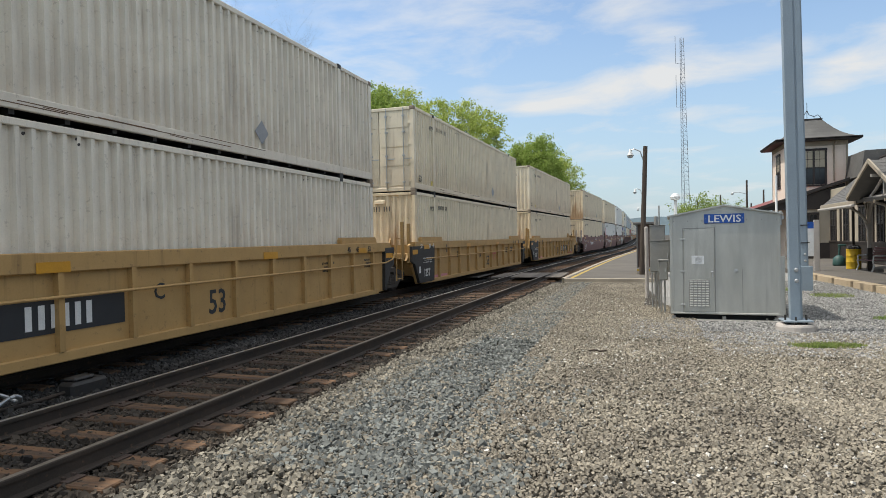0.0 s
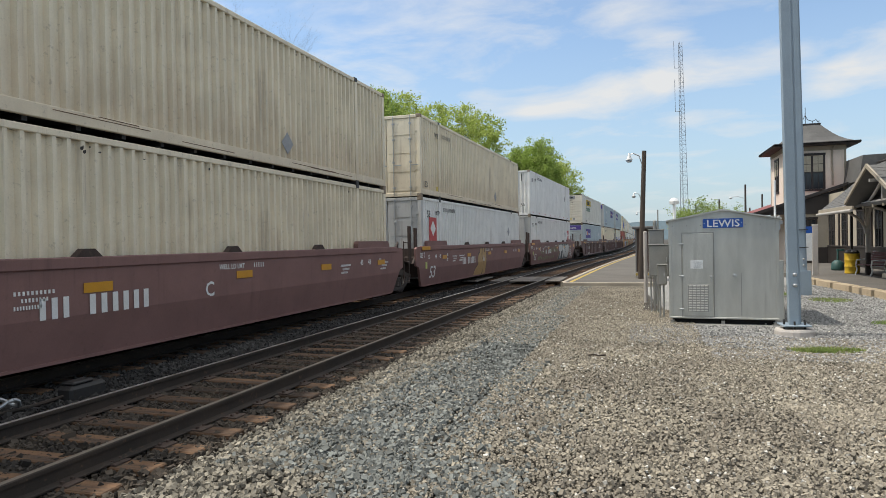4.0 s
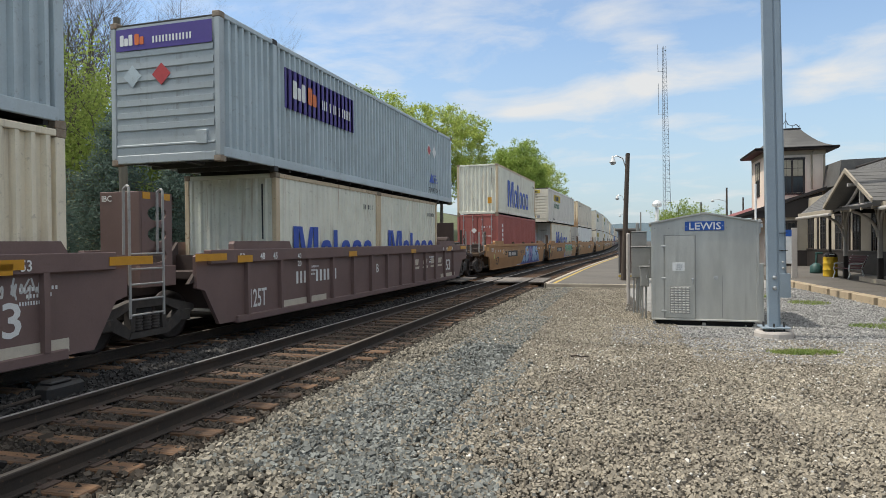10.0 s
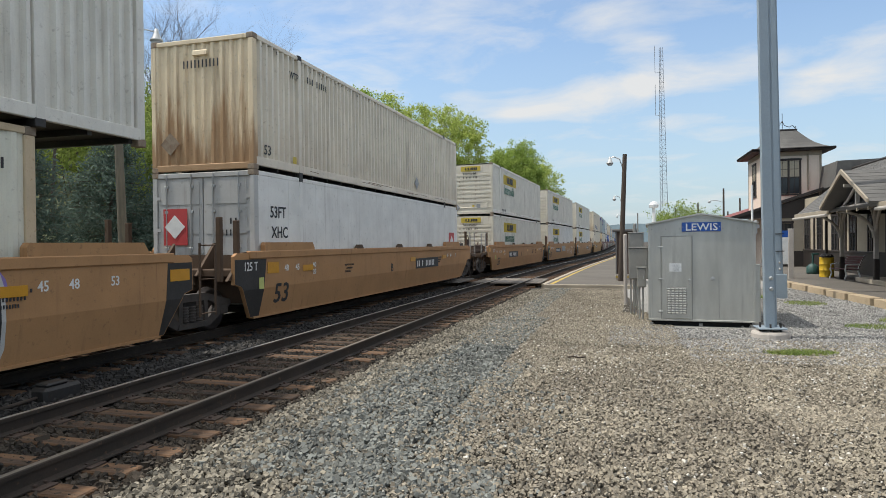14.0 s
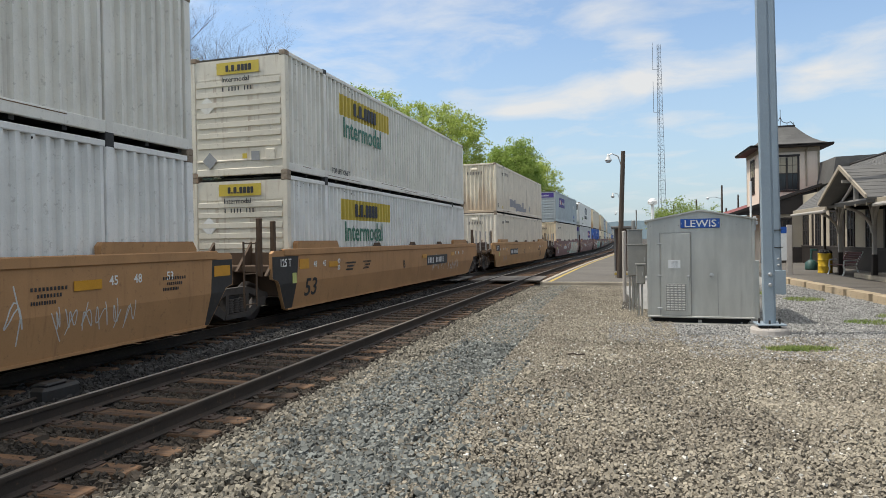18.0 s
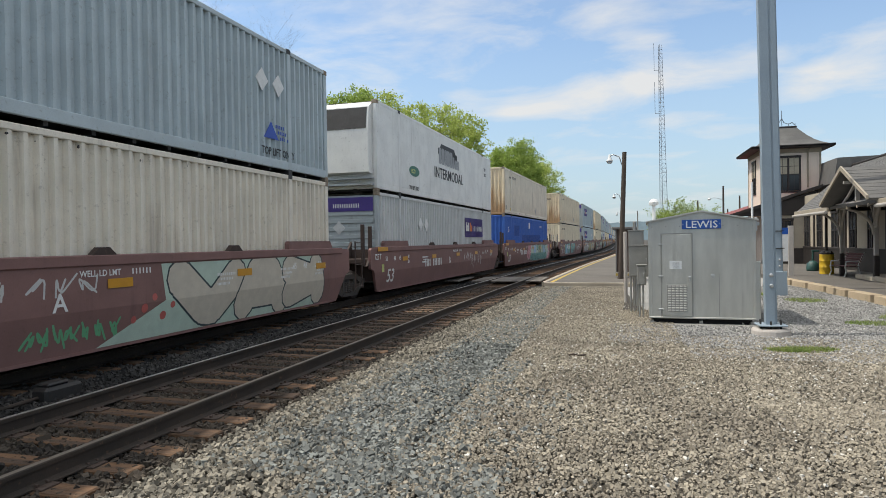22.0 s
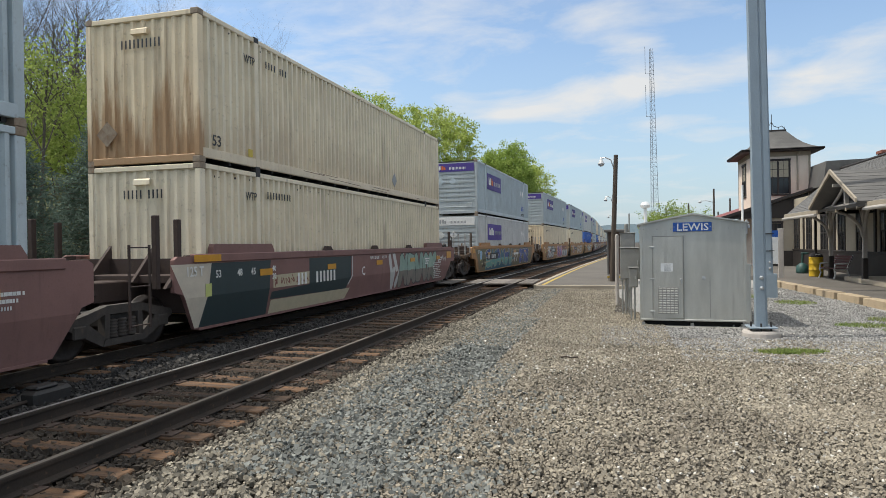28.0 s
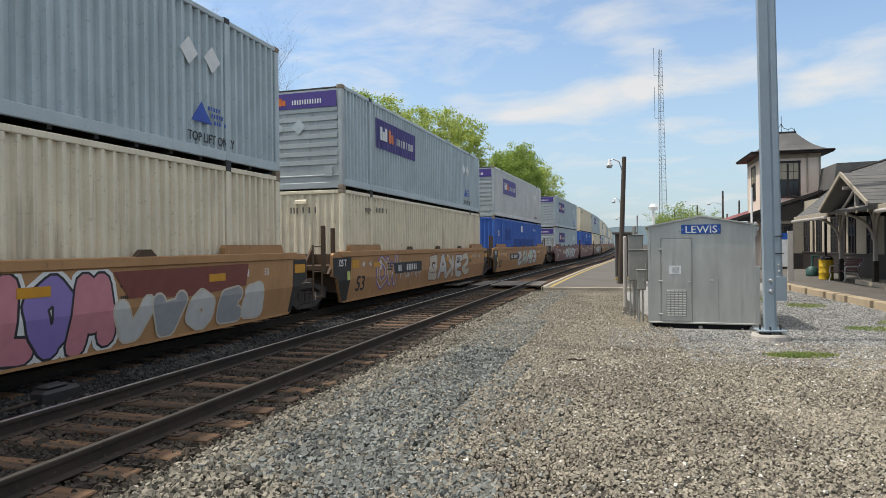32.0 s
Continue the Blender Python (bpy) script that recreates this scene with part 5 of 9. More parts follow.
class Paint:
    """Flat sprayed shapes on a car side, one mesh for each colour, each coat a hair above the last."""

    def __init__(self, car, low=0.215, top=1.405):
        self.car, self.geo, self.x, self.low, self.top = car, {}, 1.4412, low, top

    def coat(self, polys, mat, lift=0.0006):
        g = self.geo.setdefault(mat.name, (mat, Geo()))[1]
        for poly in polys:
            self.x += 0.000004
            cut = clip_z(clip_z(poly, self.low, True), self.top, False) if poly else []
            for above in (True, False):
                c = clip_z(cut, FOLD, above) if len(cut) >= 3 else []
                if len(c) >= 3:
                    g.add([(self.x, a, b) for a, b in c], [tuple(range(len(c)))])
        self.x += lift
        return self

    def done(self):
        for mat, g in self.geo.values():
            if g.v:
                me = bpy.data.meshes.new("graffiti")
                leaning(g)
                me.from_pydata(g.v, [], g.f)
                me.materials.append(mat)
                part("graffiti", me, mat, self.car, "sprayed graffiti")


def lettered(pt, glyph, y0, y1, z0, z1, fill, edge, seed, w=0.22, fade=None, halo=None, shine=None, dots=None, lean_=0.0, gap=0.88, clear=False):
    """A row of fat outlined shapes; fade colours their lower part, halo runs round them, dots lie on them."""
    rnd = random.Random(seed)
    step = (y1 - y0) / len(glyph)
    cells = []
    shake = 0.06 if clear else 0.10
    for k, ch in enumerate(glyph):
        a0 = y0 + k * step + rnd.uniform(-0.05, 0.05) * step
        lo, hi = z0 + w / 2 + rnd.uniform(0, 0.08), z1 - w / 2 - rnd.uniform(0, 0.05)
        wide = step * gap - w * 0.6
        fu, fv = (not clear and rnd.random() < 0.55), (not clear and rnd.random() < 0.45)
        cells.append([[(a0 + w / 2 + ((1 - u if fu else u) + lean_ * v + rnd.uniform(-shake, shake)) * wide, lo + ((1 - v if fv else v) + rnd.uniform(-0.05, 0.05)) * (hi - lo)) for u, v in st] for st in STROKES[ch]])
    if halo:
        pt.coat([p for c in cells for st in c for p in ribbon(st, w + 0.20)], halo)
    for c in cells:
        pt.coat([p for st in c for p in ribbon(st, w + 0.075)], edge, 0.0002)
        tint = fill[cells.index(c) % len(fill)]
        body = [p for st in c for p in ribbon(st, w)]
        pt.coat(body, tint, 0.0002)
        if fade:
            mid = z0 + (z1 - z0) * 0.46
            pt.coat([q for q in (clip_z(p, mid + rnd.uniform(-0.03, 0.03), False) for p in body) if len(q) >= 3], fade, 0.0002)
        if shine:
            pt.coat([p for st in c for p in ribbon([(a - w * 0.28, b + w * 0.24) for a, b in st], 0.022)], shine, 0.0002)
    for _ in range(dots[1] if dots else 0):
        st = rnd.choice(rnd.choice(cells))
        a, b = rnd.choice(st)
        pt.coat([disc(a + rnd.uniform(-0.1, 0.1), max(z0 + 0.1, b * 0.8), rnd.uniform(0.05, 0.09))], dots[0], 0.0001)
    pt.x += 0.0004


def cloud(pt, y0, y1, z0, z1, mat, seed, n=9):
    """A cloudy sprayed ground of overlapping puffs."""
    rnd = random.Random(seed)
    zc, r = (z0 + z1) / 2, (z1 - z0) / 2
    pt.coat([[(y0 + r * 0.6, z0), (y1 - r * 0.6, z0), (y1 - r * 0.6, z1), (y0 + r * 0.6, z1)]], mat, 0.0001)
    pt.coat([disc(y0 + (y1 - y0) * (k + 0.5) / n + rnd.uniform(-0.2, 0.2), zc + rnd.choice((-1, 1)) * r * rnd.uniform(0.2, 0.75), r * rnd.uniform(0.35, 0.62), 14) for k in range(n)], mat)


def tag(pt, y0, y1, z0, z1, mat, seed, w=0.028, n=6):
    """Thin unreadable hand style: a run of loops and slashes."""
    rnd = random.Random(seed)
    step = (y1 - y0) / n
    for k in range(n):
        a, pts = y0 + k * step, []
        for q in range(6):
            pts.append((a + step * rnd.uniform(0.0, 1.1), z0 + (z1 - z0) * ((q % 2) * 0.75 + rnd.uniform(0, 0.25))))
        for _ in range(2):
            pts = [pts[0]] + [(p[0] * t + r_[0] * (1 - t), p[1] * t + r_[1] * (1 - t)) for p, r_ in zip(pts, pts[1:]) for t in (0.75, 0.25)] + [pts[-1]]
        pt.coat(ribbon(pts, w), mat, 0.00005)


def clip_z(poly, z, above):
    """The part of an outline above or below a height."""
    out = []
    for p, q in zip(poly, poly[1:] + poly[:1]):
        ip, iq = (p[1] >= z) == above or p[1] == z, (q[1] >= z) == above or q[1] == z
        if ip:
            out.append(p)
        if ip != iq:
            f = (z - p[1]) / (q[1] - p[1])
            out.append((p[0] + f * (q[0] - p[0]), z))
    return out


def pierced(x, y0, y1, z0, z1, n):
    """An upright plate with n round holes, one above the other."""
    g = Geo()
    hy, hz = (y1 - y0) / 2, (z1 - z0) / 2 / n
    for c in range(n):
        cy, cz = (y0 + y1) / 2, z0 + (2 * c + 1) * hz
        m = len(g.v)
        for k in range(16):
            a, b = math.cos(k * math.pi / 8), math.sin(k * math.pi / 8)
            w = max(abs(a), abs(b))
            for u in (x, x - 0.03):
                g.v += [(u, cy + hy * a / w, cz + hz * b / w), (u, cy + 0.62 * hy * a, cz + 0.72 * hz * b)]
        for k in range(16):
            p, q = m + 4 * k, m + 4 * ((k + 1) % 16)
            g.f += [(p, q, q + 1, p + 1), (p + 2, p + 3, q + 3, q + 2), (p + 1, q + 1, q + 3, p + 3), (p, p + 2, q + 2, q)]
    return g


def brake_tower(car, mat):
    """The tall steel stand between two wells, with its climbing ladder."""
    tower = part("end_box", Geo().box(0.42, 1.22, -2.06, -2.02, 1.0, 2.58, 0.008).box(0.42, 0.46, -2.02, -1.30, 1.0, 2.58, 0.008), mat, car, "tall steel stand with pierced sides")
    part("pierced_plate", pierced(1.22, -2.018, -1.30, 1.35, 2.40, 3), mat, tower)
    part("top_band", Geo().box(1.19, 1.22, -2.018, -1.30, 2.40, 2.58).box(0.462, 1.188, -1.34, -1.30, 2.40, 2.58), mat, tower)
    part("foot_plate", Geo().box(1.16, 1.26, -2.10, -1.26, 1.0, 1.348, 0.01), mat, tower)
    for y, z in ((-1.99, 2.46), (-1.52, 2.46)):
        patch(tower, on_side, AMBER, 1.224, y, z, 0.17, 0.11, "reflector", "amber reflector")
    word(tower, on_end, "IBC", INK_WHITE, 0.46, -2.064, 2.42, 0.14)
    for y in (-2.50, -1.76):
        part("ladder_rail", Geo().pipe([(1.42, y, 0.55), (1.42, y, 2.50), (1.40, y + 0.02, 2.60), (1.34, y + 0.05, 2.63), (1.26, y + 0.06, 2.58), (1.25, y + 0.06, 1.55)], 0.022, 8), GRAB, car, "pale steel ladder rail")
    for k in range(5):
        part("ladder_rung", Geo().rod((1.42, -2.48, 0.60 + 0.24 * k), (1.42, -1.78, 0.60 + 0.24 * k), 0.016, 8), GRAB, car)


def well_car(style, first, last, label, seed, L=16.15):
    """style: yellow, brown, maroon or dark. first, last: this unit carries a coupler at its near or far end."""
    pm = {"yellow": P_YELLOW, "brown": P_BROWN, "maroon": P_MAROON, "dark": P_DARK, "tan": P_TAN, "sprayed": P_MAROON}[style]
    ribbed = style in ("yellow", "dark")
    dm = {"yellow": P_YELLOW_DIRTY, "brown": P_DECK, "tan": P_DECK}.get(style, P_DECK_DARK)
    ink = INK if style in ("yellow", "brown", "tan") else INK_WHITE
    car = thing("well_car", label, "rail wagon", group="well cars of the train")
    for s in (1, -1):
        fl = (first, last) if s > 0 else (last, first)
        ob = part("well_side", shared(("well_side", ribbed) + fl, lambda: well_side(ribbed, L, *fl), pm), pm, car)
        if s < 0:
            ob.matrix_basis = Matrix.Translation((0, L, 0)) @ pose(0, 0, 0, 0, 0, 180)
    if ribbed:
        n = 13
        me = shared("rib", rib_geo, pm)
        for i in range(n):
            ob = part("rib", me, pm, car)
            ob.location = (0, 0.55 + i * (L - 1.1) / (n - 1), 0)
    part("well_floor", shared("well_floor", lambda: floor_geo(L), STEEL_BLACK), STEEL_BLACK, car)
    # guide rails above the side walls near the ends
    for y, k in ((0.15, 1), (L - 2.35, -1)):
        for s in (1, -1):
            ob = part("guide", shared(("guide", k), lambda: Geo().slab([(0.0, 1.56), (2.2, 1.56), (2.2, 1.62), (2.1, 1.76), (0.05, 1.76), (0.0, 1.70)], 1.33, 1.45, "x"), pm), pm, car)
            ob.matrix_basis = Matrix.Translation((0, y, 0)) if s > 0 else Matrix.Translation((0, y + 2.2, 0)) @ pose(0, 0, 0, 0, 0, 180)
    if not ribbed:
        lug = shared("guide_lug", lambda: Geo().slab([(-0.24, 1.57), (0.24, 1.57), (0.10, 1.69), (-0.10, 1.69)], 1.36, 1.46, "x"), dm)
        for y in (5.1, 8.4, 11.7):
            part("guide_lug", lug, dm, car).location = (0, y, 0)
    # ends
    for near in (True, False):
        coupler = first if near else last
        m = Matrix.Identity(4) if near else Matrix.Translation((0, L, 0)) @ pose(0, 0, 0, 0, 0, 180)
        reach = 3.15 if coupler else 1.55
        ob = part("end_platform", shared(("end_platform", coupler), lambda: end_geo(reach, coupler), dm), dm, car)
        ob.matrix_basis = m
        ob = part("bulkhead", shared("bulkhead", lambda: Geo().slab([(-0.36, 0.5), (-0.28, 0.5), (-0.10, 1.5), (-0.36, 1.5)], -1.36, 1.36, "x"), dm), dm, car)
        ob.matrix_basis = m
        if coupler:
            ob = part("coupler", shared("coupler", coupler_geo, STEEL_BLACK), STEEL_BLACK, car, "black steel coupler")
            ob.matrix_basis = m
            if near and seed in (103, 106, 116):
                ob = part("handbrake_stand", shared("handbrake_stand", stand_geo, dm), dm, car)
            for s in (1, -1):
                ob = part("ladder", shared(("ladder", s), lambda: ladder_geo(s * 1.40, -3.05, -2.62, 0.35, 1.2), dm), dm, car)
                ob.matrix_basis = m
                for y in (-3.0, -2.1):
                    ob = part("handrail", shared(("handrail", s, y), lambda: Geo().pipe([(s * 1.38, y, 1.05), (s * 1.38, y, 2.15), (s * 1.38, y + 0.16, 2.20), (s * 1.38, y + 0.16, 1.15)], 0.018), GRAB), GRAB, car, "pale steel grab rail")
                    ob.matrix_basis = m
                ob = part("post", shared(("stanchion", s), lambda: Geo().box(s * 1.30 - 0.05, s * 1.30 + 0.05, -1.55, -1.45, 1.05, 2.25, 0.01), dm), dm, car)
                ob.matrix_basis = m
            ob = part("brake_gear", shared("brake_gear", lambda: Geo().box(-0.6, -0.2, -1.2, -0.85, 1.2, 1.7, 0.03).pipe([(-0.4, -1.2, 1.3), (-0.4, -1.8, 1.25), (0.4, -2.2, 1.25)], 0.03), STEEL_BLACK), STEEL_BLACK, car)
            ob.matrix_basis = m
            ob = part("end_rigging", shared("end_rigging", rigging_geo, P_DECK_DARK), P_DECK_DARK, car, "grimy brake rigging and cross rails")
            ob.matrix_basis = m
            if not near:
                part("brake_reservoir", shared("brake_reservoir", lambda: Geo().lathe([(0.18, -0.6), (0.23, -0.54), (0.23, 0.54), (0.18, 0.6)], 16, (0, 0, 0), "x").moved(Matrix.Translation((0.2, L + 1.25, 1.72))).box(-0.2, -0.1, L + 1.1, L + 1.4, 1.1, 1.6).box(0.5, 0.6, L + 1.1, L + 1.4, 1.1, 1.6), P_DECK_DARK), P_DECK_DARK, car, "dark brake reservoir")
            truck(car, -1.95 if near else L + 1.95)
        elif near:
            truck(car, -1.725)
            for s in (1, -1) if seed != 108 else ():
                ob = part("ladder", shared(("ladder_mid", s), lambda: ladder_geo(s * 1.40, -1.95, -1.5, 0.4, 1.75), dm), dm, car)
                ob = part("post", shared(("post_mid", s), lambda: Geo().box(s * 1.32 - 0.05, s * 1.32 + 0.05, -1.3, -1.2, 1.0, 2.25, 0.01).box(s * 1.32 - 0.05, s * 1.32 + 0.05, -0.75, -0.65, 1.0, 2.2, 0.01), dm), dm, car)
    if seed == 108:
        part("handbrake_stand", Geo().box(-0.10, 0.72, L + 2.25, L + 2.33, 1.1, 2.62, 0.01).box(-0.05, 0.02, L + 2.2, L + 2.4, 0.95, 1.2), dm, car)
        brake_tower(car, pm)
    # markings
    x = 1.541 if ribbed else 1.4455
    zt = 1.42 if ribbed else 1.16
    for y in (0.15, 5.2, 10.2, 14.6) if ribbed else (1.75, 9.4, 13.3) if style in ("brown", "tan") else (1.75, 5.0, 8.45, 11.75, 15.1):
        patch(car, on_side, AMBER, x if ribbed else 1.4535, y, zt - 0.08, 0.5, 0.14, "reflector", "amber reflector")
    if style == "yellow":
        me = shared("black_end", lambda: Geo().slab([(-0.94, 0.94), (-0.72, 0.88), (-0.29, 0.22), (1.14, 0.22), (1.22, 1.45), (-0.94, 1.45)], 1.43, 1.535, "x"), STEEL_BLACK)
        me2 = shared("black_end_far", lambda: Geo().slab([(L + 0.22, 0.22), (L + 0.29, 0.22), (L + 0.72, 0.88), (L + 0.94, 0.94), (L + 0.94, 1.45), (L + 0.26, 1.45)], 1.43, 1.535, "x"), STEEL_BLACK)
        part("black_panel", me, STEEL_BLACK, car, "black painted end panel")
        if not last:
            part("black_panel", me2, STEEL_BLACK, car, "black painted end panel")
            patch(car, on_side, AMBER, 1.540, L + 0.30, 1.15, 0.5, 0.14, "reflector", "amber reflector")
        else:
            patch(car, on_side, INK_RED, 1.4465, 13.56, 0.27, 2.6, 0.14, "red_stripe", "dull red stripe")
            patch(car, on_side, INK_WHITE, 1.4465, 15.08, 0.43, 0.42, 0.26, "notice_frame", "white-framed black notice")
            patch(car, on_side, INK, 1.4490, 15.11, 0.46, 0.36, 0.20, "notice")
            patch(car, on_side, INK_GREY, 1.4465, 14.5, 0.53, 0.20, 0.09, "small_tag")
            word(car, on_side, "RWG33C", INK, 1.4465, 12.0, 0.86, 0.12, 0.9)
        ob = part("brake_pipe", shared("brake_pipe", lambda: Geo().pipe([(1.56, 0.3, 1.02), (1.56, L + 0.2, 1.02), (1.56, L + 0.75, 1.10), (1.56, L + 0.95, 1.32)], 0.022, 8), pm), pm, car, "long brake pipe along the side")
        patch(car, on_side, SPRAY_E, 1.4465, 0.55, 0.27, 2.3, 0.12, "red_stripe", "dull red stripe")
        for y in (14.5, 15.1, 15.75, 16.4, 17.0) if last else ():
            ob = part("gusset", shared("gusset", lambda: Geo().slab([(1.44, 1.34), (1.56, 1.46), (1.56, 1.68), (1.44, 1.70)], -0.02, 0.02, "y").box(1.50, 1.545, -0.06, 0.06, 1.36, 1.48, 0.01), pm), pm, car)
            ob.location = (0, y, 0)
        if last:
            part("flange", shared("yellow_flange", lambda: Geo().box(1.30, 1.58, L - 1.75, L + 1.5, 1.69, 1.73, 0.01).slab([(L - 2.15, 1.55), (L - 1.75, 1.55), (L - 1.75, 1.73), (L - 1.85, 1.93), (L - 2.1, 1.93)], 1.34, 1.42, "x"), pm), pm, car, "dusty top flange")
    if style == "yellow":
        patch(car, on_side, AMBER, 1.540, -0.92, 1.19, 0.45, 0.15, "reflector", "amber reflector")
        patch(car, on_side, INK_WHITE, 1.540, -0.35, 0.55, 0.13, 0.22, "paper_tag")
        for k in range(3):
            glyphs(car, on_side, INK_WHITE, 1.540, 0.05, 1.02 - 0.07 * k, 0.9, 0.03, 16, "stencil_marking", k + 1)
    for y, txt in ((-0.2, "53"), (0.6, "48"), (0.98, "45")) if style == "yellow" else ((0.22, "53"), (0.93, "48"), (1.42, "45")):
        word(car, on_side, txt, INK_WHITE, x, y, zt - 0.04, 0.20, 0.9)
    for y, txt in ((L - 2.2, "45"), (L - 1.7, "48"), (L - 0.95, "53")):
        word(car, on_side, txt, INK_WHITE if style != "yellow" else INK, x, y, zt - 0.04, 0.20, 0.9)
    for z, txt in ((0.0, "40"), (-0.17, "20")):
        word(car, on_side, txt, INK_WHITE if style not in ("yellow",) else INK, x, 2.45 if ribbed else 2.25, zt + z - (0.06 if ribbed else 0.0), 0.17)
    if style in ("maroon", "sprayed"):
        word(car, on_side, "WELL LD LMT", INK_WHITE, 1.4455, 7.95, 1.27, 0.13, 0.95)
        glyphs(car, on_side, INK_WHITE, 1.4455, 8.95, 1.27, 0.45, 0.09, 6, "number_marking", seed)
    xb = 1.446 if ribbed else 1.449
    num_y = {"yellow": 4.1, "brown": 3.65, "maroon": 4.15, "dark": 2.55, "tan": 3.2, "sprayed": 3.4}[style]
    num_y = {102: 10.4, 114: 10.1, 111: 10.1, 122: 1.6}.get(seed, num_y)
    zn, hn = (0.80, 0.36) if style != "yellow" else (0.55, 0.46)
    if seed == 101:
        for y in (9.75, 10.1):
            on_side(part("stencil_shape", shared("red_t", lambda: Geo().box(0, 0.28, 0.28, 0.36, -0.002, 0.002).box(0.10, 0.18, 0, 0.28, -0.002, 0.002), SPRAY_R), SPRAY_R, car), 1.4465, y, 0.62)
    elif style in ("yellow", "brown", "tan"):
        patch(car, on_side, INK, xb, num_y - 0.15, zn, 2.75 if style != "tan" else 2.35, hn, "number_plate_panel", "black number panel")
        glyphs(car, on_side, INK_WHITE, xb + 0.006, num_y, zn + 0.07, 0.75, hn - 0.15, 4, "number_marking", seed)
        glyphs(car, on_side, INK_WHITE, xb + 0.006, num_y + 1.0, zn + 0.07, 1.10, hn - 0.15, 6, "number_marking", seed + 1, 1.0)
    else:
        glyphs(car, on_side, INK_WHITE, xb, num_y, 0.78, 0.7, 0.28, 4, "number_marking", seed)
        glyphs(car, on_side, INK_WHITE, xb, num_y + 0.95, 0.78, 1.2, 0.28, 6, "number_marking", seed + 1, 1.0)
    y53 = {"yellow": 8.6, "brown": 0.5, "maroon": 0.35, "dark": 14.65, "tan": 14.0, "sprayed": 0.3}[style]
    if style != "sprayed":
        word(car, on_side if ribbed else on_lean, "53", ink, xb, y53, 0.44 if style != "dark" else 0.56, 0.60 if style != "dark" else 0.62, 0.85 if style == "yellow" else 1.1)
    if style in ("yellow", "dark"):
        word(car, on_side, "125T", INK_WHITE, xb + (0.095 if style == "yellow" else 0.0), 0.09 if style == "yellow" else 0.64, 0.42, 0.36 if style == "yellow" else 0.52, 0.6 if style == "dark" else 0.8)
    else:
        if style == "brown":
            if not first:
                part("black_panel", shared("black_near", lambda: leaning(Geo().slab([(-0.94, 0.93), (-0.72, 0.87), (-0.66, FOLD), (0.10, FOLD), (0.20, 1.41), (-0.94, 1.41)], 1.40, 1.4425, "x").slab([(-0.66, FOLD), (-0.29, 0.21), (0.02, 0.21), (0.10, FOLD)], 1.40, 1.4425, "x")), STEEL_BLACK), STEEL_BLACK, car, "black painted end panel")
            if not last:
                part("black_panel", shared("black_far", lambda: leaning(Geo().slab([(L + 0.26, FOLD), (L + 0.66, FOLD), (L + 0.72, 0.87), (L + 0.94, 0.93), (L + 0.94, 1.41), (L + 0.31, 1.41)], 1.40, 1.4425, "x").slab([(L + 0.18, 0.21), (L + 0.29, 0.21), (L + 0.66, FOLD), (L + 0.26, FOLD)], 1.40, 1.4425, "x")), STEEL_BLACK), STEEL_BLACK, car, "black painted end panel")
                patch(car, on_side, AMBER, 1.446, L + 0.36, 1.10, 0.50, 0.20, "reflector", "amber reflector")
        else:
            if style == "tan":
                patch(car, on_side, INK, xb, -0.74, 1.10, 0.80, 0.36, "capacity_panel")
            else:
                patch(car, on_side, AMBER, 1.476, -0.45, 1.435, 0.80, 0.13, "reflector", "amber reflector")
        if style in ("maroon", "sprayed") and last:
            patch(car, on_side, AMBER, xb, L + 0.55, 1.10, 0.70, 0.28, "reflector", "amber reflector")
            for k in range(9):
                glyphs(car, on_side, INK_WHITE, xb, L - 1.5, 0.92 - k * 0.075, 1.15 - 0.07 * (k % 4), 0.035, 18, "stencil_marking", k % 3 + 1)
        word(car, on_side, "125 T", INK_WHITE, xb + 0.006, -0.66, 1.18, 0.25, 0.85)
        if style in ("brown", "tan"):
            patch(car, on_side, AMBER, xb, 0.23 if not first else -1.6, 1.09 if not first else 1.22, 0.46, 0.24, "reflector", "amber reflector")
        patch(car, on_side, LIME, xb, -0.1, 0.78, 0.18, 0.24, "paper_tag")
    rnd = random.Random(seed)
    word(car, on_side, "CAB"[(seed - 100) % 3], ink, xb, 7.35 + rnd.uniform(-0.1, 0.2), 0.82, 0.36)
    for i in range(3):
        y = rnd.choice((2.9, 3.9, 11.3, 12.6, 13.4, 15.2)) + rnd.uniform(-0.2, 0.2)
        for k in range(3):
            glyphs(car, on_side, ink, xb, y, 1.12 - k * 0.09, 0.6 - 0.1 * k, 0.05, 10, "stencil_marking", k + 1)
    if style == "dark":
        for y in (10.68, 11.68, 12.62, 13.52):
            ob = part("logo_shape", shared("slant_mark", lambda: Geo().slab([(0.05, 0.14), (0.48, 0.14), (0.56, 0.34), (0.13, 0.34)], -0.003, 0.003, "z").slab([(0, 0), (0.58, 0), (0.61, 0.08), (0.03, 0.08)], -0.003, 0.003, "z"), SPRAY_H), SPRAY_H, car, "pale slanted brand shape")
            on_side(ob, xb, y, 0.76)
        for y, w_ in ((-1.1, 0.9), (14.8, 0.46), (16.65, 0.9)):
            patch(car, on_side, AMBER, x, y, 1.40, w_, 0.13, "reflector", "amber reflector")
        for y in (1.95, 13.93):
            patch(car, on_side, SPRAY_H, xb, y, 0.25, 2.08, 0.19, "reporting_stripe", "worn pale stripe")
    return car


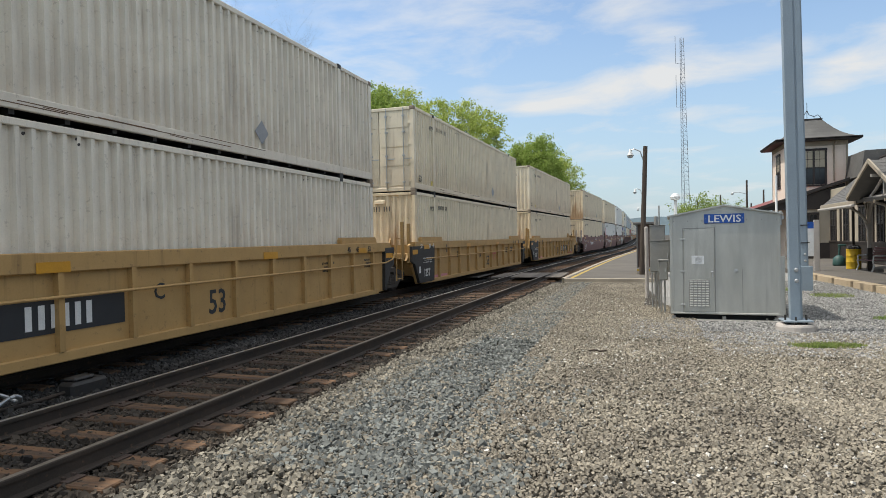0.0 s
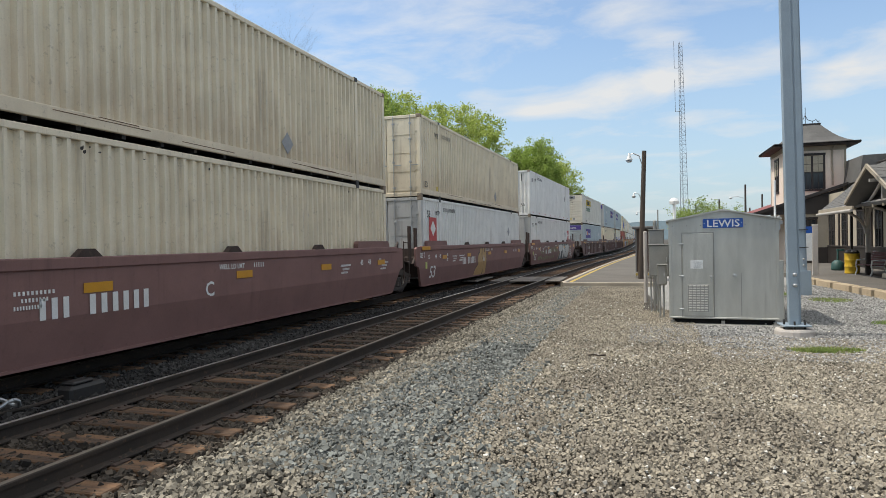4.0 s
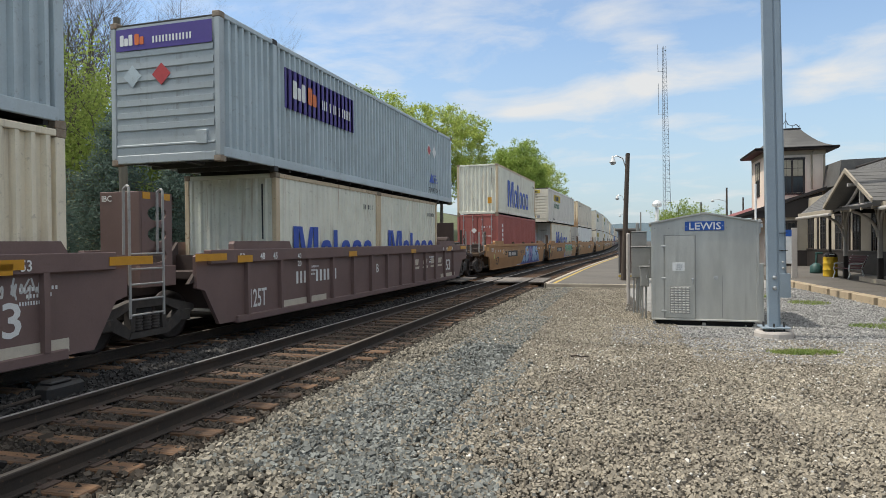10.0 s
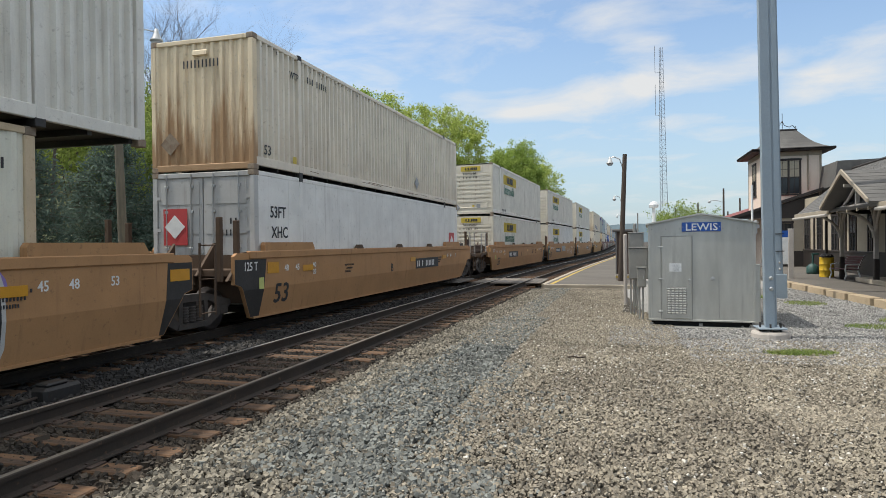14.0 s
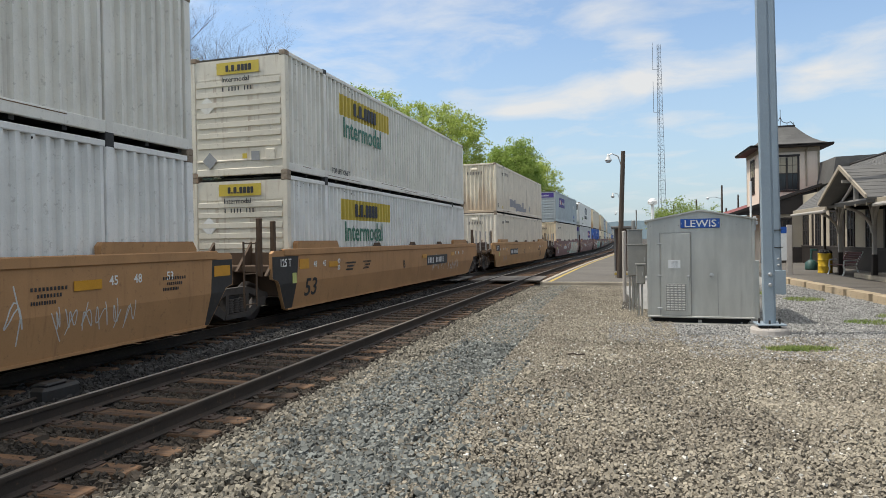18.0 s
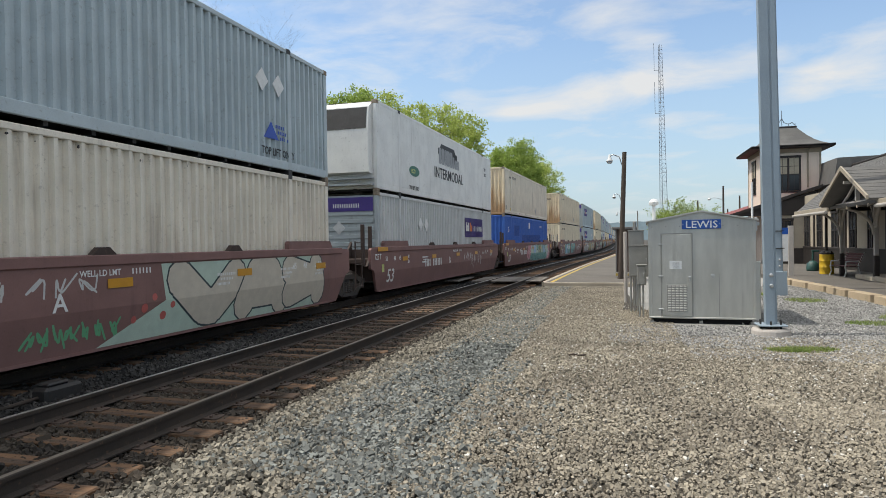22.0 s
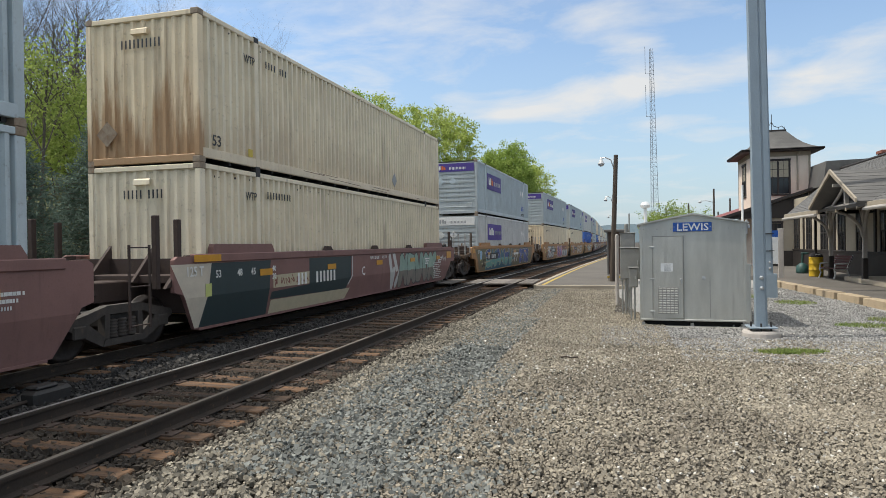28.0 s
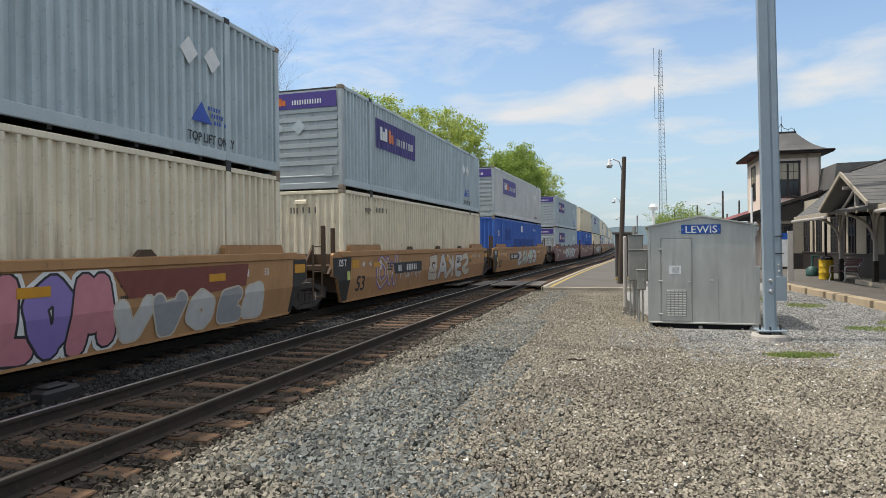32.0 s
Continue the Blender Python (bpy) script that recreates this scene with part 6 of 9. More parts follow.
def floor_geo(L):
    g = Geo().box(-1.27, 1.27, 0.3, L - 0.3, 0.30, 0.36)
    for i in range(9):
        y = 0.9 + i * (L - 1.8) / 8
        g.box(-1.27, 1.27, y - 0.12, y + 0.12, 0.18, 0.41)
    for s in (-1, 1):
        for y in (0.02, L - 0.18):
            g.box(s * 1.15 - 0.12, s * 1.15 + 0.12, y, y + 0.16, 0.30, 0.412)
        g.box(s * 1.15 - 0.12, s * 1.15 + 0.12, 1.9, 2.1, 0.30, 0.412)
        g.box(s * 1.15 - 0.12, s * 1.15 + 0.12, L - 2.1, L - 1.9, 0.30, 0.412)
    return g


def end_geo(reach, coupler):
    """The deck over the truck with its centre sill and slanted braces."""
    g = Geo().box(-0.32, 0.32, -reach, -0.3, 0.76, 1.12, 0.02)
    g.box(-1.42, 1.42, -0.75, -0.3, 1.06, 1.22, 0.02)
    if coupler:
        g.box(-1.42, 1.42, -reach, -reach + 0.3, 0.98, 1.14, 0.02)
        g.box(-1.42, 1.42, -2.3, -1.6, 1.12, 1.17, 0.01)
        for s in (-1, 1):
            g.slab([(-reach, 1.02), (-0.3, 1.28), (-0.3, 1.42), (-reach, 1.12)], s * 1.37 - 0.045, s * 1.37 + 0.045, "x")
    for s in (-1, 1):
        g.slab([(-1.1 if not coupler else -1.4, 1.0), (-0.3, 1.1), (-0.3, 1.56), (-0.55, 1.56)], s * 1.355 - 0.035, s * 1.355 + 0.035, "x")
        g.slab([(-0.9, 1.1), (-0.3, 1.1), (-0.3, 1.75)], s * 0.5 - 0.03, s * 0.5 + 0.03, "x")
    return g


def rigging_geo():
    """Cross rails, levers, pipes and valves on the deck over an end truck."""
    g = Geo()
    for y, z in ((-3.0, 1.28), (-3.0, 1.55), (-2.2, 1.35), (-1.1, 1.5)):
        g.rod((-1.34, y, z), (1.34, y, z), 0.022, 6)
    for x in (-0.9, -0.25, 0.45, 1.0):
        g.rod((x, -3.0, 1.05), (x, -3.0, 1.55), 0.018, 6)
        g.pipe([(x, -2.9, 1.22), (x + 0.1, -2.0, 1.26), (x + 0.05, -0.6, 1.3)], 0.024, 6)
    g.box(0.75, 1.15, -2.05, -1.7, 1.17, 1.62, 0.03)
    g.box(0.05, 0.35, -1.75, -1.35, 1.17, 1.5, 0.03)
    g.lathe([(0.10, -0.16), (0.13, -0.13), (0.13, 0.13), (0.10, 0.16)], 12, (-0.5, -2.5, 1.36), "x").box(0.5, 0.58, -2.6, -2.4, 1.1, 1.9, 0.01)
    wheel = [(0.54 + 0.0, -2.62 + 0.26 * math.cos(a * math.pi / 8), 1.85 + 0.26 * math.sin(a * math.pi / 8)) for a in range(17)]
    g.pipe(wheel, 0.016, 5)
    g.pipe([(1.2, -2.8, 0.95), (1.25, -2.3, 0.7), (1.2, -1.6, 0.85)], 0.02, 6)
    return g


def coupler_geo():
    g = Geo().box(-0.16, 0.16, -3.35, -2.9, 0.78, 1.02, 0.03)
    g.slab([(-0.2, -3.3), (0.12, -3.3), (0.2, -3.55), (0.05, -3.67), (-0.05, -3.55), (-0.18, -3.6)], 0.76, 1.04, "z")
    g.pipe([(0.35, -3.15, 0.85), (0.4, -3.4, 0.55), (0.3, -3.62, 0.42)], 0.03)
    g.pipe([(0.9, -3.2, 1.0), (0.2, -3.4, 0.95)], 0.015)
    return g


def stand_geo():
    g = Geo().box(-1.35, -0.55, -1.05, -0.95, 1.1, 2.35, 0.01)
    g.box(-1.42, -0.5, -1.12, -0.9, 2.28, 2.42, 0.01)
    return g

# ---- beside the track: equipment bungalow, posts, signal columns ----
ALU = stuff("weathered_aluminium", (0.60, 0.595, 0.55), (0.46, 0.455, 0.42), rough=0.42, metal=0.75, scale=1.1, fine=70.0, bump=0.10, dist=0.002, streak=0.6, streak_colour=(0.36, 0.35, 0.32), stretch=(2.2, 2.2, 0.5))
ALU_PALE = plain("louvre_metal", (0.60, 0.59, 0.55), 0.5)
ALU_DARK = stuff("grey_metal_box", (0.34, 0.34, 0.32), (0.28, 0.28, 0.265), rough=0.5, metal=0.4, scale=2.0, fine=60.0)
COLUMN = stuff("blue_grey_column", (0.28, 0.345, 0.40), (0.24, 0.30, 0.35), rough=0.45, scale=1.2, fine=60.0, streak=0.25, streak_colour=(0.15, 0.17, 0.18))
SIGN_BLUE = plain("sign_blue", (0.02, 0.10, 0.42), 0.35)
SIGN_WHITE = plain("sign_white", (0.78, 0.80, 0.80), 0.35)
# near-black colour that stands for shade in gaps and slots
SHADOW_GAP = plain("painted_shade", (0.012, 0.012, 0.012), 0.9)


def bungalow():
    b = thing("equipment_bungalow", "grey aluminium signal equipment bungalow with a blue name sign", "equipment hut", at=pose(0.62, 14.95, GROUND, 0, 0, -2.5))
    W, D, H, R = 2.15, 2.9, 2.24, 2.44
    part("wall", Geo().slab([(0, 0.12), (W, 0.12), (W, H), (W / 2, R), (0, H)], 0.0, D, "y"), ALU, b)
    part("corner_trim", Geo().box(-0.012, 0.05, -0.012, 0.05, 0.12, H, 0.004), ALU, b)
    part("corner_trim", Geo().box(W - 0.05, W + 0.012, -0.012, 0.05, 0.12, H, 0.004), ALU, b)
    for s, x in ((0, -0.06), (1, W + 0.06)):
        a = (x, H - 0.015)
        c = (W / 2, R)
        part("roof_panel", Geo().slab([a, c, (c[0], c[1] + 0.03), (a[0], a[1] + 0.03)], -0.07, D + 0.07, "y"), ALU, b)
    part("skid", Geo().box(0.0, W, -0.02, 0.06, 0.115, 0.155, 0.008), ALU, b)
    for x in (0.02, W / 2 - 0.04, W - 0.1):
        part("foot", Geo().box(x, x + 0.07, 0.0, 0.12, -0.02, 0.07), ALU_DARK, b)
    # solid black block fills the open gap below the floor as painted shade
    part("under_gap", Geo().box(0.06, W - 0.06, 0.1, D - 0.1, -0.01, 0.11), SHADOW_GAP, b)
    d = part("door", Geo().box(0.27, 0.89, -0.022, 0.0, 0.17, 1.96, 0.006), ALU, b)
    part("door_edge", Geo().box(0.25, 0.262, -0.012, 0.0, 0.15, 1.98).box(0.898, 0.91, -0.012, 0.0, 0.15, 1.98).box(0.25, 0.91, -0.012, 0.0, 1.968, 1.98), ALU_DARK, d)
    for z in (0.3, 1.02, 1.72):
        part("hinge", Geo().box(0.2, 0.3, -0.04, -0.005, z, z + 0.035, 0.006), GALV, d)
    part("door_handle", Geo().lathe([(0.03, 0), (0.03, -0.03), (0.015, -0.035), (0.015, -0.07)], 12, (0.845, -0.02, 1.02), "y").box(0.832, 0.858, -0.09, -0.06, 0.92, 1.04, 0.006), GALV, d)
    v = part("vent", Geo().box(0.375, 0.79, -0.03, -0.02, 0.27, 0.86, 0.004), ALU_DARK, d)
    me = Geo().box(-0.030, 0.030, -0.010, 0.0, -0.014, 0.014, 0.003).mesh("louvre", ALU_PALE)
    for i in range(5):
        for j in range(11):
            lv = part("louvre", me, None, v)
            lv.location = (0.42 + i * 0.081, -0.03, 0.295 + j * 0.053)
    part("notice", Geo().box(0.43, 0.68, -0.028, -0.022, 1.2, 1.38), SIGN_WHITE, d, "white paper notice")
    nb = shared("notice_bars", lambda: bars(Geo(), 0, 0, 0.18, 0.012, 9, random.Random(2)), INK_GREY)
    for k in range(6):
        on_end(part("notice_text", nb, None, d), 0.46, -0.03, 1.22 + 0.024 * k)
    part("seam", Geo().box(W - 0.72, W - 0.708, -0.006, 0.0, 0.2, 1.1), ALU_DARK, b)
    part("round_port", Geo().lathe([(0.045, 0), (0.045, -0.012), (0.02, -0.016), (0.02, -0.03)], 14, (1.31, 0, 1.05), "y"), GALV, b)
    part("side_duct", Geo().box(W - 0.02, W + 0.10, 0.02, 0.16, 0.10, 1.36, 0.01), ALU, b)
    for i in range(8):
        x = 0.06 + i * 0.29
        part("rivet_row", Geo().box(x, x + 0.02, -0.006, 0.0, 2.12, 2.14), ALU_DARK, b)
    s = part("name_sign", Geo().box(0.69, 1.48, -0.03, -0.012, 2.07, 2.27, 0.006), SIGN_BLUE, b, "blue enamel name sign")
    on_end(part("sign_lettering", letters("LEWIS", 0.215, SIGN_WHITE, 0.002, 1.12), None, s), 0.76, -0.033, 2.095)
    for x in (0.715, 1.45):
        part("screw", Geo().lathe([(0.008, 0), (0.008, -0.006)], 8, (x, -0.03, 2.17), "y"), SIGN_WHITE, s)
    # things bolted to its side and roof
    m = part("vent_mast", Geo().rod((0.12, 0.5, 2.2), (0.12, 0.5, 2.66), 0.035, 10).lathe([(0.03, 2.62), (0.10, 2.64), (0.11, 2.70), (0.07, 2.76), (0.02, 2.78)], 14, (0.12, 0.5, 0)), SIGN_WHITE, b, "white capped roof vent")
    part("bracket", Geo().box(0.06, 0.18, 0.44, 0.56, 2.12, 2.3, 0.01), ALU_DARK, b)
    part("conduit_mast", Geo().rod((W - 0.03, 0.2, 2.0), (W - 0.03, 0.2, 3.05), 0.022, 8), SIGN_WHITE, b)
    part("conduit_clamp", Geo().box(W - 0.16, W + 0.1, 0.1, 0.3, 2.12, 2.2, 0.01).box(W + 0.0, W + 0.05, 0.05, 0.12, 2.0, 2.3, 0.01), GALV, b)


bungalow()


def cabinet(x, y, z, w, d, h, label, legs=True, louvre=False):
    c = thing("junction_cabinet", label, "cabinet", at=pose(x, y, GROUND))
    part("body", Geo().box(0, w, 0, d, z, z + h, 0.012), ALU_DARK, c)
    part("door", Geo().box(0.02, w - 0.02, -0.012, 0.0, z + 0.02, z + h - 0.02, 0.004), ALU_DARK, c)
    part("hood", Geo().box(-0.02, w + 0.02, -0.03, d, z + h, z + h + 0.02, 0.004), ALU_DARK, c)
    part("handle", Geo().box(w - 0.07, w - 0.05, -0.04, -0.012, z + h * 0.45, z + h * 0.6), GALV, c)
    if legs:
        for i, dx in enumerate((0.05, 0.13, 0.21)):
            if dx < w:
                part("conduit", Geo().rod((dx, d / 2, -0.02), (dx, d / 2, z), 0.022, 8), GALV, c)
    if louvre:
        # slots drawn as raised bars, with their inner shade as black colour
        for k in range(7):
            part("louvre", Geo().box(0.05, w - 0.05, -0.03, -0.012, z + 0.1 + 0.06 * k, z + 0.13 + 0.06 * k), SHADOW_GAP, c)


cabinet(0.22, 17.0, 0.92, 0.48, 0.3, 0.78, "grey metal junction cabinet on a pipe stand")
cabinet(0.40, 15.9, 0.78, 0.2, 0.25, 0.46, "small dark junction box on conduits beside the bungalow")
cabinet(0.24, 18.6, 1.15, 0.4, 0.3, 0.95, "louvred grey cabinet behind the bungalow", louvre=True)


def round_post(x, y, h, r, mat, label, cap=True):
    p = thing("post", label, "post", at=pose(x, y, GROUND))
    part("shaft", Geo().rod((0, 0, -0.05), (0, 0, h), r, 14), mat, p)
    if cap:
        part("cap", Geo().lathe([(r, h), (r * 0.9, h + r * 0.5), (r * 0.3, h + r * 0.8)], 14), mat, p)


round_post(0.16, 19.8, 2.05, 0.055, concrete_pale, "pale steel guard post in the gravel")
round_post(0.42, 19.4, 2.35, 0.05, ALU_DARK, "grey steel post beside the cabinets")
round_post(0.55, 21.0, 2.75, 0.02, ALU_DARK, "thin steel whip aerial on a pipe", False)


def column(x, y, h, w, label, pedestal, foot, lean):
    c = thing("signal_column", label, "column", group="steel columns", at=pose(x, y, GROUND, 0, lean, 3))
    hw = w / 2
    base = 0.22 if pedestal else 0.0
    if pedestal:
        part("pedestal", Geo().lathe([(0.34, -0.05), (0.34, 0.10), (0.32, 0.14)], 20), concrete_pale, c, "round concrete footing")
        part("base_plate", Geo().box(-0.24, 0.24, -0.24, 0.24, 0.19, 0.22, 0.006), COLUMN, c)
        for a in range(6):
            t = a * math.pi / 3 + 0.3
            part("anchor_bolt", Geo().rod((0.2 * math.cos(t), 0.2 * math.sin(t), 0.13), (0.2 * math.cos(t), 0.2 * math.sin(t), 0.29), 0.018, 8), STEEL_BLACK, c)
    # broad flange with a narrower web behind it
    part("flange", Geo().box(-hw, hw * 0.55, -hw, -hw + 0.03, base, h, 0.006), COLUMN, c)
    part("web", Geo().box(-hw + 0.02, hw * 0.5, -hw + 0.03, hw, base, h, 0.01), COLUMN, c)
    part("side_flange", Geo().box(hw * 0.5, hw, -hw + 0.06, hw, base, h, 0.008), COLUMN, c)
    if foot:
        part("foot_plate", Geo().box(-hw - 0.04, hw + 0.09, -hw - 0.03, hw, 0.0, 0.78, 0.01), COLUMN, c)
    for z in (0.95, 1.15):
        part("bolt", Geo().lathe([(0.035, 0), (0.035, -0.03), (0.02, -0.04)], 10, (0.0, -hw, z), "y"), GALV, c)
    if not pedestal:
        for z in (1.5, 2.05):
            part("clamp", Geo().box(-hw - 0.03, hw + 0.03, -hw - 0.03, hw + 0.03, z, z + 0.025), STEEL_BLACK, c)
        part("conduit", Geo().rod((-hw - 0.06, -0.05, 0.3), (-hw - 0.06, -0.05, 2.7), 0.025, 8), STEEL_BLACK, c)
    return c


column(2.755, 13.42, 11.5, 0.22, "tall blue-grey steel column on a round concrete footing", True, False, -0.85)
column(4.90, 22.6, 13.0, 0.225, "tall blue-grey steel column standing in the gravel behind", False, True, -0.95)

# ---- trackside platform, crossing, lamps, hut, mast ----
PYS = [26.4] + [30 + 5 * i for i in range(25)] + [180, 240]
solo("platform", strip(-3.42, 0.35, PYS, -0.01, -0.3), asphalt, "worn grey asphalt platform beside the track", "platform", kind="structure")
solo("platform_edge", strip(-3.46, -3.30, PYS, -0.004, -0.3), concrete, "worn concrete platform edge", "platform edge", kind="structure")
solo("platform_line", strip(-3.14, -3.00, PYS, -0.005, -0.02), yellow_line, "faded yellow safety line along the platform", "painted line", kind="structure")
solo("platform_end", Geo().box(-3.0, 0.7, 26.22, 26.4, -0.3, -0.012, 0.02), concrete, "pale concrete end of the platform", "kerb", kind="structure")

plank_mat = stuff("crossing_timber", (0.20, 0.175, 0.15), (0.14, 0.125, 0.11), rough=0.9, scale=1.5, fine=20.0, bump=0.5, dist=0.01, stretch=(3, 0.4, 3), obj=0.25)
crossing = thing("foot_crossing", "grey timber foot crossing between the rails", "crossing")
pm_ = Geo().box(-0.105, 0.105, -1.6, 1.6, -0.06, 0.0, 0.01).mesh("plank", plank_mat)
for cx in (NEAR_X, TRAIN_X):
    for k in range(6):
        p = part("plank", pm_, None, crossing)
        p.location = (cx - 0.56 + k * 0.225 + bend(29), 29.0, -0.012)
    for s in (-1, 1):
        for k in range(3):
            p = part("plank", pm_, None, crossing)
            p.location = (cx + s * (0.95 + k * 0.225) + bend(29), 29.0, -0.012)

wood_pole = stuff("pole_wood", (0.085, 0.065, 0.05), (0.055, 0.043, 0.035), rough=0.9, scale=2.0, fine=18.0, bump=0.7, dist=0.01, stretch=(4, 4, 0.3))
wood_pole_grey = stuff("pole_wood_grey", (0.17, 0.15, 0.115), (0.11, 0.10, 0.08), rough=0.9, scale=2.0, fine=18.0, bump=0.7, dist=0.01, stretch=(4, 4, 0.3))
lamp_white = plain("lamp_enamel", (0.62, 0.63, 0.62), 0.35)
lamp_glass = plain("lamp_bowl", (0.45, 0.46, 0.47), 0.2)


def lamp_post(x, y, h, lean, arm, label, mat, r=0.12, scale=1.0):
    p = thing("lamp_post", label, "lamp post", group="lamp posts", at=pose(x, y, GROUND))
    top = (lean, 0, h)
    part("pole", Geo().rod((0, 0, -0.1), top, r, 12, r * 0.78), mat, p)
    ax, ay = arm
    z = h - 0.38 * scale
    pts = [(lean * 0.93, 0, z - 0.45), (lean + ax * 0.35, ay * 0.35, z + 0.18), (lean + ax * 0.75, ay * 0.75, z + 0.30), (lean + ax, ay, z + 0.22)]
    part("arm", Geo().pipe(pts, 0.022), GALV, p)
    q = 0.72 * scale
    part("lamp_head", Geo().lathe([(r_ * q, z + 0.22 + h_ * q) for r_, h_ in ((0.02, 0.12), (0.06, 0.11), (0.07, -0.02), (0.10, -0.06), (0.13, -0.17), (0.20, -0.25), (0.21, -0.29))], 18, (lean + ax, ay, 0)), lamp_white, p, "white enamelled lamp head", True)
    part("lamp_bowl", Geo().lathe([(r_ * q, z + 0.22 + h_ * q) for r_, h_ in ((0.16, -0.28), (0.17, -0.36), (0.10, -0.42), (0.02, -0.43))], 18, (lean + ax, ay, 0)), lamp_glass, p, smooth=True)
    return p


lamp_post(0.02, 28.8, 5.62, 0.22, (-0.62, 0.0), "dark wooden lamp post with a white bell lamp", wood_pole)
lamp_post(0.12, 52.0, 5.52, 0.1, (-0.6, 0.0), "dark wooden lamp post farther down the platform", wood_pole)
lamp_post(0.2, 88.0, 5.5, 0.1, (-0.6, 0.0), "distant wooden lamp post on the platform", wood_pole)
lamp_post(0.6, 130.0, 5.5, 0.1, (-0.6, 0.0), "distant wooden lamp post on the platform", wood_pole)
lamp_post(-18.0, 20.2, 10.45, -0.35, (1.3, 0.75), "tall grey wooden pole with a white street lamp before the woods", wood_pole_grey, 0.17, 1.6)


def hut():
    h = thing("platform_hut", "small dark brown hut with a flat grey roof", "hut", at=pose(-0.15, 29.6, -0.01))
    brown = stuff("hut_brown", (0.10, 0.065, 0.05), (0.07, 0.05, 0.04), rough=0.7, scale=2.0, fine=30.0)
    grey = stuff("hut_grey", (0.16, 0.155, 0.15), None, rough=0.7)
    part("wall", Geo().box(0, 0.8, 0, 1.6, 0.25, 2.15, 0.01), brown, h)
    part("plinth", Geo().box(-0.03, 0.83, -0.03, 1.63, 0.0, 0.26, 0.02), concrete_pale, h)
    part("roof", Geo().box(-0.16, 0.95, -0.18, 1.75, 2.15, 2.26, 0.02), grey, h)
    part("trim", Geo().box(-0.03, 0.03, -0.02, 0.05, 0.25, 2.15), grey, h)
    part("stripe", Geo().box(-0.035, 0.8, -0.036, -0.03, 0.10, 0.2), yellow_line, h)


hut()


def lattice_mast(x, y, h, w0, w1):
    m = thing("radio_mast", "tall thin lattice radio mast with whip aerials", "radio mast", at=pose(x, y, GROUND, 0, -0.62, 0))
    grey = plain("mast_grey", (0.24, 0.26, 0.29), 0.5, 0.3)
    legs = [(math.cos(a), math.sin(a)) for a in (0.3, 0.3 + 2.094, 0.3 + 4.189)]
    n = 46
    for cx, cy in legs:
        part("leg", Geo().rod((cx * w0, cy * w0, 0), (cx * w1, cy * w1, h), 0.055, 6, 0.04), grey, m)
    for k in range(n):
        z0, z1 = h * k / n, h * (k + 1) / n
        a, b = w0 + (w1 - w0) * k / n, w0 + (w1 - w0) * (k + 1) / n
        g = Geo()
        for i in range(3):
            p, q = legs[i], legs[(i + 1) % 3]
            g.rod((p[0] * a, p[1] * a, z0), (q[0] * b, q[1] * b, z1), 0.022, 4)
            g.rod((p[0] * a, p[1] * a, z0), (q[0] * a, q[1] * a, z0), 0.022, 4)
        part("brace", g, grey, m)
    for z, l in ((h - 5.5, 6.0), (h - 15, 7.0)):
        part("aerial", Geo().rod((-1.3, 0, z), (-1.3, 0, z + l), 0.05, 6).rod((-1.3, 0, z), (0, 0, z), 0.04, 6), grey, m)


lattice_mast(9.5, 150.0, 44.6, 1.05, 0.42)


def far_pole(x, y, h, cross, label, lamp=False):
    p = thing("utility_pole", label, "utility pole", group="utility poles", at=pose(x, y, GROUND))
    part("pole", Geo().rod((0, 0, -0.2), (0, 0, h), 0.16, 10, 0.11), wood_pole, p)
    if cross:
        for z in (h - 0.5, h - 1.3):
            part("crossarm", Geo().box(-1.15, 1.15, -0.06, 0.06, z, z + 0.12), wood_pole, p)
            for dx in (-1.0, -0.4, 0.4, 1.0):
                part("insulator", Geo().lathe([(0.03, z + 0.12), (0.06, z + 0.18), (0.05, z + 0.26), (0.02, z + 0.28)], 8, (dx, 0, 0)), lamp_glass, p)
    if lamp:
        part("arm", Geo().pipe([(0, 0, h - 1.8), (-0.9, 0, h - 1.5), (-1.7, 0, h - 1.55)], 0.03), GALV, p)
        part("lamp_head", Geo().lathe([(0.05, h - 1.5), (0.2, h - 1.62), (0.2, h - 1.72), (0.08, h - 1.82)], 12, (-1.7, 0, 0)), lamp_white, p)


far_pole(13.0, 90, 8.6, False, "wooden street lighting pole beyond the station yard", True)
far_pole(12.1, 110, 7.9, False, "thin wooden pole beyond the station yard")
far_pole(16.6, 100, 7.9, False, "wooden pole beyond the station yard")
far_pole(9.6, 122, 7.8, False, "wooden pole beyond the station yard")
far_pole(15.6, 104, 6.2, False, "short wooden pole beyond the station yard")
far_pole(9.3, 70, 4.4, False, "thin wooden pole beyond the station yard")
far_pole(-24.5, 60, 14.6, True, "wooden utility pole with crossarms among the trees")

# loose things by the tracks
twig = solo("twig", Geo().pipe([(0, 0, 0.02), (0.08, 0.02, 0.035), (0.17, 0.0, 0.02), (0.27, 0.03, 0.03)], 0.014), wood_pole, "dark stick lying on the gravel", "stick", at=pose(-0.80, 10.36, -0.15))
gb = thing("track_machine", "grey cast gearbox and bent rods between the tracks", "track machine", at=pose(-7.05, 6.0, -0.24))
part("housing", Geo().box(0.0, 0.26, 0.28, 0.85, 0.0, 0.20, 0.04), STEEL_BLACK, gb)
part("cover", Geo().box(0.03, 0.23, 0.34, 0.66, 0.20, 0.25, 0.02), STEEL_BLACK, gb)
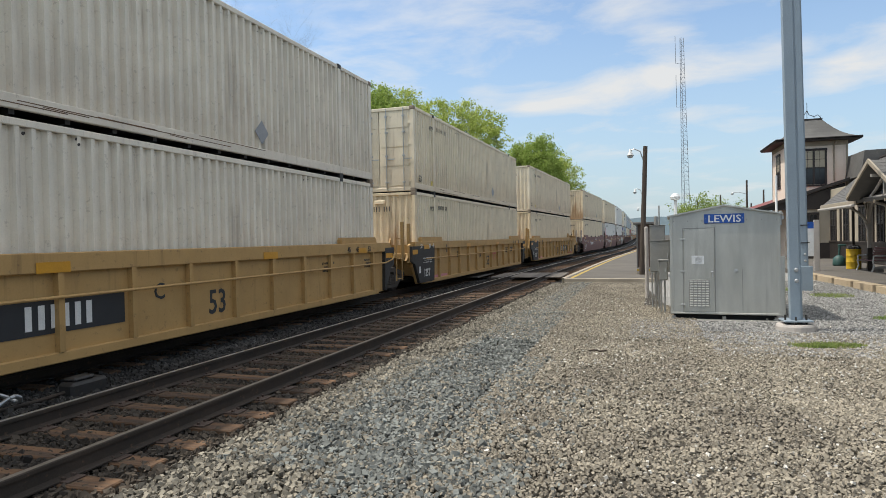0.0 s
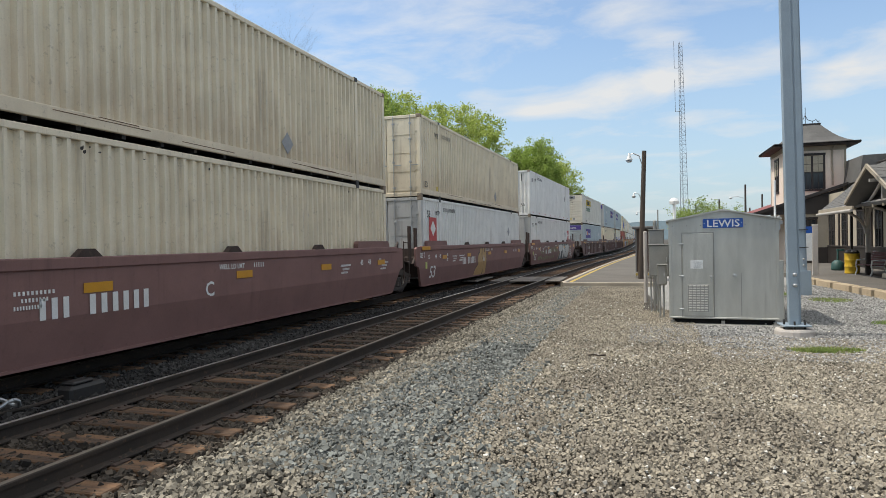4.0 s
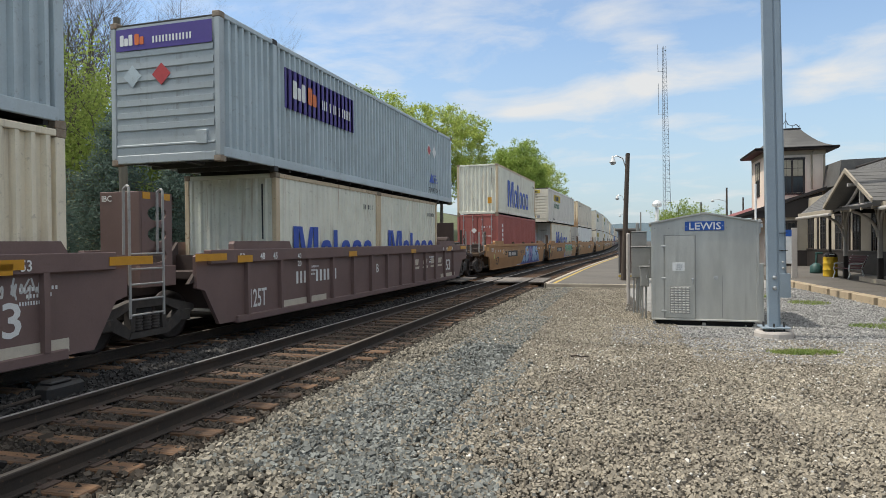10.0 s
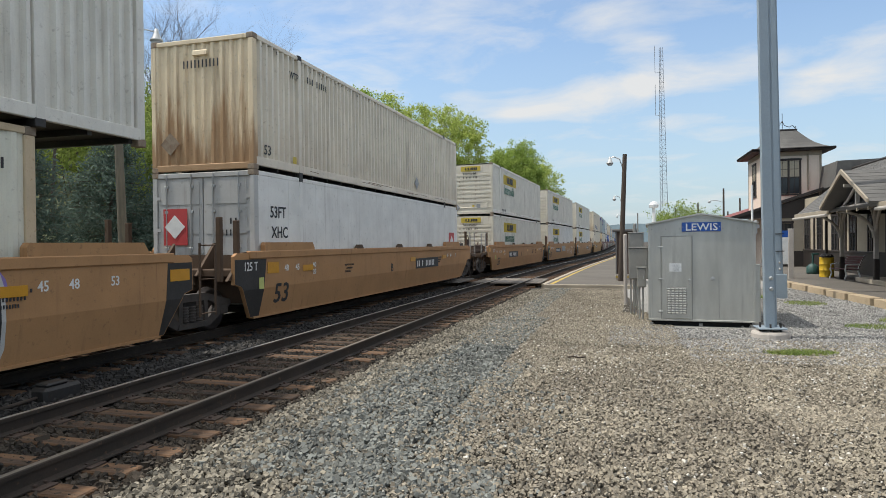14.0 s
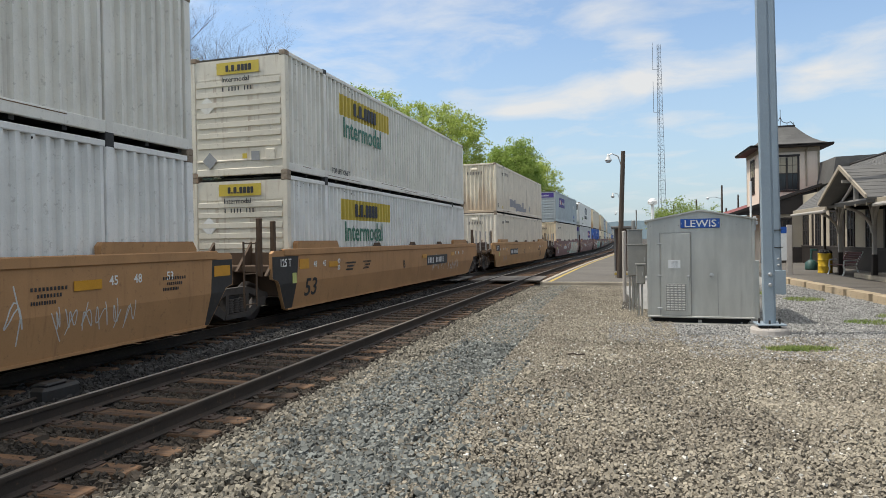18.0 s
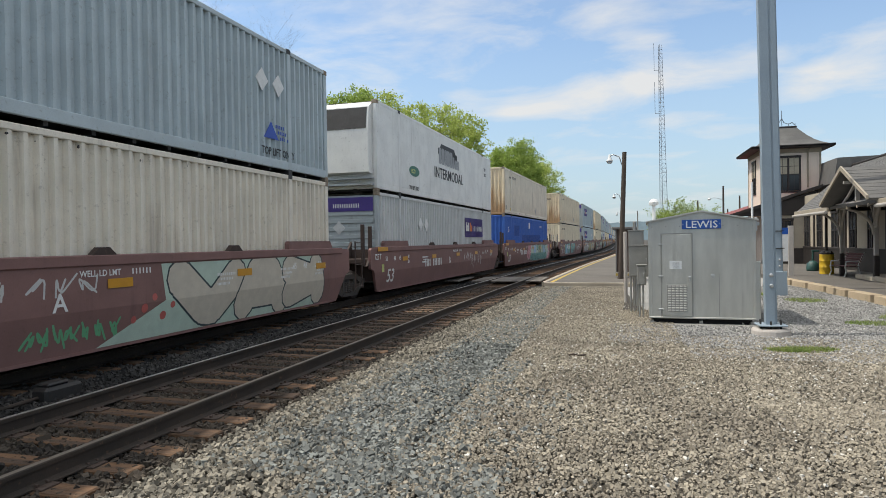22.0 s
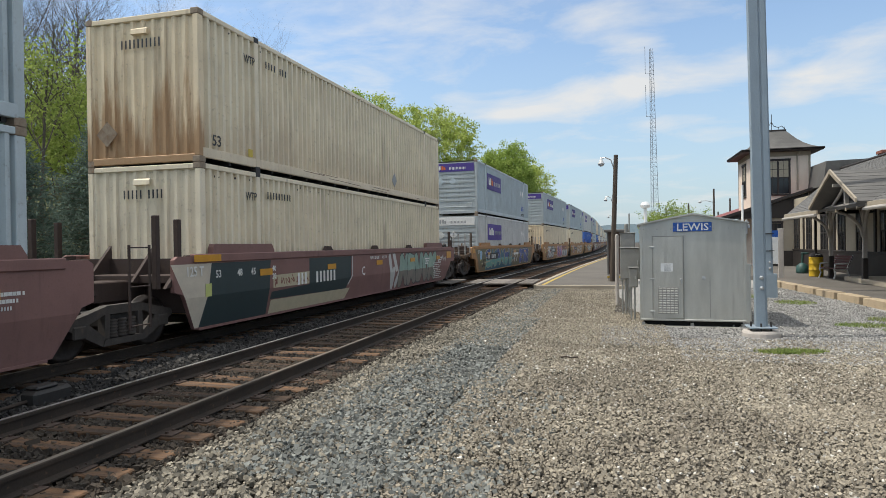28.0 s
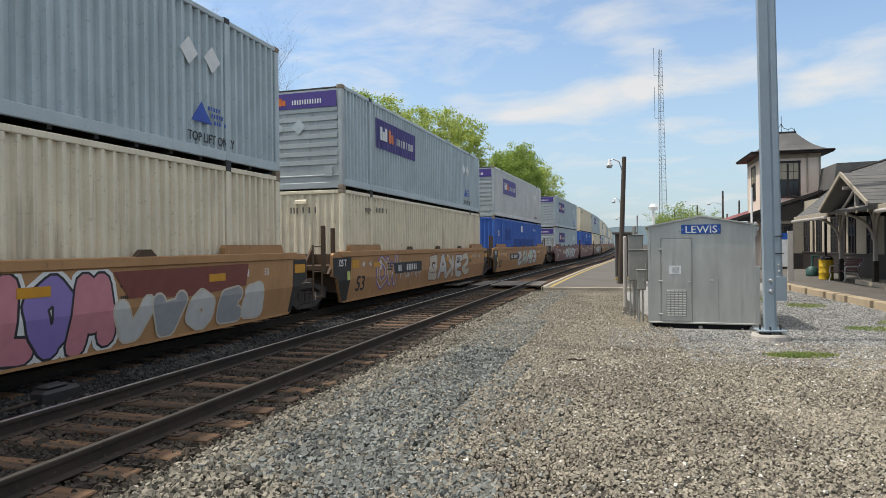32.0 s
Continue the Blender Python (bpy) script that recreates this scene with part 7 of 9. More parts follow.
part("rod", Geo().pipe([(0.12, 0.28, 0.08), (0.1, -0.2, 0.06), (0.0, -0.6, 0.05), (0.05, -1.1, 0.05)], 0.025, 8), rail_rust, gb)
part("loop", Geo().pipe([(0.05 + 0.14 * math.cos(a * 0.6), -0.45 + 0.17 * math.sin(a * 0.6), 0.16 + 0.06 * math.cos(a * 1.2)) for a in range(12)], 0.022, 8), GALV, gb)

# ---- the station: tower, long low building, deep canopy on braced posts ----
STUCCO = stuff("stucco_pink_beige", (0.78, 0.67, 0.56), (0.72, 0.61, 0.51), rough=0.9, scale=0.8, fine=40.0, bump=0.2, dist=0.005, streak=0.2, streak_colour=(0.3, 0.24, 0.2))
WALL_CREAM = stuff("wall_cream", (0.44, 0.385, 0.30), (0.37, 0.325, 0.25), rough=0.85, scale=0.8, fine=40.0)
TRIM_DARK = stuff("trim_dark_brown", (0.032, 0.025, 0.022), (0.022, 0.018, 0.016), rough=0.6, scale=3.0, fine=40.0)
TRIM_TAN = stuff("trim_tan", (0.36, 0.31, 0.235), (0.30, 0.26, 0.20), rough=0.7, scale=3.0, fine=40.0)
SLATE = stuff("slate_grey", (0.125, 0.122, 0.115), (0.085, 0.083, 0.08), rough=0.85, scale=1.1, fine=26.0, bump=0.5, dist=0.012, spots=0.35, spot_colour=(0.17, 0.165, 0.15), obj=0.05)
ROOF_RED = stuff("roof_red", (0.24, 0.065, 0.055), (0.17, 0.05, 0.045), rough=0.7, scale=1.0, fine=30.0)
BRICK = stuff("chimney_brick", (0.26, 0.10, 0.07), (0.20, 0.08, 0.06), rough=0.9, scale=4.0, fine=60.0)
PANE = plain("window_dark", (0.02, 0.025, 0.03), 0.08)
BLIND = plain("window_blind", (0.40, 0.36, 0.27), 0.6)
BIN_YELLOW = paint("bin_yellow", (0.62, 0.40, 0.03), 0.45, 0.2)
BENCH_RED = plain("bench_maroon", (0.11, 0.035, 0.04), 0.55)
PUMP_GREEN = plain("pump_green", (0.03, 0.085, 0.075), 0.5)
POST_PAINT = stuff("post_grey", (0.42, 0.39, 0.35), (0.35, 0.33, 0.30), rough=0.7, scale=2.0, fine=40.0)

solo("station_platform", Geo().slab([(6.35, 30.0), (6.92, 20.2), (7.7, 8.0), (16, 8.0), (16, 62), (6.1, 62), (6.2, 40)], -0.3, 0.035, "z"), asphalt, "worn grey station platform behind a concrete kerb", "platform", kind="structure")
kerb_tan = stuff("kerb_tan", (0.44, 0.35, 0.235), (0.33, 0.26, 0.17), rough=0.9, scale=1.1, fine=40.0, bump=0.5, dist=0.008, spots=0.7, spot_colour=(0.17, 0.14, 0.10))
kerb = thing("kerb", "tan weathered concrete kerb blocks along the station platform", "kerb", kind="structure")
kb = Geo().box(-0.17, 0.17, 0.004, 1.494, -0.25, 0.055, 0.012).mesh("kerb_block", kerb_tan)
line = [(6.25, 30.6), (6.90, 20.2), (7.68, 8.0)]
for (x0, y0), (x1, y1) in zip(line, line[1:]):
    n = int(math.hypot(x1 - x0, y1 - y0) / 1.5)
    for i in range(n):
        f = i / n
        k = part("kerb_block", kb, None, kerb)
        k.matrix_basis = Matrix.Translation((x0 + (x1 - x0) * f, y0 + (y1 - y0) * f, 0.0)) @ pose(0, 0, 0, 0, 0, -math.degrees(math.atan2(x1 - x0, y1 - y0)))


def window_leaf(parent, at, w, h, name="window", cols=2, blind=False):
    """A dark framed sash window that looks to -y, with its lower left corner at the origin."""
    wd = part(name, Geo().box(-0.1, w + 0.1, -0.05, 0.02, -0.12, -0.02, 0.01).box(-0.12, w + 0.12, -0.06, 0.02, h + 0.02, h + 0.16, 0.01), TRIM_DARK, parent)
    wd.matrix_basis = at
    part("window_frame", Geo().box(-0.1, 0.02, -0.04, 0.02, -0.02, h + 0.02, 0.006).box(w - 0.02, w + 0.1, -0.04, 0.02, -0.02, h + 0.02, 0.006).box(w / 2 - 0.06, w / 2 + 0.06, -0.04, 0.02, 0, h, 0.006), TRIM_DARK, wd)
    for i in range(cols):
        x0 = 0.02 + i * (w / 2 + 0.04)
        x1 = x0 + w / 2 - 0.08
        part("pane", Geo().box(x0, x1, -0.012, 0.0, 0.0, h * 0.5 - 0.03), PANE, wd)
        part("pane", Geo().box(x0, x1, -0.022, -0.010, h * 0.5 + 0.03, h), BLIND if blind else PANE, wd)
        part("sash", Geo().box(x0, x1, -0.03, 0.0, h * 0.5 - 0.03, h * 0.5 + 0.03).box(x0, x1, -0.03, 0.0, h * 0.75 - 0.015, h * 0.75 + 0.015).box((x0 + x1) / 2 - 0.012, (x0 + x1) / 2 + 0.012, -0.026, 0, 0, h), TRIM_DARK, wd)
    return wd


def tower():
    t = thing("station_tower", "beige square tower with a flared slate roof and iron cresting", "tower", at=pose(8.73, 45.0, 0))
    W, D = 3.43, 4.1
    part("wall", Geo().box(0, W, 0, D, 0.0, 7.3), STUCCO, t)
    for x, y in ((-0.02, -0.02), (W - 0.10, -0.02), (-0.02, D - 0.1)):
        part("corner_board", Geo().box(x, x + 0.12, y, y + 0.12, 3.0, 7.2), TRIM_TAN, t)
    part("frieze", Geo().box(-0.03, W + 0.03, -0.03, D + 0.03, 6.98, 7.28, 0.01), TRIM_TAN, t)
    part("soffit", Geo().box(-0.62, W + 0.62, -0.62, D + 0.62, 7.26, 7.34, 0.01), TRIM_DARK, t)
    part("gutter", Geo().box(-0.66, W + 0.66, -0.66, -0.58, 7.30, 7.44, 0.02).box(-0.66, -0.58, -0.58, D + 0.66, 7.30, 7.44, 0.02).box(W + 0.58, W + 0.66, -0.58, D + 0.66, 7.30, 7.44, 0.02), TRIM_DARK, t)
    # flared roof in courses that steepen upwards
    prof = [(0.66, 7.38), (0.40, 7.46), (0.05, 7.62), (-0.30, 7.86), (-0.60, 8.15), (-0.90, 8.50), (-1.15, 8.82)]
    for (o0, z0), (o1, z1) in zip(prof, prof[1:]):
        g = Geo()
        a = [(-o0, -o0), (W + o0, -o0), (W + o0, D + o0), (-o0, D + o0)]
        b = [(-o1, -o1), (W + o1, -o1), (W + o1, D + o1), (-o1, D + o1)]
        g.v = [(x, y, z0) for x, y in a] + [(x, y, z1) for x, y in b] + [(x, y, z0 - 0.05) for x, y in a] + [(x, y, z1 - 0.05) for x, y in b]
        g.f = [(i, (i + 1) % 4, 4 + (i + 1) % 4, 4 + i) for i in range(4)] + [(8 + i, 8 + (i + 1) % 4, (i + 1) % 4, i) for i in range(4)]
        part("roof_course", g, SLATE, t)
    part("roof_cap", Geo().box(1.08, W - 1.08, 1.08, D - 1.08, 8.76, 8.86, 0.01), TRIM_DARK, t)
    cr = Geo()
    for x in (1.15, 1.5, 1.9, 2.28):
        cr.rod((x, 1.2, 8.86), (x, 1.2, 9.05), 0.015, 5)
    cr.pipe([(1.15, 1.2, 8.88), (1.35, 1.2, 9.15), (1.5, 1.2, 9.4), (1.62, 1.2, 9.12), (1.9, 1.2, 9.0), (2.1, 1.2, 9.1), (2.28, 1.2, 8.9)], 0.02, 5)
    part("iron_cresting", cr, TRIM_DARK, t)
    part("finial", Geo().rod((1.5, 1.2, 8.86), (1.5, 1.2, 9.9), 0.018, 6), TRIM_DARK, t)
    part("downpipe", Geo().pipe([(W - 0.55, -0.08, 7.3), (W - 0.75, -0.08, 7.0), (W - 0.75, -0.08, 4.8)], 0.05, 8), TRIM_TAN, t)
    window_leaf(t, Matrix.Translation((0.95, -0.01, 4.62)), 1.25, 2.05, blind=True)
    window_leaf(t, Matrix.Translation((-0.01, 2.55, 4.62)) @ pose(0, 0, 0, 0, 0, -90), 1.0, 2.0, blind=True)


tower()


def roof_slope(parent, name, quad, thick, mat, courses, lab=""):
    """A sloping roof face split into overlapping slate courses; quad: eave far, eave near, ridge near, ridge far."""
    a, b, c, d = (Vector(q) for q in quad)
    n = ((b - a).cross(d - a)).normalized()
    if n.z < 0:
        n = -n
    for k in range(courses):
        f0, f1 = k / courses, (k + 1.06) / courses
        p = [a.lerp(d, f0), b.lerp(c, f0), b.lerp(c, min(1, f1)), a.lerp(d, min(1, f1))]
        lo = [q - n * thick for q in p]
        up = [p[0] + n * 0.012, p[1] + n * 0.012, p[2] + n * 0.003, p[3] + n * 0.003]
        g = Geo().add([tuple(q) for q in up + lo], [(0, 1, 2, 3), (7, 6, 5, 4), (0, 4, 5, 1), (1, 5, 6, 2), (2, 6, 7, 3), (3, 7, 4, 0)])
        part(name, g, mat, parent, lab)


def station_house():
    s = thing("station_building", "long low cream station building with dark trim and a slate roof", "station", at=pose(0, 0, 0))
    # wall under the canopy that looks to the track
    part("wall", Geo().box(11.0, 11.3, 8.0, 60.0, 0.0, 4.2), WALL_CREAM, s)
    part("wainscot", Geo().box(10.95, 11.0, 8.0, 60.0, 0.03, 1.02, 0.01), TRIM_DARK, s)
    part("sill_band", Geo().box(10.92, 11.0, 8.0, 60.0, 1.02, 1.12, 0.01), TRIM_DARK, s)
    part("end_wall", Geo().box(11.3, 16.0, 8.0, 8.3, 0.0, 4.2), WALL_CREAM, s)
    for i, y in enumerate((12.0, 15.4, 18.8, 22.2, 24.6, 27.2, 30.0, 32.6, 35.2, 37.8, 40.6, 43.0)):
        w = 0.95 if i % 2 else 0.8
        window_leaf(s, Matrix.Translation((10.99, y + w, 1.15)) @ pose(0, 0, 0, 0, 0, -90), w, 1.75)
    for y in (13.8, 20.6, 26.0, 31.4, 36.6, 42.0):
        part("pilaster", Geo().box(10.93, 11.0, y - 0.09, y + 0.09, 1.12, 3.1), TRIM_DARK, s)
    # main roof: slope to the track, hipped at its far end
    roof_slope(s, "roof_course", ((7.5, 31.4, 2.78), (7.5, 6.0, 2.78), (13.0, 6.0, 5.75), (13.0, 42.0, 5.75)), 0.10, SLATE, 30)
    part("hip", Geo().add([(7.5, 31.4, 2.78), (13.0, 42.0, 5.75), (18.5, 31.4, 2.78), (7.5, 31.4, 2.66), (13.0, 42.0, 5.60)], [(0, 1, 2), (0, 3, 4, 1)]), SLATE, s)
    roof_slope(s, "roof_course", ((18.5, 31.4, 2.78), (18.5, 6.0, 2.78), (13.0, 6.0, 5.75), (13.0, 42.0, 5.75)), 0.10, SLATE, 6)
    part("ridge_cap", Geo().rod((13, 6, 5.78), (13, 42, 5.78), 0.09, 8), TRIM_DARK, s)
    # flared bay of the roof that rises to the near end
    roof_slope(s, "roof_course", ((10.4, 27.0, 4.5), (10.4, 6.0, 4.5), (13.4, 6.0, 6.9), (13.4, 22.0, 6.7)), 0.08, SLATE, 18)
    part("fascia", Geo().box(7.42, 7.50, 6.0, 22.0, 2.62, 2.80, 0.01), TRIM_TAN, s)
    part("fascia", Geo().box(7.42, 7.50, 26.8, 31.4, 2.62, 2.80, 0.01), TRIM_TAN, s)
    part("gutter", Geo().rod((7.4, 31.5, 2.60), (7.4, 26.8, 2.60), 0.06, 8), POST_PAINT, s)
    part("gutter", Geo().rod((7.4, 22.0, 2.60), (7.4, 6.0, 2.60), 0.06, 8), POST_PAINT, s)
    for y in range(7, 32, 1):
        part("rafter", Geo().slab([(7.52, 2.62), (7.52, 2.72), (11.0, 4.55), (11.0, 4.40)], y - 0.04, y + 0.04, "y"), TRIM_TAN, s)
    # gable over the entrance
    yc, y0, y1, zp = 24.2, 21.84, 26.55, 3.98
    roof_slope(s, "gable_course", ((7.15, y0, 2.82), (10.2, y0, 2.82), (10.2, yc, zp), (7.15, yc, zp)), 0.07, SLATE, 9)
    roof_slope(s, "gable_course", ((7.15, y1, 2.82), (10.2, y1, 2.82), (10.2, yc, zp), (7.15, yc, zp)), 0.07, SLATE, 9)
    for ya in (y0, y1):
        part("bargeboard", Geo().add([(7.10, ya, 2.79), (7.10, ya, 2.91), (7.10, yc, zp + 0.05), (7.10, yc, zp - 0.09), (7.16, ya, 2.79), (7.16, ya, 2.91), (7.16, yc, zp + 0.05), (7.16, yc, zp - 0.09)],
                                     [(0, 1, 2, 3), (7, 6, 5, 4), (0, 4, 5, 1), (1, 5, 6, 2), (2, 6, 7, 3), (3, 7, 4, 0)]), TRIM_TAN, s, "tan bargeboard")
    part("gable_panel", Geo().add([(9.3, y0 + 0.2, 2.7), (9.3, y1 - 0.2, 2.7), (9.3, yc, zp - 0.2), (9.4, y0 + 0.2, 2.7), (9.4, y1 - 0.2, 2.7), (9.4, yc, zp - 0.2)], [(0, 1, 2), (3, 5, 4), (0, 2, 5, 3), (1, 4, 5, 2), (0, 3, 4, 1)]), TRIM_TAN, s)
    part("collar_beam", Geo().box(7.55, 7.67, y0 + 0.3, y1 - 0.3, 2.74, 2.86, 0.01).box(7.55, 7.67, yc - 0.06, yc + 0.06, 2.8, zp - 0.1).box(7.2, 7.9, yc - 0.05, yc + 0.05, zp - 0.55, zp - 0.45), POST_PAINT, s)
    for k in (-1, 1):
        part("knee_brace", Geo().pipe([(7.6, yc + k * 1.5, 2.8), (7.6, yc + k * 0.8, 3.1), (7.6, yc, zp - 0.45)], 0.05, 6), POST_PAINT, s)
    # far wing: low roof round the tower with a red edge
    roof_slope(s, "wing_roof_course", ((6.55, 62.0, 3.05), (6.55, 44.1, 3.05), (12.0, 44.1, 4.85), (12.0, 62.0, 4.85)), 0.10, ROOF_RED, 6, "faded red roofing")
    part("verge", Geo().add([(6.5, 43.98, 2.90), (6.5, 43.98, 3.10), (12.0, 43.98, 4.90), (12.0, 43.98, 4.72), (6.5, 44.12, 2.90), (6.5, 44.12, 3.10), (12.0, 44.12, 4.90), (12.0, 44.12, 4.72)],
                         [(0, 1, 2, 3), (7, 6, 5, 4), (0, 4, 5, 1), (1, 5, 6, 2), (2, 6, 7, 3), (3, 7, 4, 0)]), TRIM_DARK, s, "dark verge board")
    part("wing_gable", Geo().slab([(7.2, 3.05), (11.8, 3.05), (11.8, 4.6), (7.2, 3.15)], 44.2, 44.3, "y"), TRIM_DARK, s)
    part("wing_wall", Geo().box(8.9, 9.1, 44.4, 62, 0.0, 3.2), WALL_CREAM, s)
    part("wing_wall", Geo().box(8.9, 11.0, 44.3, 44.5, 0.0, 3.2), WALL_CREAM, s)
    part("wing_wainscot", Geo().box(8.86, 8.9, 44.4, 62, 0.03, 1.0).box(8.86, 11.0, 44.26, 44.3, 0.03, 1.0), TRIM_DARK, s)
    for y in (46.0, 49.5, 53.0, 56.5):
        window_leaf(s, Matrix.Translation((8.89, y + 0.9, 1.1)) @ pose(0, 0, 0, 0, 0, -90), 0.9, 1.6)
    window_leaf(s, Matrix.Translation((9.4, 44.29, 1.1)), 0.9, 1.6)
    # roof behind the tower and chimneys
    part("rear_roof", Geo().slab([(12.0, 4.8), (17.0, 4.8), (17.0, 5.9), (14.5, 6.3), (12.2, 6.25)], 42.0, 62.0, "y"), SLATE, s)
    for x, y, z0, z1 in ((13.3, 47.0, 5.9, 6.65), (15.6, 43.5, 5.2, 6.95)):
        ch = part("chimney", Geo().box(x, x + 0.95, y, y + 0.7, z0, z1, 0.015), BRICK, s, "red brick chimney")
        part("chimney_cap", Geo().box(x - 0.07, x + 1.02, y - 0.07, y + 0.77, z1 - 0.2, z1 - 0.02, 0.015), BRICK, ch)
    # posts with curved braces
    for y in (17.5, 26.75, 30.5):
        p = part("canopy_post", Geo().box(8.93, 9.07, y - 0.07, y + 0.07, 0.95, 3.45, 0.015), POST_PAINT, s)
        part("post_base", Geo().box(8.91, 9.09, y - 0.09, y + 0.09, 0.03, 0.98, 0.02), TRIM_DARK, p)
        for k in (-1, 1):
            pts = [(9.0, y + k * (0.06 + 1.2 * (1 - math.cos(a * 0.26))), 2.0 + 1.1 * math.sin(a * 0.26)) for a in range(7)]
            part("brace", Geo().pipe(pts, 0.055, 6), POST_PAINT, p)
            pts = [(9.0 - (0.06 + 1.2 * (1 - math.cos(a * 0.26))), y, 1.75 + 1.0 * math.sin(a * 0.26)) for a in range(7)]
        part("brace", Geo().pipe(pts, 0.055, 6), POST_PAINT, p)
    part("canopy_post", Geo().box(8.95, 9.05, 32.55, 32.65, 0.03, 3.45, 0.01), TRIM_DARK, s)
    for y in (46.0, 50.0, 54.0, 58.0):
        part("canopy_post", Geo().box(7.0, 7.14, y - 0.07, y + 0.07, 0.03, 3.1, 0.01), TRIM_DARK, s)


station_house()


def bin_drum(x, y):
    b = thing("litter_drum", "yellow steel litter drum with a dark lid", "litter bin", at=pose(x, y, 0.035))
    prof = [(0.28, 0.0), (0.29, 0.02), (0.285, 0.04), (0.285, 0.28), (0.30, 0.30), (0.285, 0.32), (0.285, 0.56), (0.30, 0.58), (0.285, 0.60), (0.285, 0.84), (0.295, 0.87)]
    part("drum", Geo().lathe(prof, 24), BIN_YELLOW, b, smooth=True)
    part("lid", Geo().lathe([(0.27, 0.87), (0.27, 0.93), (0.2, 1.02), (0.1, 1.05)], 20), TRIM_DARK, b, "dark domed lid")
    part("swing_flap", Geo().box(-0.1, 0.1, -0.24, -0.2, 0.92, 1.0), lamp_white, b)


bin_drum(8.83, 31.95)


def bench(x, y, turn):
    b = thing("bench", "maroon slatted bench with curved cast ends", "bench", at=pose(x, y, 0.035, 0, 0, turn))
    for i in range(5):
        part("seat_slat", Geo().box(-0.75, 0.75, -0.25 + i * 0.1, -0.165 + i * 0.1, 0.42, 0.45, 0.008), BENCH_RED, b)
    for i in range(5):
        z = 0.50 + i * 0.095
        part("back_slat", Geo().box(-0.75, 0.75, 0.24 + i * 0.035, 0.27 + i * 0.035, z, z + 0.08, 0.008), BENCH_RED, b)
    for s in (-0.7, 0.7):
        part("cast_end", Geo().pipe([(s, -0.30, 0.0), (s, -0.22, 0.22), (s, -0.28, 0.42), (s, 0.2, 0.40), (s, 0.32, 0.7), (s, 0.46, 0.98)], 0.03, 8), lamp_white, b, "pale cast bench end")
        part("rear_leg", Geo().pipe([(s, 0.2, 0.40), (s, 0.34, 0.0)], 0.03, 8), lamp_white, b)
        part("arm_rest", Geo().pipe([(s, -0.26, 0.42), (s, -0.24, 0.62), (s, 0.24, 0.64)], 0.028, 8), lamp_white, b)


bench(9.05, 30.35, -84)

pump = thing("water_fountain", "dark green cast fountain on the platform", "fountain", at=pose(9.03, 34.87, 0.035))
part("bowl", Geo().lathe([(0.26, 0.0), (0.28, 0.08), (0.26, 0.36), (0.16, 0.45), (0.10, 0.5)], 20), PUMP_GREEN, pump, smooth=True)
part("stem", Geo().rod((0, 0, 0.45), (0.02, 0, 1.0), 0.05, 10).box(-0.05, 0.28, -0.04, 0.04, 0.92, 1.02, 0.015), PUMP_GREEN, pump)

sb = thing("station_sign", "pale station board with a blue header on a post", "sign", at=pose(6.98, 30.6, 0.1, 0, 0, 0))
part("board", Geo().box(-0.62, 0.0, -0.03, 0.03, 0.55, 2.0, 0.01), SIGN_WHITE, sb)
part("header", Geo().box(-0.62, 0.0, -0.035, -0.03, 1.72, 2.0), SIGN_BLUE, sb, "blue header")
part("sign_post", Geo().box(0.0, 0.22, -0.05, 0.05, -0.1, 2.08, 0.01), concrete_pale, sb)

rail_ = thing("handrail", "grey pipe handrail on the station platform", "handrail", at=pose(0, 0, 0))
for y in (15.5, 18.5, 21.5, 24.0):
    part("post", Geo().rod((9.4, y, 0.03), (9.4, y, 1.05), 0.03, 8), POST_PAINT, rail_)
for z in (0.55, 1.03):
    part("rail", Geo().rod((9.4, 15.5, z), (9.4, 24.0, z), 0.028, 8), POST_PAINT, rail_)
solo("step", Geo().box(8.9, 10.6, 14.0, 28.6, 0.03, 0.22, 0.02), concrete, "long weathered concrete step by the station wall", "step")
board = solo("notice_board", Geo().box(10.86, 10.92, 19.9, 21.7, 1.35, 2.0, 0.01), ROOF_RED, "brick-red board on the station wall", "sign")

# ---- trees ----
def leaf_material(name, a, b):
    m = bpy.data.materials.new(name)
    m.use_nodes = True
    nt = m.node_tree
    N, L = nt.nodes.new, nt.links.new
    bs, out = nt.nodes["Principled BSDF"], nt.nodes["Material Output"]
    geo = N("ShaderNodeNewGeometry")
    mix = N("ShaderNodeMix")
    mix.data_type = "RGBA"
    mix.inputs["A"].default_value, mix.inputs["B"].default_value = (*a, 1), (*b, 1)
    L(geo.outputs["Random Per Island"], mix.inputs["Factor"])
    L(mix.outputs["Result"], bs.inputs["Base Color"])
    bs.inputs["Roughness"].default_value = 0.8
    bs.inputs["Specular IOR Level"].default_value = 0.15
    tr = N("ShaderNodeBsdfTranslucent")
    L(mix.outputs["Result"], tr.inputs["Color"])
    sh = N("ShaderNodeMixShader")
    sh.inputs[0].default_value = 0.5
    L(bs.outputs[0], sh.inputs[1])
    L(tr.outputs[0], sh.inputs[2])
    L(sh.outputs[0], out.inputs["Surface"])
    return m


LEAF_SPRING = leaf_material("leaf_spring", (0.195, 0.27, 0.065), (0.36, 0.43, 0.12))
LEAF_MID = leaf_material("leaf_mid", (0.21, 0.30, 0.07), (0.37, 0.46, 0.125))
NEEDLE = leaf_material("needle_blue", (0.09, 0.135, 0.11), (0.18, 0.24, 0.205))
LEAF_MAPLE = leaf_material("leaf_maple", (0.32, 0.40, 0.095), (0.47, 0.53, 0.16))
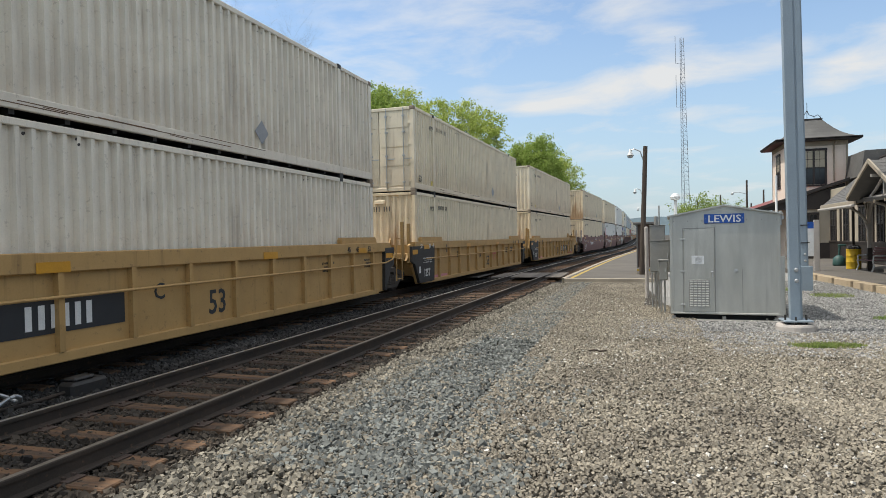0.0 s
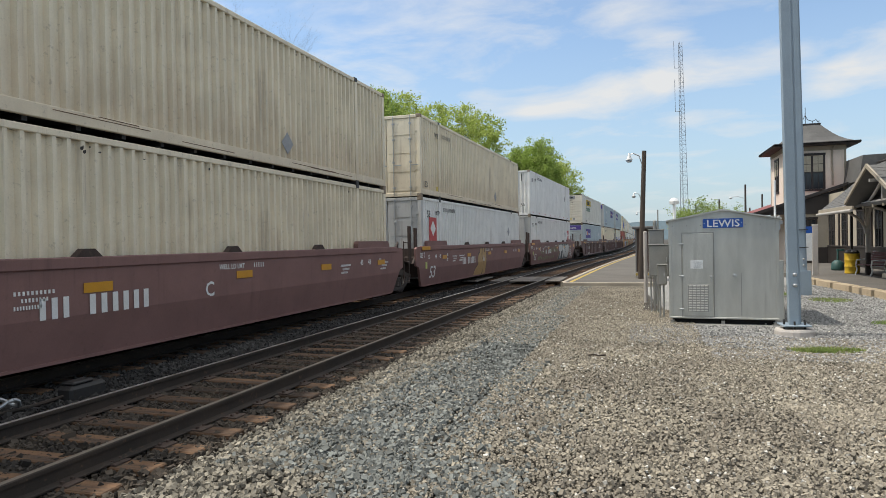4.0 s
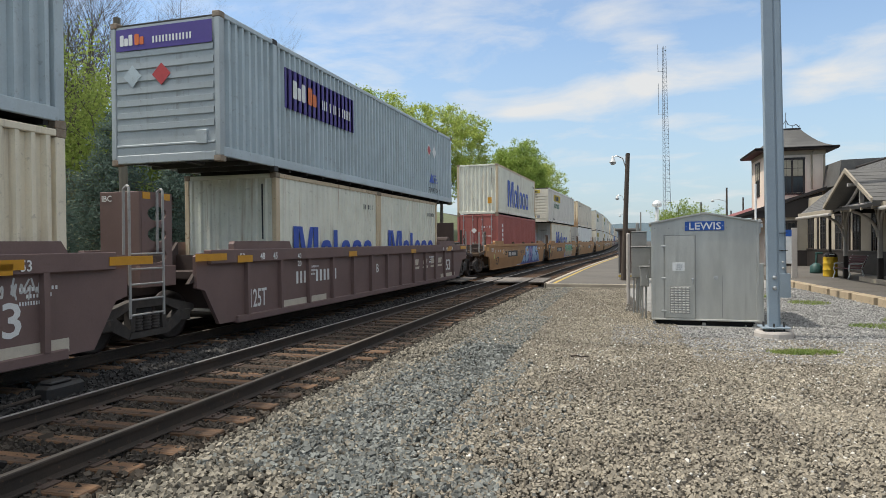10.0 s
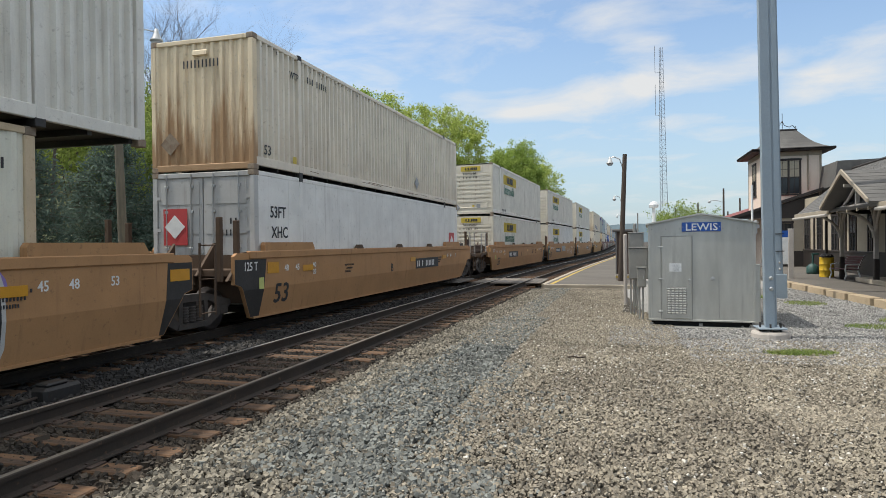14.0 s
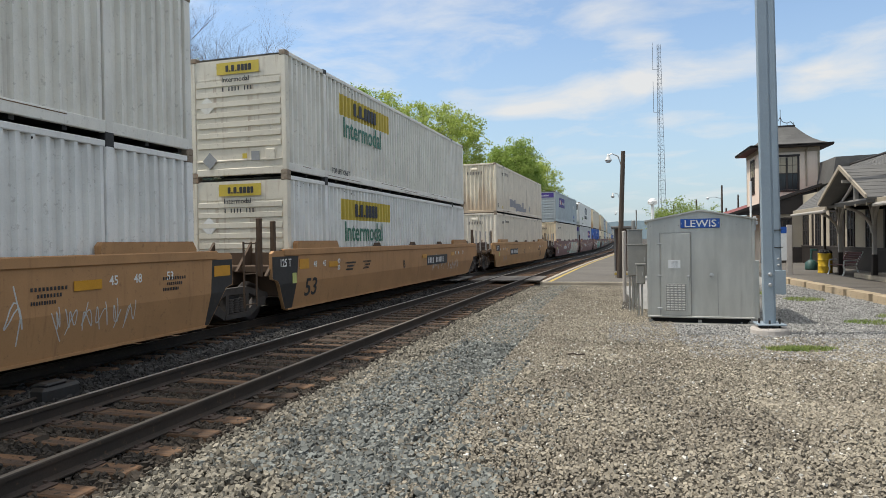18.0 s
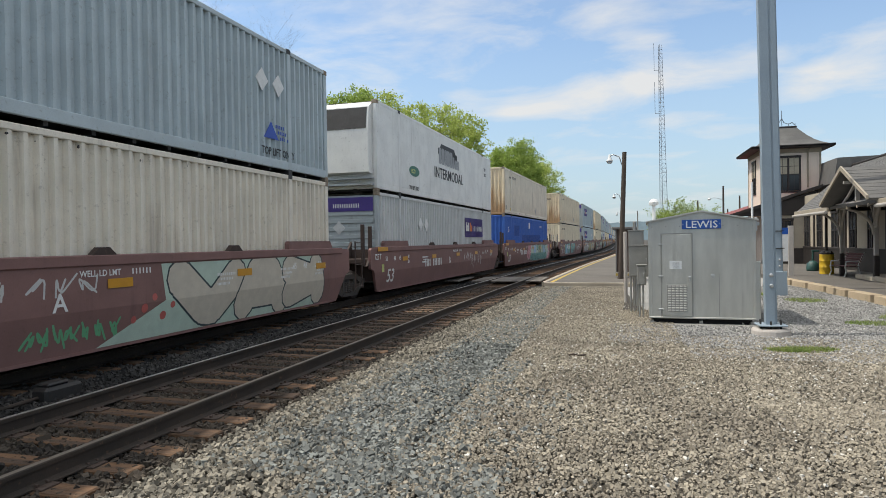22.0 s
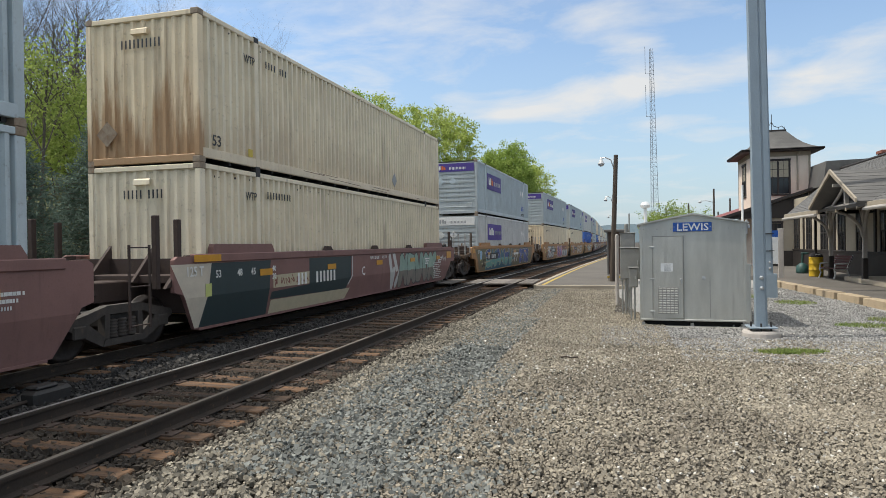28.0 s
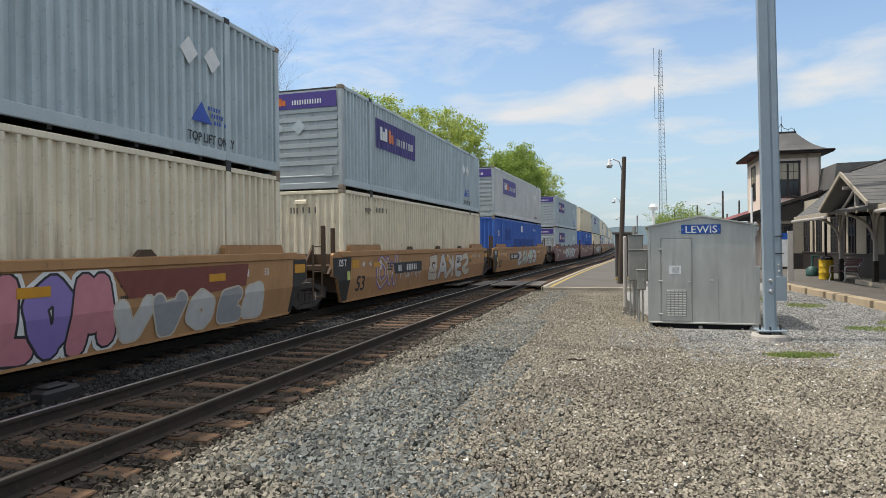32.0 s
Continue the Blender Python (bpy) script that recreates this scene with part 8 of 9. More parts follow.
BARK = stuff("bark_grey", (0.13, 0.11, 0.09), (0.08, 0.068, 0.058), rough=0.95, scale=3.0, fine=20.0, bump=0.8, dist=0.02, stretch=(3, 3, 0.5))


def limbs(rnd, h, spread, levels=3, first=0.3, n0=7, r0=0.16, upright=0.55):
    """Tapered trunk and limbs; returns the mesh and the twig ends."""
    g, tips = Geo(), []

    def grow(p, d, length, r, lev):
        steps = 4
        for k in range(steps):
            q = p + d * (length / steps)
            g.rod(tuple(p), tuple(q), r, 7 if lev == 0 else 5 if lev == 1 else 4, r * 0.80, caps=False)
            p, r = q, r * 0.80
            d = (d + Vector((rnd.uniform(-1, 1), rnd.uniform(-1, 1), rnd.uniform(-0.3, 0.6))) * (0.10 if lev == 0 else 0.22)).normalized()
            if lev < levels and (k >= 1 or lev > 0):
                for _ in range(n0 // 2 if lev == 0 else 2):
                    a = rnd.uniform(0, 6.283)
                    side = Vector((math.cos(a), math.sin(a), rnd.uniform(-0.05, 0.6))).normalized()
                    nd = (d * upright + side * (1 - upright) * 1.6).normalized()
                    grow(p.copy(), nd, length * (spread if lev == 0 else 0.62) * rnd.uniform(0.7, 1.1), r * 0.55, lev + 1)
            if lev >= levels - 1:
                tips.append(p.copy())
        tips.append(p.copy())

    grow(Vector((0, 0, -0.3)), Vector((0, 0, 1)), h, r0, 0)
    return g, tips


def leaves(rnd, tips, per, size, scatter, drop=0.0):
    n = len(tips) * per
    rng = np.random.RandomState(rnd.randrange(10 ** 6))
    c = np.repeat(np.array([tuple(t) for t in tips]), per, 0) + rng.normal(0, scatter, (n, 3)) * np.array([1, 1, 0.8])
    u = rng.normal(size=(n, 3))
    u /= np.linalg.norm(u, axis=1, keepdims=True)
    w = np.cross(u, rng.normal(size=(n, 3)))
    w /= np.linalg.norm(w, axis=1, keepdims=True)
    s = size * rng.uniform(0.6, 1.3, (n, 1))
    v = np.stack([c - u * s, c - w * s * 0.55, c + u * s, c + w * s * 0.55], 1).reshape(-1, 3)
    g = Geo()
    g.v = [tuple(p) for p in v]
    g.f = [(4 * i, 4 * i + 1, 4 * i + 2, 4 * i + 3) for i in range(n)]
    return g


def raw_mesh(name, g, mat):
    me = bpy.data.meshes.new(name)
    me.from_pydata(g.v, [], g.f)
    me.materials.append(mat)
    return me


def tree(name, label, seed, h, spread, leaf_mat, per, size, scatter, levels=3, r0=0.16, upright=0.55, n0=7, cat="tree", group="trees"):
    rnd = random.Random(seed)
    t = thing(name, label, cat, group=group)
    g, tips = limbs(rnd, h, spread, levels, 0.3, n0, r0, upright)
    part("trunk", raw_mesh("trunk", g, BARK), BARK, t)
    if leaf_mat:
        part("crown", raw_mesh("crown", leaves(rnd, tips, per, size, scatter), leaf_mat), leaf_mat, t)
    return t


def spruce(seed, h):
    rnd = random.Random(seed)
    t = thing("spruce_tree", "dense blue-green spruce at the edge of the woods", "tree", group="spruces")
    part("trunk", Geo().rod((0, 0, -0.2), (0, 0, h * 0.97), 0.13, 8, 0.02), BARK, t)
    g, tw = Geo(), Geo()
    rng = np.random.RandomState(seed)
    n_lay = int(h * 4.2)
    cs = []
    for k in range(n_lay):
        f = k / n_lay
        z = 0.3 + f * (h - 0.45)
        r = (1 - f) ** 0.62 * h * 0.40 + 0.08
        m = int(8 + 10 * (1 - f))
        for i in range(m):
            a = rnd.uniform(0, 6.283)
            rr = r * rnd.uniform(0.72, 1.08)
            tip = (rr * math.cos(a), rr * math.sin(a), z - 0.16 * rr)
            tw.rod((0, 0, z), tip, 0.018, 4, 0.006, caps=False)
            q = int(8 + 22 * rr)
            fr = rng.uniform(0.15, 1.0, q) ** 0.7
            base = np.array([(0, 0, z)]) * (1 - fr[:, None]) + np.array([tip]) * fr[:, None]
            cs.append(base + rng.normal(0, 0.10 + 0.035 * rr, (q, 3)))
    c = np.concatenate(cs)
    n = len(c)
    u = rng.normal(size=(n, 3)) + np.array([0, 0, 0.25])
    u[:, :2] += 0.8 * c[:, :2] / (np.linalg.norm(c[:, :2], axis=1, keepdims=True) + 0.05)
    u /= np.linalg.norm(u, axis=1, keepdims=True)
    w = np.cross(u, rng.normal(size=(n, 3)))
    w /= np.linalg.norm(w, axis=1, keepdims=True)
    s = 0.11 * rng.uniform(0.6, 1.3, (n, 1))
    v = np.stack([c - u * s, c - w * s * 0.28, c + u * s, c + w * s * 0.28], 1).reshape(-1, 3)
    g.v = [tuple(p) for p in v]
    g.f = [(4 * i, 4 * i + 1, 4 * i + 2, 4 * i + 3) for i in range(n)]
    part("branch_frame", raw_mesh("branch_frame", tw, BARK), BARK, t)
    part("needles", raw_mesh("needles", g, NEEDLE), NEEDLE, t)
    return t


def slope_z(x):
    return GROUND + 13.0 * min(1.0, max(0.0, (-x - 19) / 50.0))


def stand(proto, spots, seed, lo=0.85, hi=1.15, sink=0.1):
    """Sets the first copy on the first spot and copies it to the rest."""
    rnd = random.Random(seed)
    for i, (x, y) in enumerate(spots):
        k = rnd.uniform(lo, hi)
        m = Matrix.Translation((x, y, slope_z(x - bend(y)) - sink)) @ pose(0, 0, 0, rnd.uniform(-3, 3), rnd.uniform(-3, 3), rnd.uniform(0, 360)) @ Matrix.Diagonal((k, k, k, 1))
        if i == 0:
            proto.matrix_basis = m
            first = m
        else:
            c = copy_thing(proto, m)
            c.matrix_basis = m


# big maples down the line: round crowns of many leaf clumps
def maple(seed, h, wide, leaf_mat):
    rnd = random.Random(seed)
    t = thing("maple_tree", "tall round-crowned maple in bright spring leaf", "tree", group="maples")
    g, tips = limbs(rnd, h * 0.60, 0.40, 3, 0.3, 8, 0.34, 0.52)
    part("trunk", raw_mesh("trunk", g, BARK), BARK, t)
    clumps = []
    while len(clumps) < 430:
        p = Vector((rnd.uniform(-1, 1), rnd.uniform(-1, 1), rnd.uniform(-1, 1)))
        if 0.35 < p.length < 1.0 + 0.10 * noise.noise(p * 2.3 + Vector((seed, 0, 0))):
            lobes = 1.0 + 0.22 * noise.noise(p.normalized() * 1.8 + Vector((0, seed, 0)))
            clumps.append(Vector((p.x * wide * 0.46 * lobes, p.y * wide * 0.46 * lobes, h * (0.60 + 0.36 * p.z * lobes))))
    part("crown", raw_mesh("crown", leaves(rnd, clumps, 56, 0.20, 0.45), leaf_mat), leaf_mat, t)
    return t


stand(maple(5, 22.0, 17.0, LEAF_MAPLE), [(-27.0, 96.0), (-40.0, 101.0), (-19.0, 150.0)], 3, 0.97, 1.0)
stand(maple(8, 20.6, 11.6, LEAF_MID), [(-16.9, 111.0), (-20.5, 130.0), (-37.0, 88.0)], 4, 0.97, 1.0)
# bare and budding trees on the bank
bare = [tree("bare_tree", "tall leafless tree on the wooded bank", 21 + i, 15.0 + 2 * i, 0.42, None, 0, 0, 0, 3, 0.17, 0.66, 6, group="bare trees") for i in range(2)]
rs = random.Random(8)


def bare_wood(proto, spots, seed):
    """Leafless trees whose tops fall away down the line, as the bank does."""
    rnd = random.Random(seed)
    tall = max(v.co.z for v in proto.children[0].data.vertices)
    placed = False
    for x, y in spots:
        away = math.degrees(math.atan2(-x, y))
        if away < 30:
            continue
        rise = radians(12.6 + 0.40 * (away - 23)) * rnd.uniform(0.80, 1.0)
        k = (math.hypot(x, y) * math.tan(rise) + 1.7 - slope_z(x - bend(y))) / tall
        k = min(1.5, max(0.4, 1.30 * k))
        m = Matrix.Translation((x, y, slope_z(x - bend(y)) - 0.1)) @ pose(0, 0, 0, rnd.uniform(-3, 3), rnd.uniform(-3, 3), rnd.uniform(0, 360)) @ Matrix.Diagonal((k, k, k, 1))
        if placed:
            copy_thing(proto, m).matrix_basis = m
        else:
            proto.matrix_basis = m
            placed = True


bare_wood(bare[0], [(-27 - 2.4 * (i % 8) - rs.uniform(0, 3), 5 + 2.7 * i + rs.uniform(-2, 2)) for i in range(30)], 5)
bare_wood(bare[1], [(-32 - 3.0 * (i % 6) - rs.uniform(0, 3), 7 + 3.1 * i + rs.uniform(-2, 2)) for i in range(24)], 6)
# green understorey
shrub = [tree("young_tree", "young tree in fresh yellow-green leaf on the bank", 31 + i, 5.2 + i, 0.55, LEAF_SPRING, 8, 0.11, 0.38, 2, 0.07, 0.5, 8, group="young trees") for i in range(3)]
for j in range(3):
    stand(shrub[j], [(-25.5 - 3.6 * ((i + j) % 6) - rs.uniform(0, 2.4), 5 + 2.3 * i + rs.uniform(-1.5, 1.5)) for i in range(34)], 40 + j, 0.6, 1.15)
# spruces along the foot of the bank
sp = spruce(3, 7.4)
stand(sp, [(-22.2, 24.0), (-22.5, 19.0), (-21.5, 14.5), (-22.8, 10.0), (-23.5, 31.0), (-23.4, 47.0)], 7, 0.95, 1.08)
sp2 = spruce(4, 5.8)
stand(sp2, [(-20.6, 26.0), (-21.0, 39.0), (-20.4, 33.5), (-21.2, 44.0), (-20.9, 50.0), (-21.4, 56), (-21, 63)], 8, 0.92, 1.12)
# shrub beyond the yard
stand(tree("young_tree", "bushy tree in fresh leaf beyond the station yard", 55, 5.0, 0.7, LEAF_SPRING, 10, 0.13, 0.35, 2, 0.08, 0.4, 8, group="young trees"), [(10.9, 112), (13.4, 116), (8.6, 118)], 9, 0.9, 1.1)

# far wooded ridge, its base colour tinted blue to paint the haze
HILL = stuff("far_hill", (0.12, 0.17, 0.20), (0.10, 0.14, 0.16), rough=1.0, scale=0.01, fine=0.12, bump=0.0)
g = Geo()
n = 90
for i in range(n + 1):
    x = -900 + 2000 * i / n
    z = 40 + 12 * noise.noise(Vector((x * 0.003, 0.3, 0))) + 4 * noise.noise(Vector((x * 0.02, 1.3, 0))) + 0.012 * max(0, x)
    g.v += [(x, 1500, -2), (x, 1560, z), (x, 1700, -2)]
g.f = [q for i in range(n) for q in ((3 * i, 3 * i + 3, 3 * i + 4, 3 * i + 1), (3 * i + 1, 3 * i + 4, 3 * i + 5, 3 * i + 2))]
solo("far_ridge", g, HILL, "hazy blue wooded ridge on the horizon", "hill", kind="structure")

# tufts of grass in the gravel
def grass(name, spots, n, seed):
    rng = np.random.RandomState(seed)
    g = Geo()
    for x0, y0, rx, ry in spots:
        for _ in range(n):
            a, r = rng.uniform(0, 6.283), math.sqrt(rng.uniform(0, 1))
            x, y = x0 + rx * r * math.cos(a), y0 + ry * r * math.sin(a)
            h, t, b = rng.uniform(0.03, 0.085), rng.uniform(0, 6.283), rng.uniform(0.01, 0.05)
            dx, dy = 0.006 * math.cos(t), 0.006 * math.sin(t)
            k = len(g.v)
            g.v += [(x - dx, y - dy, GROUND), (x + dx, y + dy, GROUND), (x + b * math.sin(t), y + b * math.cos(t), GROUND + h)]
            g.f.append((k, k + 1, k + 2))
    me = raw_mesh(name, g, grass_mat)
    tagged(new(name, me), "thin tufts of green grass in the gravel", "grass", kind="stuff")


grass("grass", [(2.75, 11.55, 0.5, 0.20), (3.0, 11.7, 0.42, 0.16), (2.6, 11.45, 0.3, 0.12), (5.2, 20.8, 0.55, 0.6), (4.3, 23.0, 0.3, 0.8), (5.2, 15.4, 0.6, 0.35), (5.9, 14.6, 0.7, 0.3), (6.1, 16.5, 0.5, 0.5)], 1500, 3)

# ---- the train as it is made up: place of each load along the train, what it carries, its car ----
LOADS = (0.99, 20.59, 40.47, 64.10, 83.40, 102.92, 126.43, 145.85, 165.58, 189.25, 208.90, 228.25, 251.69, 271.30, 290.85,
         314.11, 337.60, 357.20, 376.90, 400.17, 419.75, 439.60, 462.84, 486.24, 505.75, 525.30, 548.8, 568.4, 588.0, 611.5, 631.1, 650.7,
         674.2, 693.8, 713.4, 736.9, 756.5, 776.1)
NEAR_ENDS = (0, 3, 6, 9, 12, 15, 16, 19, 22, 23, 26, 29, 32, 35)
FAR_ENDS = (2, 5, 8, 11, 14, 15, 18, 21, 22, 25, 28, 31, 34, 37)
STYLES = ("yellow",) * 3 + ("maroon",) * 3 + ("dark",) * 3 + ("brown",) * 6 + ("tan",) + ("maroon",) * 3 + ("maroon", "maroon", "sprayed") + ("brown",) * 4 + ("maroon",) * 3 + ("brown",) * 3 + ("maroon",) * 3 + ("brown",) * 3
CAR_WORDS = {
    "yellow": "weathered yellow ribbed well car under two containers", "maroon": "dark maroon smooth-sided well car under two containers",
    "dark": "dark brown ribbed well car with white stencils", "brown": "orange-brown smooth-sided well car, dusty and marked",
    "tan": "faded tan single well car with a black number panel", "sprayed": "dark maroon well car with sprayed lettering"}


def s_at(t):
    """How far the train has gone at t."""
    return 15.561 * t - 0.27574 * t * t / 32 + 0.00466 * t ** 3 / 1024


def on_line(y, span, z):
    """The pose on the far track of a thing whose near end is at y and far end at y + span."""
    a = Vector((TRAIN_X + bend(y), y, 0))
    b = Vector((TRAIN_X + bend(y + span), y + span, 0))
    d = b - a
    return Matrix.Translation((a.x, a.y, z)) @ pose(0, 0, 0, 0, 0, -math.degrees(math.atan2(d.x, d.y)))


MOVERS = []   # thing, place along the train, length, height
BASE, TIER = 0.412, 2.9

def loads_of(i):
    """Upper and lower box of slot i, and how the lower ones are set along the well."""
    cream, yellow, par = box_cream, box_panel, box_parcel
    table = {
        0: (lambda: cream(pale=True, seed=31), lambda: cream(pale=True, seed=32)),
        1: (lambda: cream(doors=True, seed=33), lambda: cream(rusty=True, seed=34)),
        2: (lambda: cream(seed=35), lambda: cream(rusty=True, seed=36)),
        3: (lambda: cream(rusty=True, seed=37), lambda: cream(rusty=True, seed=38)),
        4: (lambda: cream(doors=True, seed=39), lambda: box_white(True, red_near=True)),
        5: (lambda: box_white(False, flat=True), lambda: box_white(True, red_far=True)),
        6: (lambda: yellow(end_style=2), lambda: par()),
        7: (lambda: par(panel_at=10.3, doors=True), lambda: cream(seed=40)),
        8: (lambda: par(red_tag=True), None),
        9: (None, None),
        10: (lambda: yellow(), None),
        11: (lambda: cream(rusty=True, pale=True, seed=41), box_white_reefer),
        12: (lambda: yellow(), lambda: yellow()),
        13: (lambda: yellow(), lambda: yellow(whiter=True)),
        14: (lambda: yellow(), lambda: yellow(whiter=True)),
        15: (lambda: cream(rusty=True, pale=True, erased=True, seed=42), lambda: cream(seed=43, pale=True)),
        16: (lambda: par(), lambda: cream(rusty=True, pale=True, seed=44)),
        17: (box_reefer, lambda: par(grey=True, panel_at=10.4)),
        18: (lambda: cream(rusty=True, pale=True, seed=45), box_blue),
        19: (lambda: cream(rusty=True, seed=46), lambda: cream(seed=47)),
        20: (lambda: par(), lambda: par()),
        21: (lambda: cream(rusty=True, seed=48), lambda: cream(seed=49)),
        22: (lambda: par(), lambda: par(grey=True, faded=True)),
        23: (lambda: par(), lambda: cream(rusty=True, seed=50)),
        24: (lambda: par(), lambda: cream(seed=51)),
        25: (lambda: par(grey=True), box_blue),
        26: (lambda: par(), lambda: par()),
        27: (lambda: cream(seed=52), box_blue),
        28: (lambda: par(), lambda: cream(seed=53)),
    }
    spare = ((lambda: cream(seed=60), lambda: box_white(True)), (lambda: par(), lambda: cream(seed=61)), (lambda: yellow(), lambda: par(grey=True)))
    return table.get(i, spare[i % 3])


def load_train():
    for i, u in enumerate(LOADS):
        style = STYLES[i]
        car = well_car(style, i in NEAR_ENDS, i in FAR_ENDS, CAR_WORDS[style], 100 + i)
        MOVERS.append((car, u, 16.15, 0.0))
        decorate(i, car)
        up, low = loads_of(i)
        if i == 8:
            for k, y0 in ((0, 2.12), (1, 8.22)):
                MOVERS.append((box_ocean(6.06, False, 0.74, 20 + k), u + y0, 6.06, BASE))
        elif i == 9:
            MOVERS.append((box_red(), u + 1.98, 12.19, BASE))
            MOVERS.append((box_ocean(12.19, False, 2.6, 22), u + 1.98, 12.19, BASE + TIER))
        elif i == 10:
            MOVERS.append((box_ocean(12.19, True, 2.48, 23), u + 1.98, 12.19, BASE))
        if low:
            MOVERS.append((low(), u, 16.15, BASE))
        if up:
            MOVERS.append((up(), u, 16.15, BASE + TIER))


def decorate(i, car):
    """What has been sprayed on the car sides."""
    pt = Paint(car)
    if i == 2:
        pt.coat([[(9.7, 0.60), (10.1, 0.62), (10.1, 0.70), (9.7, 0.68)]], SPRAY_E)
    if i == 4:
        # a beige clenched figure with dark edges
        arm = [[(6.45, 0.24), (7.55, 0.80)], [(7.85, 0.24), (7.85, 0.95)], [(7.2, 0.30), (7.55, 0.85)]]
        tips = [[(7.08, 1.12), (7.15, 1.30)], [(7.36, 1.12), (7.36, 1.32)], [(7.66, 1.10), (7.64, 1.33)], [(7.98, 1.05), (7.96, 1.32)]]
        pt.coat([p for st in arm for p in ribbon(st, 0.62)] + [disc(7.0, 0.88, 0.38, 18)] + [p for st in tips for p in ribbon(st, 0.30)], INK)
        pt.coat([p for st in arm for p in ribbon(st, 0.54)] + [disc(7.0, 0.88, 0.32, 18)] + [p for st in tips for p in ribbon(st, 0.22)], SPRAY_I)
        pt.coat(ribbon([(7.5, 1.1), (7.52, 0.9), (7.62, 0.6), (7.6, 0.24)], 0.03) + ribbon([(7.3, 1.0), (7.42, 0.92)], 0.03), INK)
    if i == 5:
        tag(pt, 1.5, 3.0, 0.30, 0.75, SPRAY_O, 5, 0.035, 4)
        tag(pt, 2.7, 7.6, 0.28, 0.72, SPRAY_O, 6, 0.035, 9)
        tag(pt, 2.6, 4.6, 0.75, 1.10, SPRAY_O, 7, 0.03, 5)
        tag(pt, 6.0, 9.0, 0.72, 1.34, SPRAY_O, 8, 0.04, 7)
        tag(pt, 3.6, 5.6, 1.18, 1.34, SPRAY_G, 9, 0.018, 8)
        pt.coat([[(9.25, 1.40), (9.62, 0.80), (8.95, 0.215), (14.2, 0.215), (14.3, 0.8), (14.2, 1.40)]], SPRAY_I)
        pt.coat([[(9.40, 1.40), (9.80, 0.80), (9.15, 0.215), (14.1, 0.215), (14.2, 0.8), (14.1, 1.40)]], SPRAY_K)
        lettered(pt, "tns", 9.45, 14.1, 0.22, 1.40, (SPRAY_G,), INK, 51, 0.50, gap=1.0, clear=True)
    if i == 7:
        tag(pt, 14.6, 15.6, 1.0, 1.3, SPRAY_G, 7)
    if i == 9:
        tag(pt, 2.2, 6.9, 0.95, 1.30, SPRAY_H, 9, 0.02, 9)
        tag(pt, 7.0, 8.4, 0.85, 1.28, INK, 10, 0.02, 6)
        pt.coat([[(6.4, 0.215), (14.9, 0.215), (14.9, 0.30), (6.4, 0.26)]], SPRAY_B)
        pt.coat([[(7.5, 0.215), (14.7, 0.215), (14.3, 0.62), (13.5, 0.80), (9.2, 0.80), (8.6, 0.62)]], SPRAY_L)
        pt.coat([[(9.0, 0.50), (13.6, 0.50), (13.55, 1.405), (8.95, 1.405), (8.85, 0.9)]], SPRAY_L)
        lettered(pt, "sobo", 8.9, 13.7, 0.26, 1.42, (SPRAY_B, SPRAY_P, SPRAY_B, SPRAY_B), SPRAY_C, 91, 0.36, shine=SPRAY_G, gap=1.05)
        lettered(pt, "a", 8.0, 9.0, 0.24, 0.82, (SPRAY_B,), SPRAY_C, 92, 0.2, shine=SPRAY_G)
        lettered(pt, "v", 13.6, 14.4, 0.24, 0.80, (SPRAY_B,), SPRAY_C, 93, 0.2, shine=SPRAY_G)
    if i == 10:
        tag(pt, 3.4, 6.0, 0.80, 1.05, SPRAY_G, 10, 0.016, 8)
        tag(pt, 6.3, 7.2, 0.62, 1.22, SPRAY_G, 11, 0.02, 5)
        pt.coat([[(7.25, 1.0), (7.9, 1.0), (7.9, 1.12), (7.25, 1.12)], [(7.5, 0.6), (7.62, 0.6), (7.62, 1.05), (7.5, 1.05)]], SPRAY_J)
        cloud(pt, 8.0, 13.6, 0.24, 1.42, SPRAY_P, 101)
        lettered(pt, "sebok", 8.4, 13.3, 0.22, 1.42, (SPRAY_M,), INK, 102, 0.40, fade=SPRAY_N, halo=SPRAY_G, dots=(SPRAY_R, 26), gap=1.06)
    if i in (13, 14):
        tag(pt, 10.5, 12.6, 0.45, 1.25, SPRAY_G, 130 + i, 0.02, 5)
        tag(pt, 12.8, 14.5, 0.40, 0.95, SPRAY_G, 140 + i, 0.016, 6)
        if i == 13:
            pt.coat([[(7.1, 0.84), (9.5, 0.84), (9.5, 1.34), (7.1, 1.34)]], INK_GREY)
    if i == 15:
        tag(pt, 1.0, 2.2, 0.40, 0.9, INK_GREY, 15, 0.02, 4)
    if i == 16:
        tag(pt, 6.6, 8.3, 1.0, 1.34, SPRAY_G, 16, 0.03, 4)
        tag(pt, 7.0, 8.7, 0.30, 0.66, SPRAY_M, 17, 0.035, 7)
        pt.coat([[(8.3, 0.215), (15.2, 0.215), (15.1, 1.405), (9.6, 1.405), (9.7, 0.8)]], SPRAY_D)
        pt.coat([disc(9.0 + 0.22 * k, 0.55 + 0.16 * (k % 3), 0.06 + 0.015 * (k % 2)) for k in range(6)], SPRAY_R)
        lettered(pt, "vak", 9.75, 15.2, 0.18, 1.45, (SPRAY_H,), SPRAY_K, 161, 0.66, gap=1.08)
    if i == 17:
        tag(pt, 9.7, 11.1, 0.82, 1.24, SPRAY_G, 18, 0.03, 4)
        tag(pt, 11.0, 13.2, 0.35, 1.36, SPRAY_G, 19, 0.022, 4)
